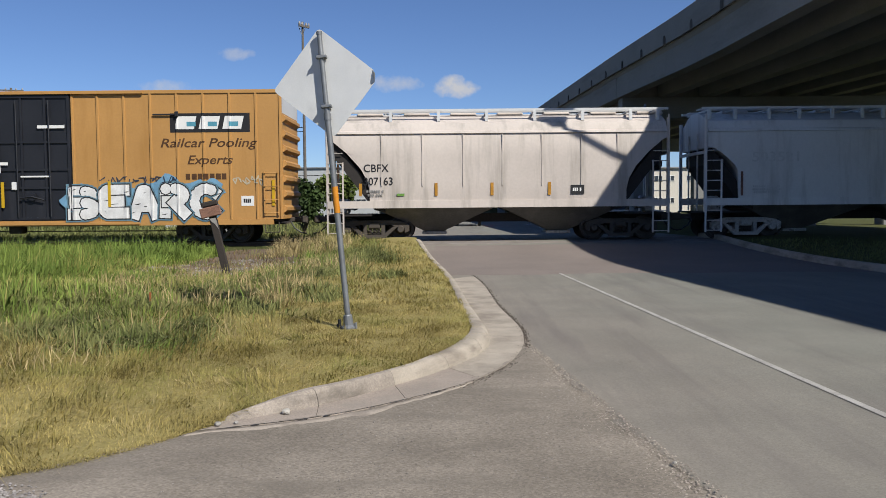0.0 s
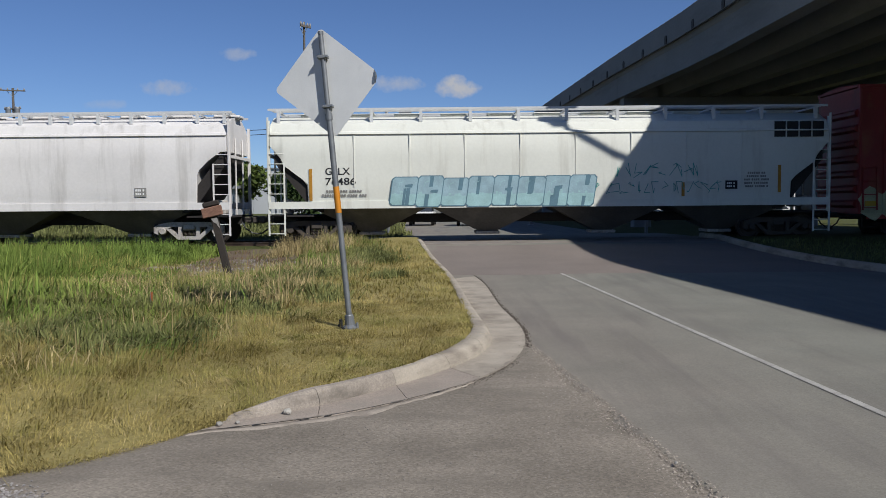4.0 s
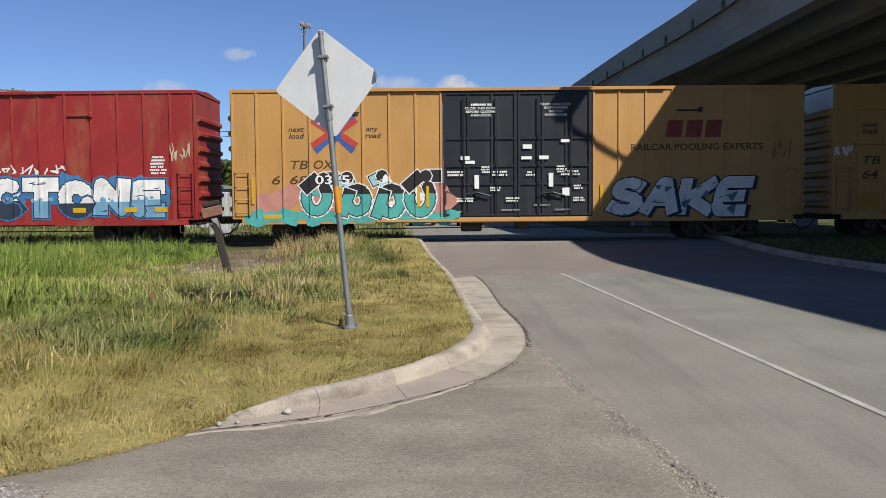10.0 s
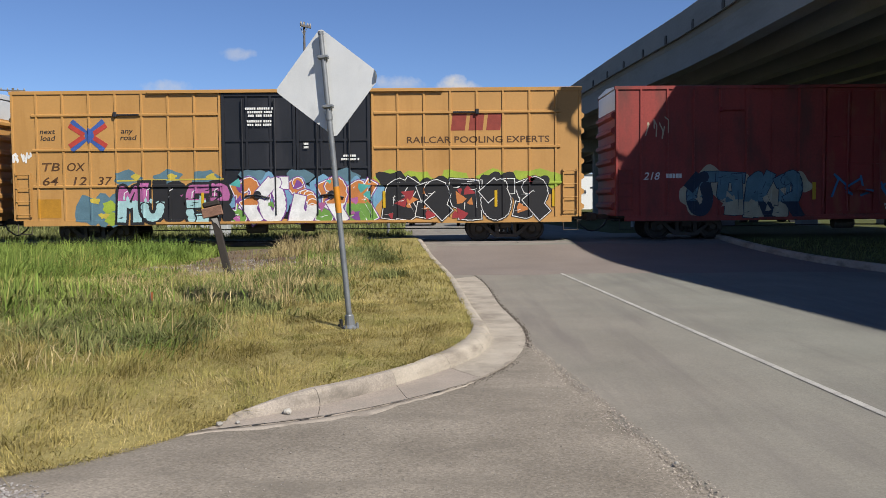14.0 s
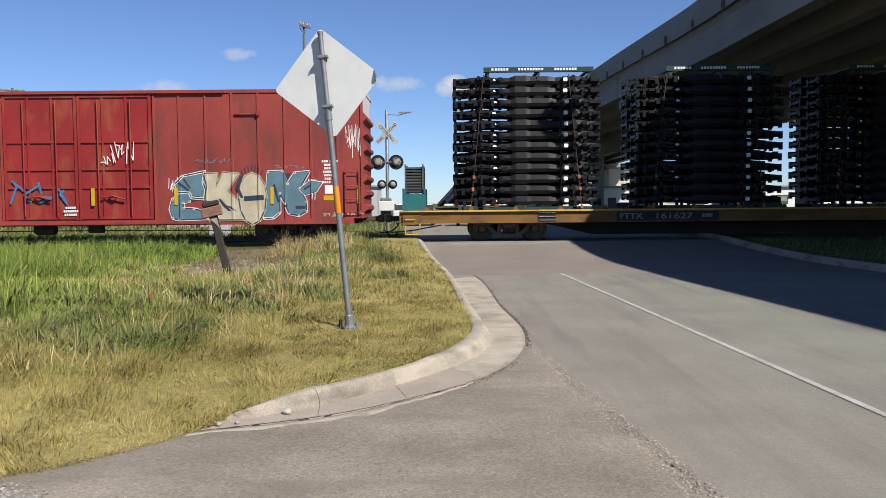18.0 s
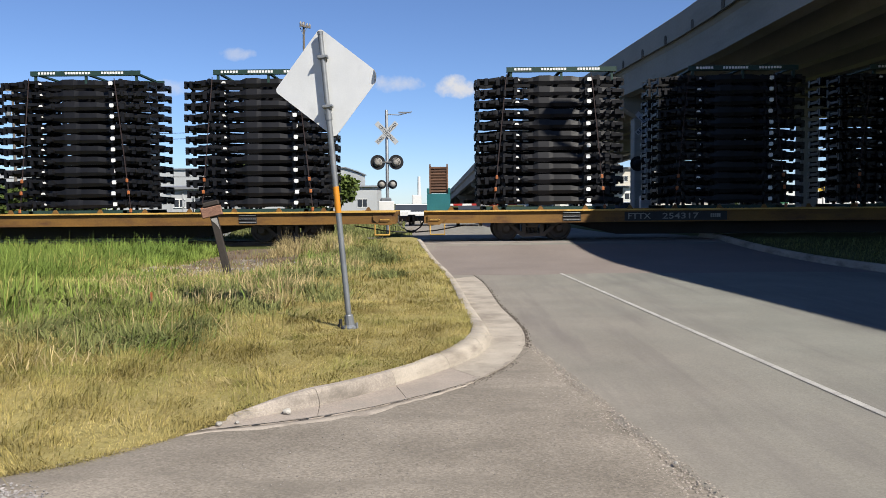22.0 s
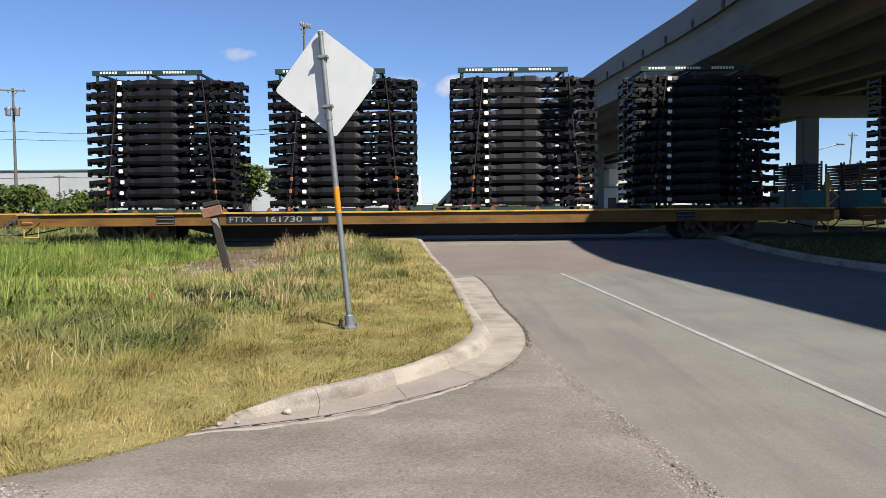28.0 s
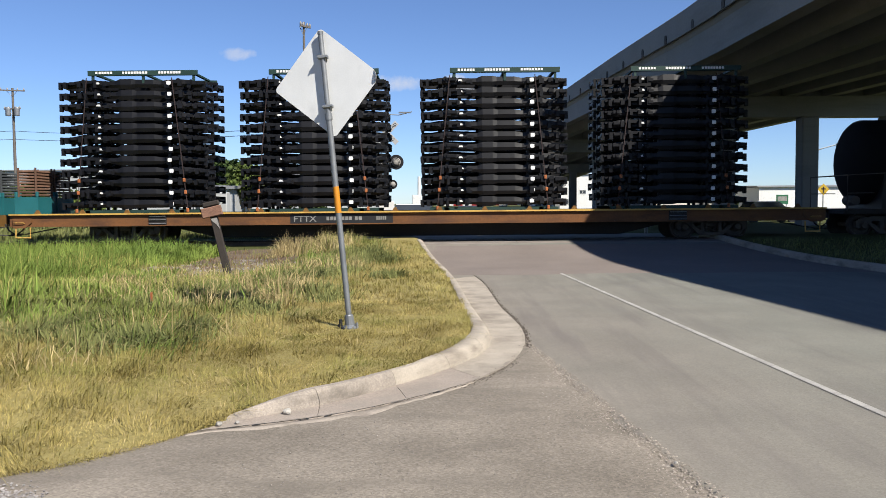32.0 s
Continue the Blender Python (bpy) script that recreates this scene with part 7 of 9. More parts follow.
bars(c, 1.15, 1.55, 1.05, 1.5, 5, BROWN, seed=71)
reflectors(c, [17.9, 16.0, 6.3, 12.3], 1.2, 1.75)

# faded red boxcar
c = car_r2
graffiti(c, 2.4, 6.2, 0.72, 2.35, 4, [S_["slate"], S_["cream"]], S_["navy"], 113, style="script", word="1435", wide=0.36, accents=(S_["cream"], S_["steel"]), back=S_["cream"], edge=0.022, split=0.4, label="cream and grey-blue spray-painted forms")


def painted_letter(car, shapes, fill, rim, cuts, label, lift):
    """One sprayed letter: a pale rim, a dark outline, its fill and dark wedges, all from hand-cut shapes along the car."""
    f0, f1, f2, f3 = [Flat(NEAR - 0.007 - lift - q) for q in (0.0, 0.002, 0.0035, 0.0055)]
    for sh in shapes:
        pts = [(12.1 + px, pz) for px, pz in sh]
        f0.line(pts + pts[:1], 0.085)
        f1.line(pts + pts[:1], 0.042)
        f2.y -= 0.0002
        for t in geometry.tessellate_polygon([[Vector((px, pz, 0)) for px, pz in pts]]):
            f2.g.add([(pts[k][0], f2.y, pts[k][1]) for k in t], [(0, 1, 2)])
    for sh in cuts:
        f3.poly([(12.1 + px, pz) for px, pz in sh])
    tagged(part("spray_halo", f0.g, rim, car), kind="stuff")
    form = tagged(part("spray_form", f1.g, S_["navy"], car, label), kind="stuff")
    tagged(part("spray_fill", f2.g, fill, form), kind="stuff")
    if cuts:
        tagged(part("spray_slit", f3.g, S_["navy"], form), kind="stuff")


painted_letter(c, [[(0.40, 0.90), (0.30, 1.22), (0.40, 1.54), (0.72, 1.74), (0.97, 1.70), (0.97, 1.46), (0.76, 1.42), (0.76, 1.24), (1.10, 1.22), (1.50, 1.12), (1.52, 0.88), (0.62, 0.85)],
                   [(0.50, 1.78), (0.46, 2.02), (0.76, 2.30), (1.50, 2.45), (1.42, 2.10), (1.50, 1.84), (1.46, 1.54), (1.02, 1.58), (0.98, 1.74)]],
               S_["steel"], S_["white"], [[(0.56, 2.06), (0.64, 2.10), (0.97, 1.84), (0.92, 1.80)], [(0.74, 2.22), (0.80, 2.22), (1.02, 1.90), (0.97, 1.88)], [(0.95, 1.58), (1.30, 1.66), (1.22, 1.50), (1.02, 1.46)]],
               "grey-blue spray-painted letter", 0.003)
painted_letter(c, [[(3.42, 0.88), (3.50, 1.60), (3.58, 2.42), (4.05, 2.44), (4.22, 2.02), (4.46, 2.38), (4.95, 2.42), (4.62, 1.86), (4.84, 1.42), (4.84, 1.10), (4.58, 0.96), (4.25, 1.02), (4.12, 1.36), (3.96, 1.70), (3.95, 1.06), (3.72, 0.88)]],
               S_["steel"], S_["white"], [[(3.72, 1.98), (3.80, 2.02), (3.94, 1.42), (3.88, 1.40)], [(4.48, 1.18), (4.78, 1.18), (4.82, 1.29), (4.46, 1.29)], [(4.12, 2.36), (4.34, 2.36), (4.22, 2.10)], [(4.06, 1.36), (4.20, 1.36), (4.20, 1.26), (4.06, 1.26)]],
               "grey-blue spray-painted letter", 0.003)
painted_letter(c, [[(4.62, 1.84), (4.98, 2.10), (5.34, 2.04), (5.16, 1.76), (4.80, 1.66)]], S_["steel"], S_["white"], [[(4.74, 1.86), (4.98, 2.00), (5.00, 1.94), (4.78, 1.80)]], "grey-blue sprayed swoosh", 0.009)
painted_letter(c, [[(1.42, 2.36), (1.90, 2.38), (1.86, 1.96), (2.10, 2.40), (2.60, 2.36), (2.22, 1.80), (2.70, 1.36), (2.75, 0.84), (1.60, 0.84), (1.74, 1.40), (1.46, 1.50), (1.56, 2.00)]],
               S_["cream"], S_["cream"], [[(1.92, 1.54), (2.00, 1.54), (2.34, 1.14), (2.26, 1.12), (2.06, 1.30)], [(2.12, 1.34), (2.34, 1.28), (2.52, 1.12), (2.30, 1.22)]],
               "cream spray-painted letter", 0.012)
painted_letter(c, [[(3.05 + 0.46 * math.cos(radians(30 * k)), 1.60 + (0.78 if k < 7 else 0.92) * math.sin(radians(30 * k))) for k in range(12)]],
               S_["cream"], S_["cream"], [[(2.66, 2.30), (2.76, 2.28), (2.62, 1.90), (2.76, 1.56), (2.66, 1.56), (2.50, 1.90)], [(2.76, 1.45), (3.44, 1.49), (3.42, 1.66), (2.78, 1.62)]],
               "cream spray-painted letter", 0.018)
f = Flat(NEAR - 0.006)
for k in range(7):
    a = radians(55 + 12 * k)
    f.line([(15.15 + 0.50 * math.cos(a), 1.72 + 0.74 * math.sin(a)), (15.15 + 0.60 * math.cos(a), 1.72 + 0.92 * math.sin(a))], 0.035)
tagged(part("spray_stroke", f.g, S_["navy"], c, "dark sprayed rays"), kind="stuff")
tag_scrawl(c, 12.38, 12.72, 1.75, 2.28, S_["white"], 131, 0.02, n=6)
tag_scrawl(c, 16.75, 17.3, 1.45, 2.25, S_["white"], 132, 0.025, n=6)
tag_scrawl(c, 13.25, 14.5, 2.72, 2.88, S_["slate"], 133, 0.018, n=8)
tag_scrawl(c, 15.9, 16.9, 2.5, 2.65, S_["slate"], 134, 0.018, n=7)
tag_scrawl(c, 18.25, 18.75, 2.85, 3.95, S_["white"], 122, 0.02, n=10)
tag_scrawl(c, 10.2, 11.3, 2.7, 3.5, S_["white"], 123, 0.03, n=7)
tag_scrawl(c, 7.2, 9.0, 1.3, 2.2, S_["blue"], 124, 0.07, n=4)
tag_scrawl(c, 17.4, 18.8, 0.9, 1.1, S_["cream"], 125, 0.03, n=9)
tag_scrawl(c, 1.0, 1.9, 3.4, 4.2, S_["cream"], 126, 0.04, n=4)
fit_text(c, "218", 0.95, 2.05, 0.24, 0.55, WHITE, 0.25)
bars(c, 1.7, 2.25, 2.05, 2.29, 1, WHITE, seed=5, ragged=0)
for x, z, w, n in ((17.45, 2.0, 0.6, 7), (8.9, 1.0, 0.5, 3)):
    bars(c, x, x + w, z, z + 0.115 * n, n, WHITE, y=NEAR - 0.010, seed=int(x * 5))
reflectors(c, [6.6, 9.9, 12.62, 15.8, 18.66], 1.35, 1.92, w=0.11)
part("reflector", Geo().box(17.5, 17.98, NEAR - 0.010, NEAR - 0.002, 1.46, 1.62), M["reflector_yellow"], c)
placard(c, 17.55, 1.68, 0.42, 0.28)

# flat car numbers
for car, x, code, num in ((flats[0], 7.3, "FTTX", "161627"), (flats[1], 6.75, "FTTX", "254317"), (flats[2], 7.0, "FTTX", "161730"), (flats[3], 9.4, "FTTX", "")):
    y = -1.50
    part("number_plate_panel", Geo().box(x - 0.1, x + 3.3, y - 0.004, y + 0.002, 0.70, 1.0), BLACK, car, "black painted number panel")
    fit_text(car, code, x, 0.76, 0.19, 0.75, M["mark_grey"]).location.y = y - 0.006
    if num:
        fit_text(car, num, x + 1.15, 0.76, 0.19, 1.2, M["mark_grey"]).location.y = y - 0.006
    else:
        bars(car, x + 1.1, x + 2.3, 0.76, 0.96, 1, M["mark_grey"], y=y - 0.008, seed=3, ragged=0)
    bars(car, x + 2.75, x + 3.1, 0.76, 0.96, 1, M["mark_grey"], y=y - 0.008, seed=5, ragged=0)
# trailer hitch folded up at one end of the third flat car
h = Geo().cbox(26.86, 26.98, -1.36, -1.24, 1.04, 2.2, 0.02).cbox(26.84, 27.04, -1.38, -1.2, 1.75, 1.95, 0.03).tube([(26.92, -1.3, 1.8), (27.3, -1.3, 1.45), (26.95, -1.3, 1.15)], 0.04, 6).cbox(26.84, 27.3, -1.4, -1.2, 0.7, 1.0, 0.03)
part("trailer_hitch", h, M["lip_yellow"], flats[2], "yellow folding trailer hitch")


# long yellow stroke over the pink piece
f = Flat(NEAR - 0.005)
f.line([(3.5, 2.16), (7.0, 2.20)], 0.05)
for x in (2.75, 3.0, 4.1, 5.3, 6.6):
    f.blob(x, 2.28 if x > 3.3 else 1.5 - (x - 2.75) * 2, 0.16, 0.10, rg, 12, 0.3)
tagged(part("spray_tag", f.g, S_["yellow"], car_t2, "yellow sprayed strokes"), kind="stuff")
for car, L, grid in ((car_a, 18.85, False), (car_r1, 18.85, False), (car_t1, 18.95, False), (car_t2, 18.85, True), (car_r2, 18.85, False)):
    drape(car, L, grid)
# ---- signals at the crossing ----
def blade_text(parent, words, m, size):
    ob = text(parent, words, 0, 0, size, M["mark_black"], y=0, align="CENTER")
    ob.matrix_basis = m
    return ob


def crossing_signal(x, y, top, buck_z, lights_z, label, arm=None, low_lights=False):
    s = thing("crossing_signal", label, "crossing signal", group="railway crossing signals", at=pose(x, y, 0.1))
    part("mast", Geo().lathe([(0.2, 0), (0.2, 0.06), (0.07, 0.1), (0.065, top), (0.03, top + 0.05)], 12), M["galvanised"], s, smooth=True)
    for a, w in ((45, "CROSSING"), (-45, "RAIL     ROAD")):
        m = pose(0, -0.085 - (0.012 if a > 0 else 0), buck_z, 0, a, 0)
        # wall grey in place of white paints in the blades' back-lit dimness
        b = part("crossbuck_blade", Geo().cbox(-0.60, 0.60, -0.004, 0.004, -0.105, 0.105, 0.002), M["warehouse_wall"], s, "crossbuck blade in white greyed as if back-lit", at=m)
        t = blade_text(b, w, pose(0, -0.006, -0.062, 90, 0, 0), 0.178)
    for dx in (-0.38, 0.38):
        part("signal_disc", Geo().lathe([(0.31, 0.0), (0.31, 0.02)], 24, "y", Matrix.Translation((dx, -0.1, lights_z))), M["black_paint"], s, "round black signal background")
        # pale on the sunlit signal, black on the others: the shade is painted in
        part("signal_lens", Geo().lathe([(0.02, -0.13), (0.10, -0.11), (0.16, -0.06), (0.19, 0.0)], 16, "y", Matrix.Translation((dx, -0.1, lights_z))), M["dull_stone" if low_lights else "black_paint"], s, "back of the signal lamp")
        hood = Geo()
        hood.tube([(dx + 0.15 * math.cos(radians(k)), -0.24, lights_z + 0.15 * math.sin(radians(k))) for k in range(-10, 191, 20)], 0.012, 5)
        part("signal_hood", hood, M["black_paint"], s)
        if low_lights:
            part("signal_disc", Geo().lathe([(0.19, 0.0), (0.19, 0.02)], 18, "y", Matrix.Translation((dx * 0.6, -0.1, lights_z - 0.92))), M["black_paint"], s)
            part("signal_lens", Geo().lathe([(0.02, -0.09), (0.09, -0.06), (0.12, 0.0)], 12, "y", Matrix.Translation((dx * 0.6, -0.1, lights_z - 0.92))), M["dull_stone"], s)
    part("signal_crossarm", Geo().tube([(-0.40, -0.07, lights_z), (0.40, -0.07, lights_z)], 0.04, 8), M["galvanised"], s)
    part("gate_mechanism", Geo().cbox(-0.28, 0.16, -0.32, 0.1, 1.0, 1.75, 0.05), M["galvanised"], s)
    part("counterweight", Geo().cbox(-0.34, 0.3, -0.45, -0.38, 1.2, 1.6, 0.02), M["white_paint"], s)
    if arm:
        n = 9
        for i in range(n):
            a, b = -0.3 + (arm + 0.3) * i / n, -0.3 + (arm + 0.3) * (i + 1) / n
            part("gate_arm_band", Geo().box(min(a, b), max(a, b), -0.42, -0.39, 1.34, 1.46), M["red_paint" if i % 2 else "white_paint"], s)
    return s


sig = crossing_signal(-2.3, 35.0, 5.35, 4.43, 3.22, "steel crossing signal with white crossbuck and twin lamps", low_lights=True)
part("bell_bracket", Geo().tube([(0.05, -0.05, 5.2), (0.5, -0.05, 5.17), (1.05, -0.05, 5.3)], 0.022, 6).box(0.5, 1.0, -0.07, -0.03, 5.24, 5.3), M["galvanised"], sig)
crossing_signal(8.5, 35.0, 5.5, 4.73, 3.07, "steel crossing signal shaded by the overpass")
crossing_signal(5.7, 54.5, 5.0, 4.05, 2.9, "distant crossing signal with lowered red and white gate arm", arm=-5.6)


# ---- poles and wires ----
def utility_pole(x, y, h, arms, r=0.15, lean=0.0):
    p = thing("utility_pole", "weathered wooden utility pole with cross arms", "utility pole", group="utility poles", at=pose(x, y, 0, 0, lean, 0))
    part("pole", Geo().lathe([(r, -0.1), (r * 0.62, h)], 10), M["grey_wood"], p, smooth=True)
    for z, w, tilt in arms:
        a = part("cross_arm", Geo().cbox(-w, w, -0.18, -0.08, z - 0.06, z + 0.06, 0.01), M["grey_wood"], p, at=pose(0, 0, 0, 0, 0, tilt))
        for q in (-w * 0.9, -w * 0.4, w * 0.4, w * 0.9):
            part("insulator", Geo().lathe([(0.05, z + 0.06), (0.07, z + 0.12), (0.03, z + 0.25)], 8, "z", Matrix.Translation((q, -0.13, 0))), M["dull_stone"], a)
        part("arm_brace", Geo().tube([(-w * 0.5, -0.1, z), (0, -0.1, z - 0.6), (w * 0.5, -0.1, z)], 0.03, 5), M["galvanised"], p)
    return p


pl = utility_pole(-41.2, 81, 13.0, [(12.75, 1.1, 20), (11.0, 0.9, -10)], 0.17)
for dx in (-0.35, 0.5):
    part("transformer", Geo().lathe([(0.22, 10.3), (0.25, 10.4), (0.25, 11.0), (0.2, 11.15)], 12, "z", Matrix.Translation((dx, -0.3, 0))), M["galvanised"], pl)
utility_pole(-8.6, 53, 13.0, [(12.7, 0.45, 55)], 0.11)
utility_pole(53.0, 110, 10.4, [(10.0, 0.7, 15)], 0.15, 3.5)
for px_, ph in ((-115, 7.2), (-64, 6.9), (-50.3, 8.7), (-18, 7.4)):
    utility_pole(px_, 140, ph, [(ph - 0.3, 0.9, 10)], 0.14)
utility_pole(-95, 95, 11.0, [(10.6, 0.9, 10)], 0.15)


def wire(a, b, sag, r=0.022):
    a, b = Vector(a), Vector(b)
    pts = [a.lerp(b, t / 10) - Vector((0, 0, sag * 4 * (t / 10) * (1 - t / 10))) for t in range(11)]
    return tagged(part("overhead_wire", Geo().tube(pts, r, 5), M["wire"], None), "thin dark overhead wire", "wire", "overhead wires")


for z, z2 in ((8.9, 6.45), (8.1, 6.2)):
    wire((-95, 95, z + 0.8), (-41.2, 81, z), 0.3, 0.022)
    wire((-41.2, 81, z), (-8.6, 53, z2), 0.35, 0.02)
for xa, xb in ((-115, -64), (-64, -50.3), (-50.3, -18)):
    wire((xa, 140, 6.45), (xb, 140, 6.45), 0.12, 0.05)

# street lamp beyond the columns
lp = thing("street_lamp", "grey street lamp with a long raked arm", "street lamp", at=pose(26.85, 62, 0))
part("pole", Geo().lathe([(0.12, 0), (0.07, 5.0)], 10), M["galvanised"], lp, smooth=True)
part("arm", Geo().tube([(0, 0, 4.95), (1.2, 0, 5.4), (2.3, 0, 5.68)], 0.045, 6), M["galvanised"], lp)
part("lamp_head", Geo().cbox(2.2, 2.8, -0.13, 0.13, 5.62, 5.76, 0.05), M["galvanised"], lp)

# signs beyond the overpass
sg = thing("warning_sign", "yellow diamond warning sign beyond the overpass", "road sign", at=pose(34.5, 76, 0))
part("post", Geo().lathe([(0.05, 0), (0.05, 2.9)], 8), M["galvanised"], sg)
part("blade", Geo().cbox(-0.38, 0.38, -0.008, 0.008, -0.38, 0.38, 0.006), M["sign_yellow"], sg, "yellow diamond blade", at=pose(0, -0.07, 2.55, 0, 45, 0))
part("symbol", Geo().box(-0.07, 0.07, -0.012, 0, -0.3, 0.25).box(-0.2, 0.2, -0.012, 0, 0.0, 0.1), M["mark_black"], sg, at=pose(0, -0.08, 2.55))
sg = thing("street_sign", "small dark green sign board on two posts", "road sign", at=pose(30.8, 76, 0))
part("board", Geo().cbox(-0.55, 0.55, -0.02, 0.02, 1.25, 2.1, 0.01), M["sign_green"], sg)
part("board_panel", Geo().box(-0.42, 0.42, -0.027, -0.021, 1.55, 1.95), M["mark_grey"], sg)
for dx in (-0.4, 0.4):
    part("post", Geo().box(dx - 0.03, dx + 0.03, 0.025, 0.08, 0, 2.0), M["galvanised"], sg)


# ---- buildings ----
def building(name, label, x0, x1, y0, y1, h, wall, roof, wins=(), doors=(), pitch=0.0, base=0.0, seams=0):
    b = thing(name, label, "building", at=pose((x0 + x1) / 2, y0, base))
    w, d = (x1 - x0) / 2, y1 - y0
    part("front_wall", Geo().box(-w, w, 0, 0.2, 0, h), wall, b)
    part("side_wall", Geo().box(-w, -w + 0.2, 0.2, d, 0, h), wall, b)
    part("side_wall", Geo().box(w - 0.2, w, 0.2, d, 0, h), wall, b)
    part("back_wall", Geo().box(-w + 0.2, w - 0.2, d - 0.2, d, 0, h), wall, b)
    part("roof", Geo().prism([(-0.3, h + 0.003), (d / 2, h + 0.1 + pitch), (d + 0.3, h + 0.003), (d + 0.3, h + 0.2), (d / 2, h + 0.3 + pitch), (-0.3, h + 0.2)], -w - 0.3, w + 0.3, "x"), roof, b)
    for i in range(seams):
        x = -w + 2 * w * (i + 0.5) / seams
        part("wall_rib", Geo().box(x - 0.05, x + 0.05, -0.05, -0.002, 0, h), wall, b)
    for x, z, ww, hh in wins:
        p = part("window", Geo().box(x - ww / 2, x + ww / 2, -0.03, -0.004, z, z + hh), M["window_dark"], b)
        part("frame", Geo().box(x - ww / 2 - 0.08, x + ww / 2 + 0.08, -0.05, -0.004, z - 0.08, z - 0.002).box(x - ww / 2 - 0.08, x + ww / 2 + 0.08, -0.05, -0.004, z + hh + 0.002, z + hh + 0.08).box(x - 0.03, x + 0.03, -0.05, -0.031, z, z + hh), M["white_paint"], p)
    for x, ww, hh in doors:
        part("door", Geo().box(x - ww / 2, x + ww / 2, -0.03, -0.004, 0, hh), M["window_dark"], b)
    return b


building("warehouse", "long low pale grey metal warehouse", -130, -17.5, 150, 190, 8.0, M["warehouse_wall"], M["roof_metal"],
         wins=[(14 + 5 * i, 1.9, 1.8, 0.9) for i in range(5)] + [(-40 + 9 * i, 1.9, 1.8, 0.9) for i in range(5)], doors=[(38, 3, 3.5), (2, 3, 3.5)], seams=24)
building("portable_cabin", "small grey-white portable cabin with a dark door", -19.8, -14.9, 60, 63, 2.75, M["warehouse_wall"], M["roof_metal"], wins=[(-1.5, 1.5, 0.7, 0.5)], doors=[(-0.3, 0.5, 2.1)], seams=6)
building("building", "cream two-storey building with small windows", 21.8, 36.8, 110, 122, 5.9, M["cream_wall"], M["roof_metal"], wins=[(x, z, 0.95, 0.62) for x in (-5.5, -4.1, -0.85, 0.75, 3.4, 5.2) for z in (1.4, 4.3)], doors=[(6.6, 1.2, 2.2)])
building("building", "low white flat-roofed annex in front of a cream building", 19.4, 25.2, 102.5, 108.5, 3.3, M["white_paint"], M["roof_metal"], wins=[(0.55, 1.9, 1.1, 0.7)], doors=[(-1.6, 1.0, 2.1)])
building("building", "long white flat-roofed depot beyond the overpass", 38.5, 76, 102, 114, 3.2, M["white_paint"], M["roof_metal"], wins=[(8, 1.2, 1.2, 0.8)], doors=[(12, 2.2, 2.2)], seams=0)
building("building", "small pale building with a flat roof", -15.5, -8.6, 110, 118, 3.8, M["warehouse_wall"], M["roof_metal"], wins=[(-2, 1.2, 1.2, 1.0), (1.5, 1.2, 1.2, 1.0)])
building("building", "low white building far down the road", 24, 33.5, 172, 184, 7.2, M["white_paint"], M["roof_metal"], wins=[(-3, 1.2, 1.4, 1.0), (0, 3.3, 1.2, 0.7), (3, 3.3, 1.2, 0.7)])
cb = thing("signal_cabinet", "grey steel relay cabinet beside the track", "cabinet", at=pose(-9.6, 36, 0))
part("body", Geo().cbox(-0.4, 0.4, -0.3, 0.3, 0.1, 2.15, 0.03), M["warehouse_wall"], cb)
part("base", Geo().box(-0.45, 0.45, -0.35, 0.35, -0.1, 0.1), M["kerb_concrete"], cb)
part("door", Geo().box(-0.33, 0.33, -0.325, -0.302, 0.25, 2.0), M["warehouse_wall"], cb)
ds = thing("radio_mast", "slim white mast with a white equipment box", "mast", at=pose(-4.2, 150, 0))
part("mast", Geo().lathe([(0.35, 0), (0.25, 6.4)], 8), M["white_paint"], ds)
part("box", Geo().cbox(-1.2, 0.4, -0.8, 0.8, 0, 3.1, 0.05), M["white_paint"], ds)


# ---- trucks and cars standing beyond the crossing ----
def parked_car(x, y, rot, paint_m, label):
    v = thing("car", label, "car", group="vehicles waiting beyond the crossing", at=pose(x, y, 0, 0, 0, rot))
    prof = [(-2.2, 0.35), (2.2, 0.35), (2.25, 0.75), (1.9, 0.9), (1.2, 0.98), (-1.9, 1.0), (-2.25, 0.85)]
    part("body", Geo().prism(prof, -0.88, 0.88, "y"), paint_m, v)
    part("cabin", Geo().prism([(-1.8, 1.0), (1.15, 0.98), (0.5, 1.48), (-1.3, 1.5)], -0.76, 0.76, "y"), M["window_dark"], v)
    part("cabin_roof", Geo().prism([(-1.3, 1.5), (0.5, 1.48), (0.45, 1.54), (-1.25, 1.55)], -0.72, 0.72, "y"), paint_m, v)
    for dx in (-1.4, 1.4):
        for dy in (-0.8, 0.8):
            w = part("wheel", Geo().lathe([(0.32, -0.1), (0.32, 0.1)], 14, "y", Matrix.Translation((dx, dy, 0.32))), M["black_paint"], v)
    return v


parked_car(-1.5, 62, 88, M["white_paint"], "white saloon car waiting beyond the crossing")
parked_car(1.9, 60, 88, M["red_paint"], "red car waiting beyond the crossing")
parked_car(-3.4, 75, 90, M["white_paint"], "white car queued on the road")
parked_car(14.8, 64, 30, M["white_paint"], "white car parked near the overpass columns")
parked_car(22.5, 58, 5, M["white_paint"], "white car parked under the overpass")


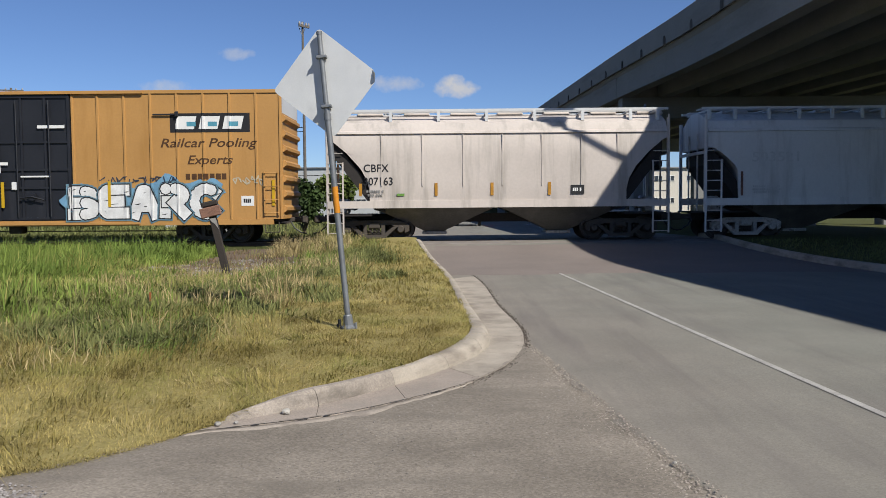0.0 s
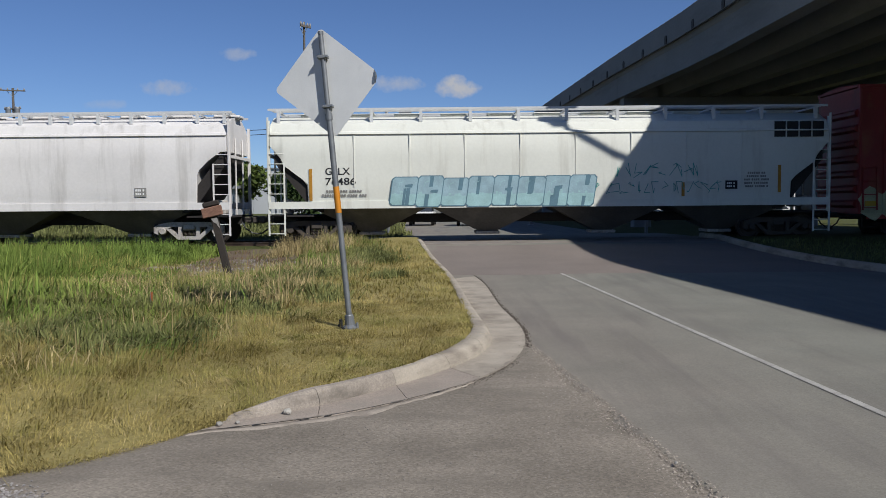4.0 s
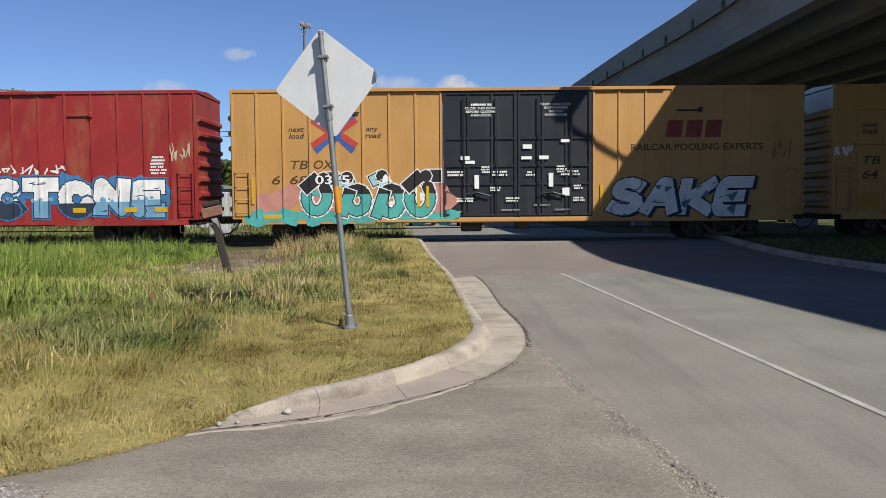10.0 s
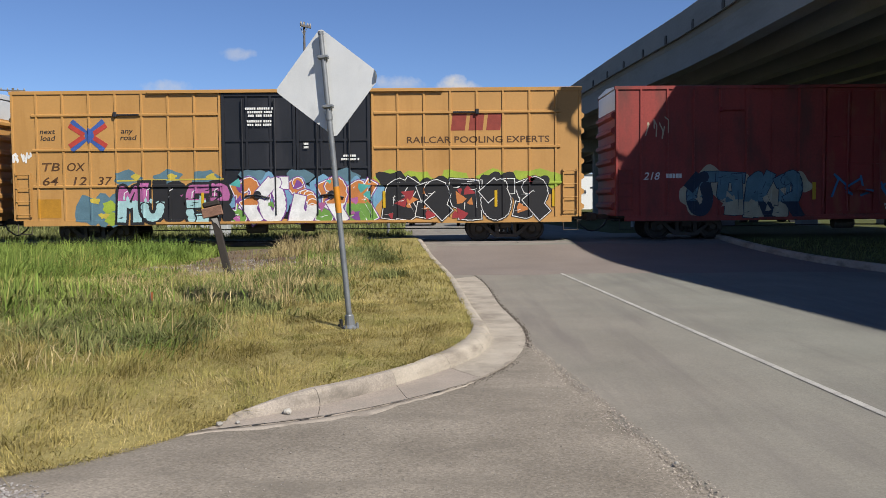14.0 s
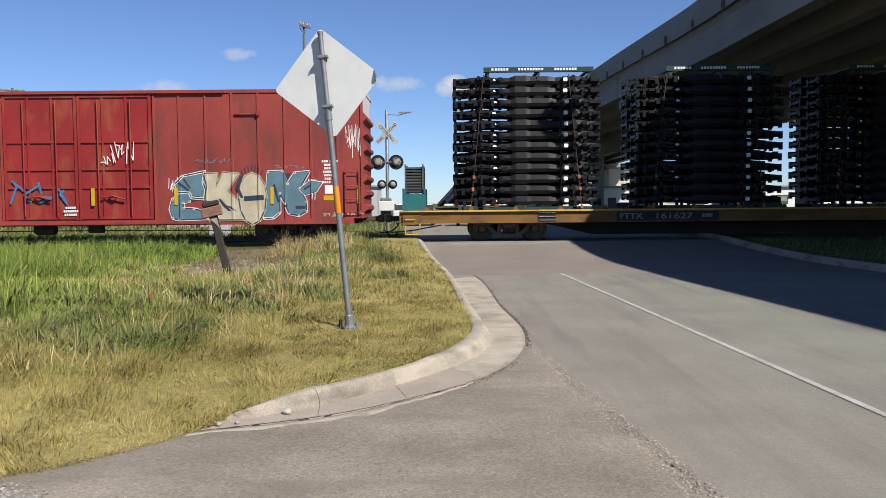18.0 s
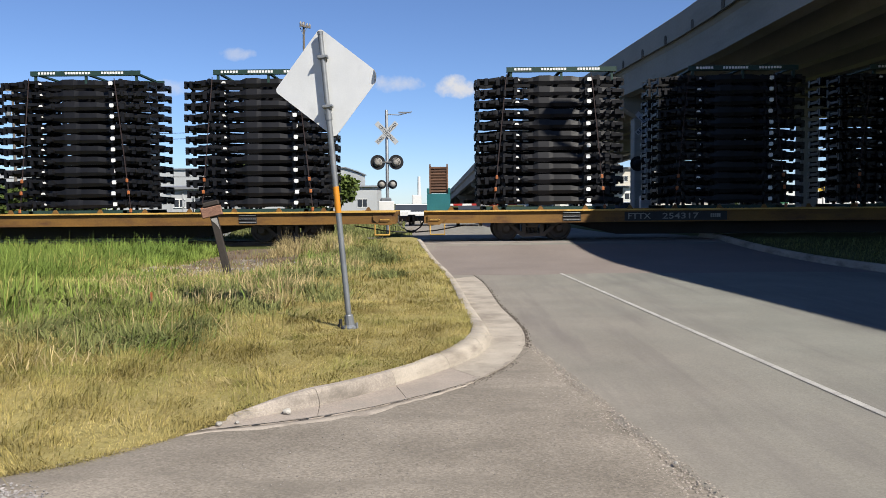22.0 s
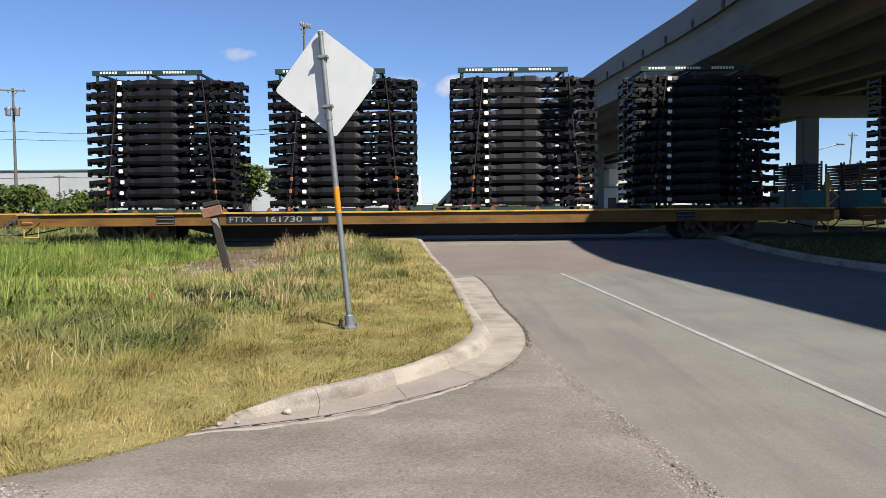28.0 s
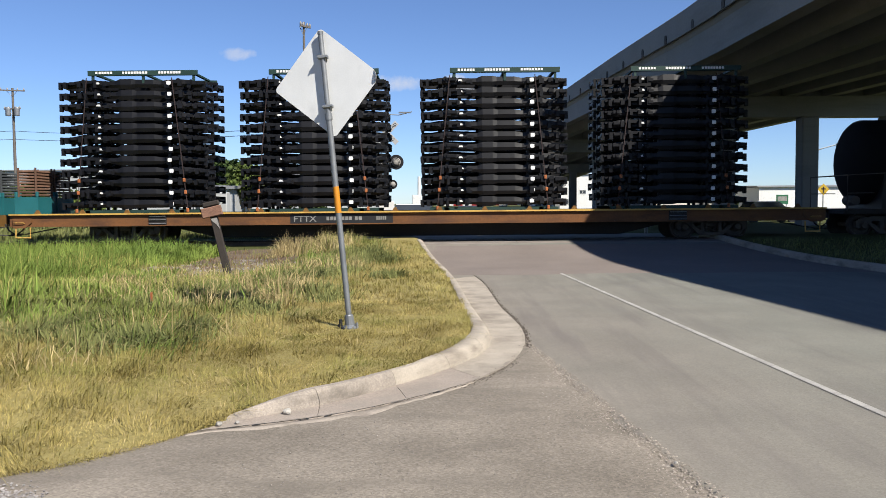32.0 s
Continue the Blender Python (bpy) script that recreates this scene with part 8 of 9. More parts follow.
# ---- trees and shrubs ----
def tree(x, y, h, w, leaf, seed, trunk_h=None, n=2600, size=0.16, label="leafy green tree", shrub=False):
    rg = random.Random(seed)
    t = thing("shrub" if shrub else "tree", label, "shrub" if shrub else "tree", group="trees beyond the track", at=pose(x, y, -0.05))
    th = trunk_h if trunk_h is not None else h * 0.35
    g = Geo().tube([(0, 0, 0), (0.05 * w, 0.02, th * 0.6), (0.02, 0, th * 1.25)], [0.035 * h, 0.028 * h, 0.018 * h], 8)
    lobes = []
    for i in range(9):
        a, e = rg.uniform(0, 6.28), rg.uniform(0.1, 1.0)
        p = Vector((math.cos(a) * w * 0.34 * rg.uniform(0.4, 1), math.sin(a) * w * 0.34 * rg.uniform(0.4, 1), th + (h - th) * (0.25 + 0.55 * e)))
        lobes.append((p, rg.uniform(0.2, 0.34) * w, rg.uniform(0.18, 0.28) * (h - th)))
        g.tube([(0.02, 0, th * 0.8), tuple(p * 0.5 + Vector((0, 0, th * 0.4))), tuple(p)], [0.014 * h, 0.009 * h, 0.004 * h], 5)
    lobes.append((Vector((0, 0, th + (h - th) * 0.5)), w * 0.36, (h - th) * 0.42))
    part("trunk", g, M["bark"], t)
    vs, fs = [], []
    for k in range(n):
        c, rw, rh = rg.choice(lobes)
        d = Vector((rg.gauss(0, 1), rg.gauss(0, 1), rg.gauss(0, 1))).normalized() * (rg.random() ** 0.4)
        p = c + Vector((d.x * rw, d.y * rw, d.z * rh))
        a = Vector((rg.uniform(-1, 1), rg.uniform(-1, 1), rg.uniform(-1, 1))).normalized() * size * rg.uniform(0.6, 1.5)
        b = a.cross(Vector((rg.uniform(-1, 1), rg.uniform(-1, 1), rg.uniform(-1, 1)))).normalized() * size * rg.uniform(0.4, 0.9)
        i = len(vs)
        vs += [tuple(p - a), tuple(p + b), tuple(p + a), tuple(p - b)]
        fs.append((i, i + 1, i + 2, i + 3))
    me = bpy.data.meshes.new("crown")
    me.from_pydata(vs, [], fs)
    me.materials.append(leaf)
    tagged(part("crown", me, None, t), kind="stuff")
    return t


tree(-17.6, 68, 5.6, 4.4, M["leaf_dark"], 1, n=4200, size=0.17, label="round dark green tree beyond the track")
tree(-14.4, 62, 4.6, 3.2, M["leaf_bright"], 2, n=2600, label="bright green young tree beyond the track")
tree(-7.7, 62, 3.8, 2.7, M["leaf_bright"], 17, n=2400, label="bright green young tree beyond the track")
tree(-12.3, 66, 4.4, 3.0, M["leaf_bright"], 7, n=2400, label="bright green young tree beyond the track")
tree(-11.0, 60, 3.8, 2.6, M["leaf_dark"], 3, n=2200, label="small dark green tree beyond the track")
tree(-26.3, 60, 3.1, 5.6, M["leaf_bright"], 4, trunk_h=0.3, n=4200, size=0.13, label="wide low feathery green shrub", shrub=True)
tree(-31.5, 62, 3.4, 4.2, M["leaf_bright"], 5, trunk_h=0.4, n=3000, size=0.14, label="feathery green shrub beyond the track", shrub=True)
tree(-36.0, 66, 3.8, 5.0, M["leaf_dark"], 6, trunk_h=0.5, n=3000, size=0.15, label="dark green shrub beyond the track", shrub=True)
tree(-6.6, 40, 2.9, 2.0, M["leaf_dark"], 8, trunk_h=0.4, n=2200, size=0.10, label="dark green bush behind the track", shrub=True)
tree(27.0, 80, 3.2, 2.6, M["leaf_dark"], 9, trunk_h=0.5, n=1800, size=0.13, label="small dark tree beyond the overpass", shrub=True)
rg = random.Random(5)
for i in range(16):
    x = -150 + 8.5 * i + rg.uniform(-3, 3)
    tree(x, 205 + rg.uniform(-8, 20), rg.uniform(5, 8), rg.uniform(7, 11), M["leaf_dark"], 40 + i, n=700, size=0.5, label="distant green tree behind the warehouse")


# ---- grass, weeds and gravel ----
def blades(name, pts, heights, width, lean, material, label, rng, droop=0.5, swirl=1.1):
    """Many grass blades as one mesh: bent, tapering strips that lean together in swirls and stand in tufts."""
    n = len(pts)
    P = np.array(pts, dtype=np.float64)
    tuft = np.array([noise.noise(Vector((p[0] * swirl * 2.1, p[1] * swirl * 2.1, 17))) for p in pts])
    flow = np.array([noise.noise(Vector((p[0] * swirl, p[1] * swirl, 23))) for p in pts]) * 7.0
    h = (np.array(heights) * np.clip(0.95 + 0.8 * tuft, 0.6, 1.5))[:, None]
    ang = rng.uniform(0, 2 * np.pi, n)
    side = np.stack([np.cos(ang), np.sin(ang), np.zeros(n)], 1)
    tilt_a = flow + rng.normal(0, 0.75, n)
    tilt = np.stack([np.cos(tilt_a), np.sin(tilt_a), np.zeros(n)], 1) * (np.abs(rng.normal(0, lean, n)))[:, None]
    w = (width * rng.uniform(0.6, 1.4, n))[:, None]
    mid = P + tilt * h * 0.45 + np.array([0, 0, 1.0]) * h * 0.55
    tip = P + tilt * h * (1.0 + droop * 0.5) + np.array([0, 0, 1.0]) * h * np.clip(1 - droop * np.linalg.norm(tilt, axis=1)[:, None], 0.35, 1)
    V = np.stack([P - side * w / 2, P + side * w / 2, mid + side * w * 0.4, mid - side * w * 0.4, tip], 1).reshape(-1, 3)
    b = np.arange(n)[:, None] * 5
    loops = np.concatenate([b + np.array([[0, 1, 2, 3]]), b + np.array([[3, 2, 4]])], 1).reshape(-1)
    starts = (np.arange(n)[:, None] * 7 + np.array([[0, 4]])).reshape(-1)
    me = bpy.data.meshes.new(name)
    me.vertices.add(len(V))
    me.vertices.foreach_set("co", V.ravel())
    me.loops.add(len(loops))
    me.loops.foreach_set("vertex_index", loops.astype(np.int32))
    me.polygons.add(len(starts))
    me.polygons.foreach_set("loop_start", starts.astype(np.int32))
    me.update(calc_edges=True)
    me.materials.append(material)
    return tagged(new(name, me), label, "grass", kind="stuff")


def grass_mat(key, base, second, third=None, spread=0.28):
    return paint(key, base, rough=0.8, vary=0.22, big=0.55, fine=2.5, bump=0, per="island", spread=spread, second=second, spec=0.2, stain=third, stain_amount=0.5, stain_scale=(0.9, 0.9, 0.9))


grass_mat("grass_mown", (0.43, 0.355, 0.105), (0.64, 0.515, 0.20), (0.29, 0.32, 0.08), 0.26)
grass_mat("grass_straw", (0.54, 0.42, 0.19), (0.72, 0.58, 0.30))
grass_mat("grass_green", (0.20, 0.31, 0.055), (0.34, 0.43, 0.09), (0.14, 0.235, 0.045))
grass_mat("grass_olive", (0.36, 0.30, 0.086), (0.50, 0.405, 0.135), (0.23, 0.26, 0.065), 0.26)
grass_mat("grass_lime", (0.44, 0.45, 0.11), (0.60, 0.55, 0.19))
grass_mat("grass_grey", (0.28, 0.31, 0.09), (0.50, 0.42, 0.16), (0.17, 0.24, 0.055))
grass_mat("weed_dark", (0.19, 0.22, 0.075), (0.31, 0.32, 0.11))
grass_mat("weed_dead", (0.24, 0.15, 0.085), (0.36, 0.24, 0.14))
RNG = np.random.default_rng(7)


def scatter(n, x0, x1, y0, y1, keep, near=0.02):
    """Random spots on the grass corner where keep(x, y, a) holds; a is a random number."""
    res = []
    xs, ys, a = RNG.uniform(x0, x1, n), RNG.uniform(y0, y1, n), RNG.random(n)
    for x, y, q in zip(xs, ys, a):
        if x < -0.62 * y - 1.2 or x > poly_at(GRASS_EDGE, y) - near:
            continue
        if keep(x, y, q):
            res.append((x, y, lawn_z(x, y) - 0.01))
    return res


def patch(x, y, s=0.45, z=0):
    return noise.noise(Vector((x * s, y * s, z)))


def tallness(x, y):
    """0 where the corner is mown, 1 deep in the tall weeds by the track."""
    edge = -2.3 + 0.02 * (y - 8) + 0.9 * patch(x, y, 0.35, 2)
    return smooth(edge + 0.4, edge - 1.2, x) * smooth(6.6, 9.5, y + 0.8 * patch(x, y, 0.5, 5) - 0.10 * (x + 3))


def gravelly(x, y):
    return ((x + 5.5) / 1.9) ** 2 + ((y - 20.8) / 2.9) ** 2 < 1 + 1.3 * patch(x, y, 0.7, 8)


def bare(x, y):
    """The gravel patch and the brown soil between it and the ballast."""
    return gravelly(x, y) or (-6.9 < x + 0.5 * patch(x, y, 0.7, 3) < -3.9 and y > 22.5)


def speckle(x, y, q):
    """A few low weeds stand in the gravel."""
    return not bare(x, y) or (q < 0.10 and patch(x, y, 1.3, 14) > -0.05)


def stunted(x, y):
    """Weeds stay low before the gravel."""
    return 1 - 0.62 * smooth(-8.4, -7.0, x) * smooth(-3.4, -4.6, x) * smooth(12.5, 14.5, y)


pts = scatter(300000, -9, 0.4, 4.2, 12.5, lambda x, y, q: q > 0.75 * tallness(x, y))
blades("mown_grass", pts, RNG.uniform(0.02, 0.055, len(pts)), 0.0058, 1.1, M["grass_mown"], "short mown grass, half dried out", RNG)
pts = scatter(30000, -8, 0.2, 12, 27, lambda x, y, q: q > tallness(x, y) and (not bare(x, y) or q > 0.85))
blades("mown_grass", pts, RNG.uniform(0.05, 0.12, len(pts)), 0.011, 0.7, M["grass_mown"], "short dry grass towards the track", RNG)
pts = scatter(26000, -10, 0.4, 4.2, 14, lambda x, y, q: q > 0.5 + 0.5 * patch(x, y, 0.8, 1) and q > 0.6 * tallness(x, y))
blades("dry_clippings", pts, RNG.uniform(0.04, 0.11, len(pts)), 0.0045, 1.6, M["grass_straw"], "straw-coloured dry grass clippings", RNG, 0.8)
pts = scatter(60000, -18, -1.5, 9, 27, lambda x, y, q: q < smooth(0.35, 0.9, tallness(x, y)) * smooth(9, 13, y) * (0.18 + 0.85 * smooth(-3.0, -6.0, x)) and not bare(x, y))
blades("tall_weeds", pts, [stunted(p[0], p[1]) * RNG.uniform(0.2, 0.46) * (0.75 + 0.6 * smooth(-4, -8, p[0])) for p in pts], 0.019, 0.6, M["grass_green"], "tall bright green weeds by the track", RNG)
pts = scatter(26000, -14, -4.0, 10, 25, lambda x, y, q: q < max(smooth(0.05, 0.35, patch(x, y, 0.33, 12)), 1.2 - ((x + 6.5) / 1.5) ** 2 - ((y - 14.3) / 1.6) ** 2) * tallness(x, y) and not bare(x, y))
blades("tall_weeds", pts, [stunted(p[0], p[1]) * RNG.uniform(0.3, 0.62) for p in pts], 0.013, 0.4, M["grass_lime"], "patches of pale yellow-green tall grass", RNG)
pts = scatter(70000, -9, -1.2, 6.3, 22, lambda x, y, q: q < tallness(x, y) * (0.9 - 0.55 * smooth(12, 20, y)) and speckle(x, y, q))
blades("low_weeds", pts, [RNG.uniform(0.06, 0.22) * (0.5 + 0.5 * stunted(p[0], p[1])) for p in pts], 0.009, 0.8, M["grass_grey"], "matted grey-green weeds", RNG)
pts = scatter(15000, -6.0, -1.2, 11.5, 26, lambda x, y, q: q < (0.25 + 0.9 * smooth(-0.1, 0.3, patch(x, y, 0.5, 20))) * smooth(0.05, 0.5, tallness(x, y)) * smooth(-6.5, -4.5, x) * smooth(22, 18.5, y) and not bare(x, y) and q < 0.8)
blades("tall_straw", pts, [RNG.uniform(0.13, 0.40) * stunted(p[0], p[1]) for p in pts], 0.012, 0.5, M["grass_straw"], "tall dry straw-coloured grass", RNG)
pts = scatter(7000, -4.2, -1.2, 24.4, 27.3, lambda x, y, q: q < smooth(-1.6, -3.2, x + 0.5 * patch(x, y, 0.9, 40)))
blades("tall_weeds", pts, [RNG.uniform(0.12, 0.5) * (1.0 - 0.55 * smooth(-3.2, -1.8, p[0])) for p in pts], 0.015, 0.5, M["grass_grey"], "tall seedy weeds at the ballast edge", RNG)
pts = scatter(22000, -16, -6.3, 23.5, 27.4, lambda x, y, q: not bare(x, y))
blades("tall_weeds", pts, RNG.uniform(0.10, 0.34, len(pts)), 0.016, 0.5, M["grass_green"], "low green weeds along the ballast", RNG)
# thin weeds that break up the gravel and the bare soil
pts = scatter(7000, -8.4, -3.0, 17.5, 26.6, lambda x, y, q: bare(x, y) and q < 0.15 + 0.8 * smooth(-0.05, 0.3, patch(x, y, 0.9, 90)))
blades("sparse_weeds", pts, RNG.uniform(0.05, 0.2, len(pts)), 0.012, 0.8, M["grass_grey"], "thin weeds growing through gravel and bare soil", RNG)
pts = scatter(2600, -6.6, -3.2, 19.5, 26.4, lambda x, y, q: q < 0.7 * smooth(0.0, 0.25, patch(x, y, 0.8, 91)))
blades("dead_weeds", pts, RNG.uniform(0.08, 0.3, len(pts)), 0.012, 0.7, M["weed_dead"], "dead brown weeds by the track", RNG)
# shaggy olive grass towards the side street, and tufts all over the mown corner
pts = scatter(46000, -7.5, -0.9, 4.5, 10.5, lambda x, y, q: q < smooth(-1.2, -3.4, x + 0.9 * patch(x, y, 0.6, 31)) * (0.25 + 0.75 * smooth(-0.25, 0.15, patch(x, y, 0.9, 33))))
blades("shaggy_grass", pts, RNG.uniform(0.05, 0.17, len(pts)), 0.0055, 0.95, M["grass_olive"], "shaggy olive green grass", RNG, 0.7)
tf = []
for _ in range(620):
    y = RNG.uniform(5.2, 24)
    x = RNG.uniform(-4.5, 0.1)
    if x > poly_at(GRASS_EDGE, y) - 0.12 or bare(x, y):
        continue
    for _ in range(24):
        a, b = x + RNG.normal(0, 0.05), y + RNG.normal(0, 0.05)
        tf.append((a, b, lawn_z(a, b) - 0.01))
blades("grass_tufts", tf, RNG.uniform(0.05, 0.15, len(tf)), 0.006, 0.9, M["grass_olive"], "loose tufts of olive green grass", RNG, 0.7)
# dry fringe that hangs over the kerb and frays the edge of the street
fe = []
for k in range(9000):
    y = RNG.uniform(3.2, 25)
    if y > 12 and RNG.random() < 0.5:
        continue
    x = poly_at(GRASS_EDGE, y) - abs(RNG.normal(0, 0.05)) + 0.03 + 0.03 * patch(0, y, 1.6, 60)
    fe.append((x, y, lawn_z(x - 0.05, y) - 0.005))
for k in range(9000):
    x = RNG.uniform(-9, -1.5)
    i = next(j for j in range(len(GRASS_EDGE) - 1) if GRASS_EDGE[j + 1][0] <= x <= GRASS_EDGE[j][0] or j == len(GRASS_EDGE) - 2)
    (xa, ya), (xb, yb) = GRASS_EDGE[i], GRASS_EDGE[i + 1]
    y = ya + (yb - ya) * (x - xa) / (xb - xa) + abs(RNG.normal(0, 0.09)) - 0.03 + 0.07 * patch(x, 0, 1.7, 61)
    fe.append((x, y, max(0.0, lawn_z(x, y) - 0.01)))
blades("dry_fringe", fe, RNG.uniform(0.025, 0.085, len(fe)), 0.0045, 1.0, M["grass_mown"], "dry golden grass fringe along the pavement edge", RNG, 0.8)
# long bleached straws lying over the weeds, and a seedy dry stand by the track
pts = scatter(1500, -7.5, -2.2, 6.8, 12.0, lambda x, y, q: q < smooth(-0.1, 0.25, patch(x, y, 0.6, 81)))
blades("loose_straw", pts, RNG.uniform(0.18, 0.42, len(pts)), 0.0075, 1.5, M["grass_straw"], "long bleached straws lying over the weeds", RNG, 0.6, 0.7)
pts = scatter(5200, -5.0, -2.7, 23.6, 26.8, lambda x, y, q: q < 0.25 + 0.9 * smooth(0.0, 0.3, patch(x, y, 0.8, 82)))
blades("tall_straw", pts, RNG.uniform(0.25, 0.62, len(pts)), 0.014, 0.5, M["grass_straw"], "tall dry seeding grass by the track", RNG)
pts = scatter(5000, -6.5, -2.4, 11.5, 17.5, lambda x, y, q: q < 0.8 * smooth(0.0, 0.22, patch(x, y, 0.7, 83)))
blades("tall_straw", pts, RNG.uniform(0.12, 0.34, len(pts)), 0.010, 0.8, M["grass_straw"], "matted straw-coloured grass among the weeds", RNG)
# a greener swathe between the mown corner and the tall weeds
pts = scatter(26000, -8.5, -2.2, 7.2, 14.5, lambda x, y, q: q < 0.9 * smooth(-0.12, 0.22, patch(x, y, 0.42, 50)) * smooth(-2.2, -3.4, x + 0.04 * (y - 8)))
blades("green_swathe", pts, RNG.uniform(0.08, 0.27, len(pts)), 0.008, 0.75, M["grass_green"], "lush green grass among the weeds", RNG)
# darker leafy weed clumps
cl = []
for cx, cy, r_, k in ((-3.05, 9.6, 0.35, 700), (-2.3, 14.0, 0.55, 900), (-3.3, 15.5, 0.5, 700), (-3.2, 12.2, 0.5, 900), (-1.1, 16.5, 0.4, 500), (-2.2, 18.0, 0.5, 600), (-8.6, 24.5, 0.9, 900), (-9.5, 22.0, 1.0, 900), (-4.2, 10.4, 0.5, 600), (-1.75, 12.6, 0.35, 400), (-2.8, 17.0, 0.9, 1500), (-2.2, 20.5, 0.9, 1200), (-3.6, 13.2, 0.8, 1500), (-4.4, 14.2, 0.8, 1000), (-2.6, 11.2, 0.4, 600), (-1.6, 21.5, 0.6, 700), (-3.3, 8.6, 0.6, 1500), (-4.3, 9.4, 0.6, 1500), (-5.2, 11.3, 0.9, 2000), (-3.9, 11.4, 0.6, 1300), (-6.3, 13.0, 1.1, 1800), (-2.6, 24.5, 0.8, 1200), (-2.0, 23.0, 0.7, 1000), (-3.0, 22.8, 0.6, 900), (-2.9, 19.4, 0.6, 900)):
    for _ in range(k):
        x, y = cx + RNG.normal(0, r_ * 0.5), cy + RNG.normal(0, r_ * 0.5)
        cl.append((x, y, lawn_z(x, y) - 0.01))
blades("weed_clumps", cl, RNG.uniform(0.06, 0.28, len(cl)), 0.016, 0.8, M["weed_dark"], "dark green leafy weed clumps", RNG)
# rough grass beyond the track and on the shaded verge
pts = []
for x, y in zip(RNG.uniform(-26, -1.6, 26000), RNG.uniform(31.6, 46, 26000)):
    if x + KX * y < 0.6:
        pts.append((x, y, ground_z(x, y) - 0.01))
blades("rough_grass", pts, RNG.uniform(0.08, 0.32, len(pts)), 0.022, 0.6, M["weed_dark"], "rough green grass beyond the track", RNG)
pts = []
for x, y in zip(RNG.uniform(-52, -2.2, 15000), RNG.uniform(45, 82, 15000)):
    if x + KX * y < 0.3:
        pts.append((x, y, ground_z(x, y) - 0.02))
blades("rough_grass", pts, RNG.uniform(0.18, 0.5, len(pts)), 0.055, 0.5, M["weed_dark"], "rough green field beyond the track", RNG)
pts = []
for x, y in zip(RNG.uniform(9, 24, 16000), RNG.uniform(17, 27, 16000)):
    if x + KX * y > 10.95:
        pts.append((x, y, ground_z(x, y) - 0.01))
blades("rough_grass", pts, RNG.uniform(0.05, 0.18, len(pts)), 0.014, 0.6, M["weed_dark"], "sparse grass in the shade of the overpass", RNG)


def pebbles(name, spots, size, material, label, category="gravel"):
    """Small angular stones in one mesh."""
    V, Fc = [], []
    base = np.array([(1, 0, 0), (-1, 0, 0), (0, 1, 0), (0, -1, 0), (0, 0, 1), (0, 0, -1)], float)
    tri = [(0, 2, 4), (2, 1, 4), (1, 3, 4), (3, 0, 4), (2, 0, 5), (1, 2, 5), (3, 1, 5), (0, 3, 5)]
    for x, y, z in spots:
        s = size * RNG.uniform(0.5, 1.5)
        v = base * RNG.uniform(0.6, 1.2, (6, 1)) * s * np.array([1, 1, 0.65])
        c, q = math.cos(x * 37), math.sin(x * 37)
        i = len(V)
        V += [(x + a * c - b * q, y + a * q + b * c, z + d) for a, b, d in v]
        Fc += [tuple(i + k for k in t) for t in tri]
    me = bpy.data.meshes.new(name)
    me.from_pydata(V, [], Fc)
    me.materials.append(material)
    return tagged(new(name, me), label, category, kind="stuff")


paint("pale_gravel", (0.43, 0.40, 0.385), rough=0.95, vary=0.25, big=3, fine=30, bump=0.3, per="island")
paint("brown_soil", (0.20, 0.155, 0.115), rough=1.0, vary=0.3, big=1.4, fine=25, bump=0.6, depth=0.03, spec=0.1)
lawn.data.materials.append(M["brown_soil"])
for p in lawn.data.polygons:
    if bare(p.center.x, p.center.y):
        p.material_index = 1
pts = scatter(9000, -8.6, -2.6, 17, 25.5, lambda x, y, q: gravelly(x, y) and q > 0.74 - 0.9 * patch(x, y, 1.1, 70))
pebbles("gravel_patch", pts, 0.042, M["pale_gravel"], "loose pale gravel round the marker post")
pts = [(x, y, 0.10 - 0.25 * max(0, abs(y - TRACK_Y) - 1.5)) for x, y in zip(RNG.uniform(-22, 16, 9000), RNG.uniform(TRACK_Y - 2.2, TRACK_Y + 2.0, 9000)) if not (-2.6 < x < 10.2)]
pebbles("ballast_stones", pts, 0.04, M["ballast"], "grey ballast stones between the ties")
# loose grit along the crumbled joint of the two roads, and thinly over the side street
pts = []
for k in range(5200):
    y = 3.0 + 7.2 * RNG.random() ** 1.25
    e = poly_at([(0.88, 10.2), (0.93, 9.3), (1.12, 7.8), (1.29, 6.0), (1.42, 4.9), (1.62, 3.0)], y)
    pts.append((e - abs(RNG.normal(0, 0.16 + 0.035 * (10.2 - y))) + 0.06, y, 0.008))
pebbles("joint_grit", pts, 0.0085, M["loose_aggregate"], "crumbled asphalt grit along the road joint")
gp = curve_pts(OUTER, 14)
pts = []
for k in range(1500):
    q = gp[28 + int(RNG.random() ** 1.3 * 62)]
    pts.append((q.x + RNG.normal(0.01, 0.025), q.y + RNG.normal(0, 0.06), 0.010))
pebbles("gutter_grit", pts, 0.011, M["tie_wood"], "dark crumbs along the gutter edge")
pts = [(x, y, 0.014) for x, y in zip(RNG.uniform(-2.6, 1.3, 1800), RNG.uniform(3.0, 7.5, 1800)) if x < 1.2 and y < 3.2 + (x + 2.8) * 1.25]
paint("pale_grit", (0.31, 0.28, 0.25), rough=0.95, vary=0.3, big=3, fine=30, bump=0.2, per="island")
pebbles("street_grit", pts, 0.006, M["pale_grit"], "fine pale grit on the side street")
pts = []
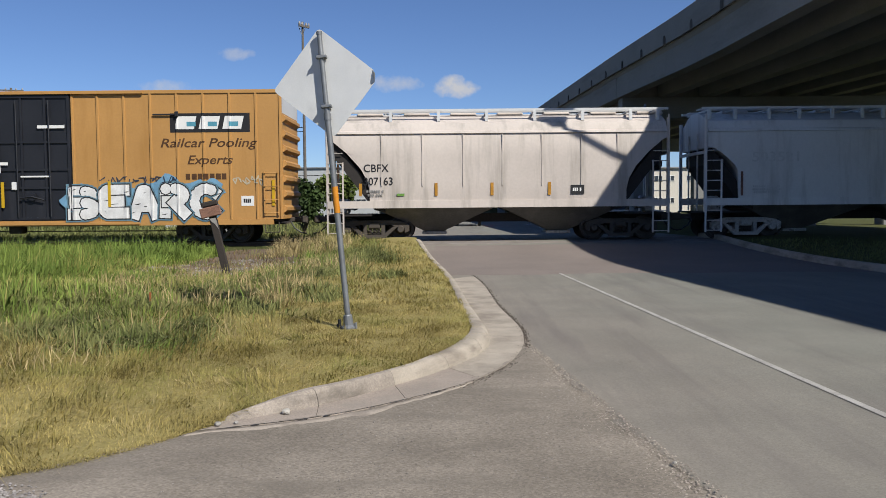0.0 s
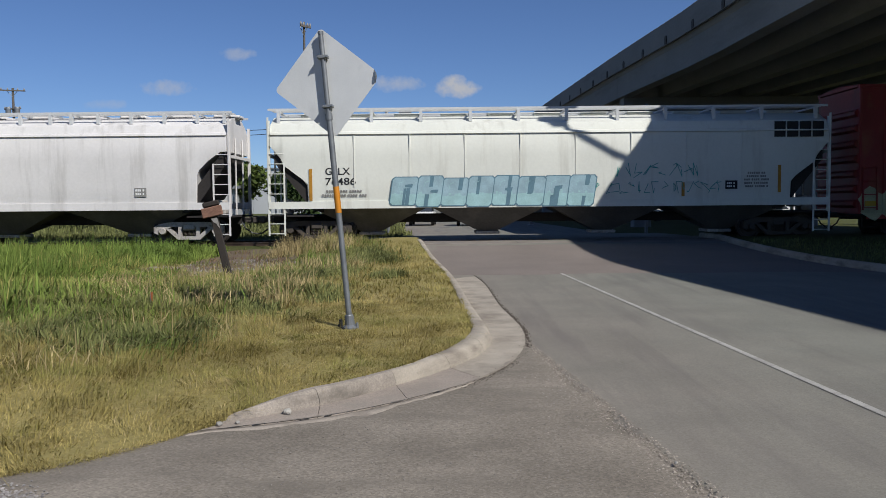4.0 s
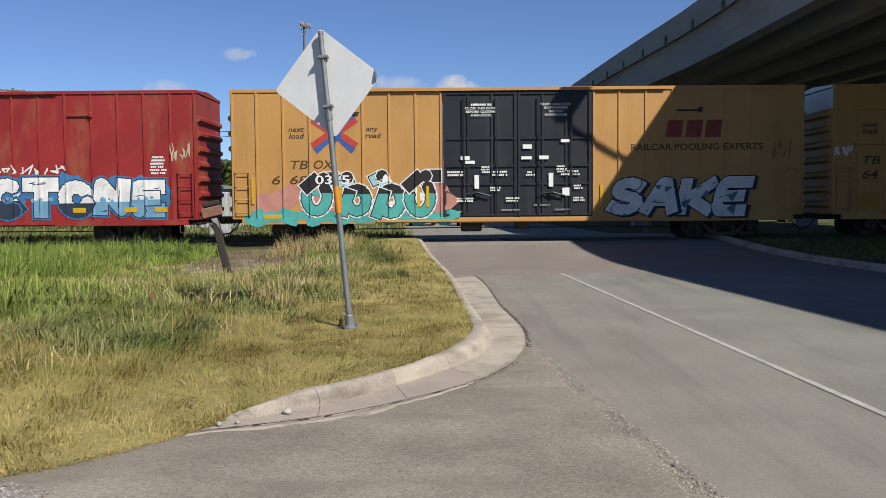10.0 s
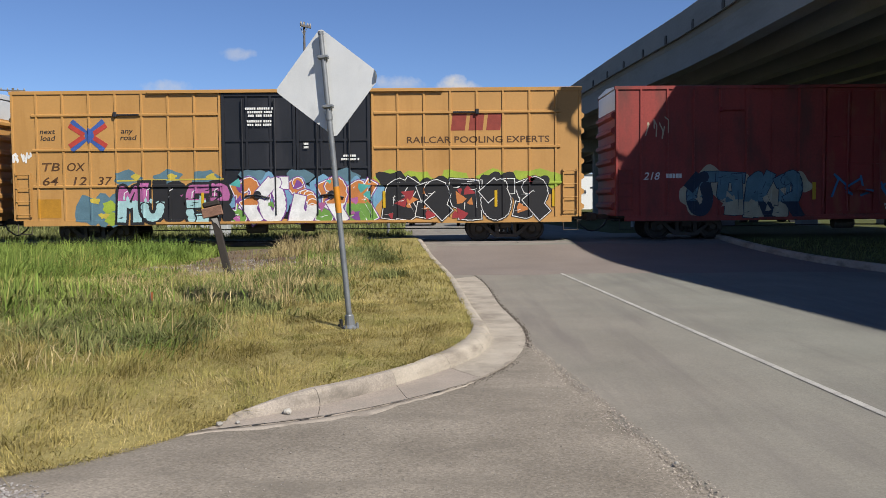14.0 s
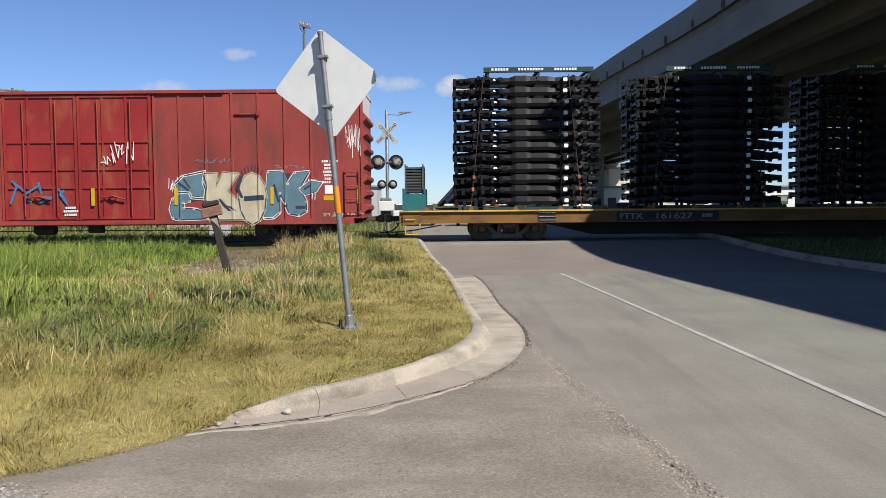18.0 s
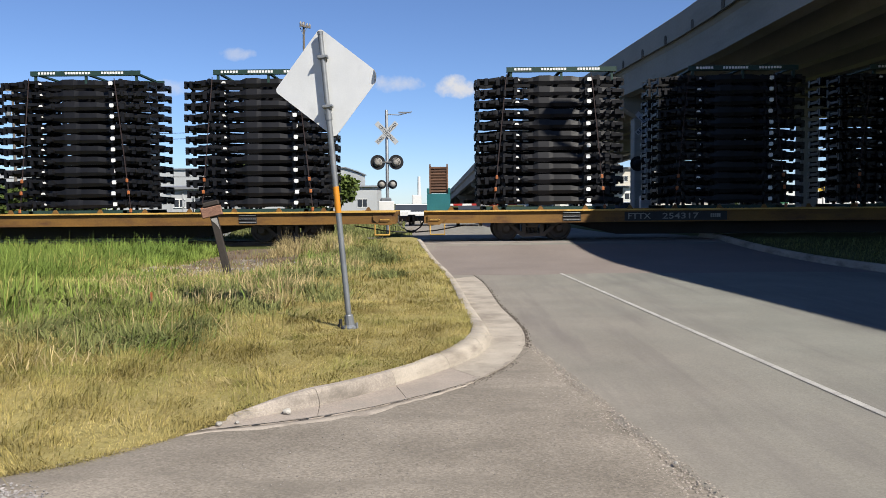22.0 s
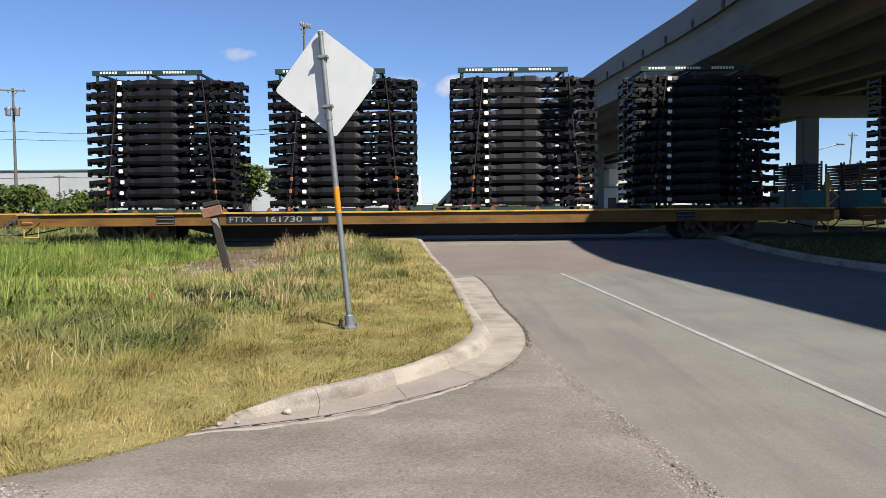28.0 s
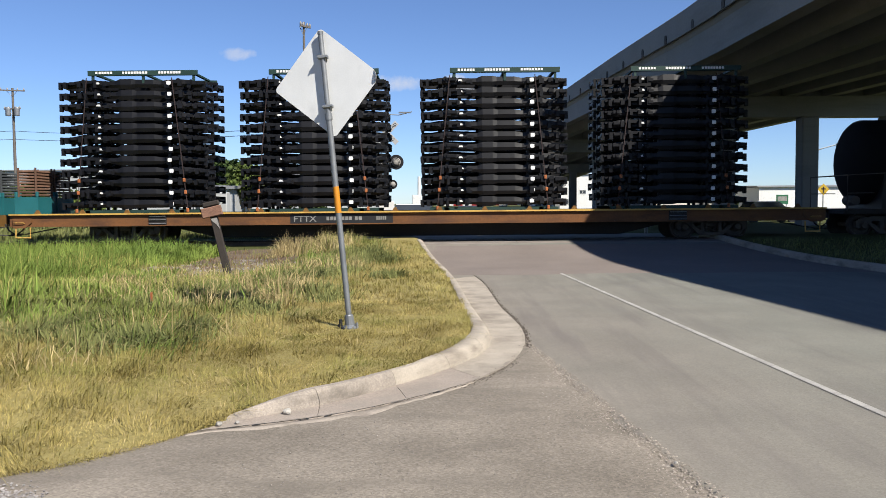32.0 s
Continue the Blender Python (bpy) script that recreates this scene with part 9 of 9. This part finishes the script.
for k in range(1300):
    x = RNG.uniform(-3.2, -2.2)
    pts.append((x, 4.55 - 0.6 * (x + 2.6) + RNG.normal(0, 0.12), 0.02))
pebbles("edge_gravel", pts, 0.010, M["pale_gravel"], "loose gravel at the pavement edge")
paint("pale_rock", (0.55, 0.52, 0.47), rough=0.9, vary=0.2, big=9, fine=60, bump=0.3)
for x, y, s, key in ((-1.19, 6.24, 0.034, "pale_rock"), (-1.62, 5.92, 0.026, "dull_stone"), (-1.50, 5.97, 0.018, "dull_stone"), (1.39, 4.95, 0.014, "pale_rock")):
    bm = bmesh.new()
    bmesh.ops.create_icosphere(bm, subdivisions=2, radius=s)
    for v in bm.verts:
        v.co *= 1 + 0.35 * noise.noise(v.co * (1.3 / s) + Vector((x, y, 0)))
        v.co.z *= 0.75
    me = bpy.data.meshes.new("stone")
    bm.to_mesh(me)
    bm.free()
    me.materials.append(M[key])
    tagged(part("stone", me, None, None, at=pose(x, y, 0.02 + s * 0.6)), "pale broken stone lying by the kerb", "stone", "loose stones")
fl = thing("marker_flag", "small orange survey flag on a wire among weeds", "flag", at=pose(-3.98, 11.3, 0.0))
part("wire", Geo().tube([(0, 0, -0.05), (0, 0, 0.43)], 0.003, 5), M["galvanised"], fl)
part("flag", Geo().prism([(0.0, 0.30), (0.03, 0.31), (0.032, 0.43), (0.0, 0.43)], -0.002, 0.002, "y"), M["ratchet_orange"], fl, "faded orange flag")
# ties under the rails
tie = Geo().cbox(-0.11, 0.11, -1.3, 1.3, -0.03, 0.118, 0.012).mesh("tie", M["tie_wood"])
for i in range(130):
    x = -42 + 0.55 * i
    if not (-2.7 < x < 10.2):
        part("tie", tie, None, rail, at=pose(x, TRACK_Y, 0.012, 0, 0, random.uniform(-1.5, 1.5)))


# ---- what moves ----
def motions():
    """The train rolls past to the left; its wheelsets turn with it."""
    times = [0.0] + [2.0 * i for i in range(1, 17)]
    for ob, u, y, z in MOVING:
        walk(ob, [(t, pose(u - run(t), y, z)) for t in times])
    steps = [0.08 * i for i in range(401)]
    turns = [(t, -math.degrees(run(t) / 0.42)) for t in steps]
    for ws, dx in WHEELS:
        walk(ws, [(t, Matrix.Translation((dx, 0, 0.42)) @ Matrix.Rotation(radians(a % 360), 4, "Y")) for t, a in turns])


motions()
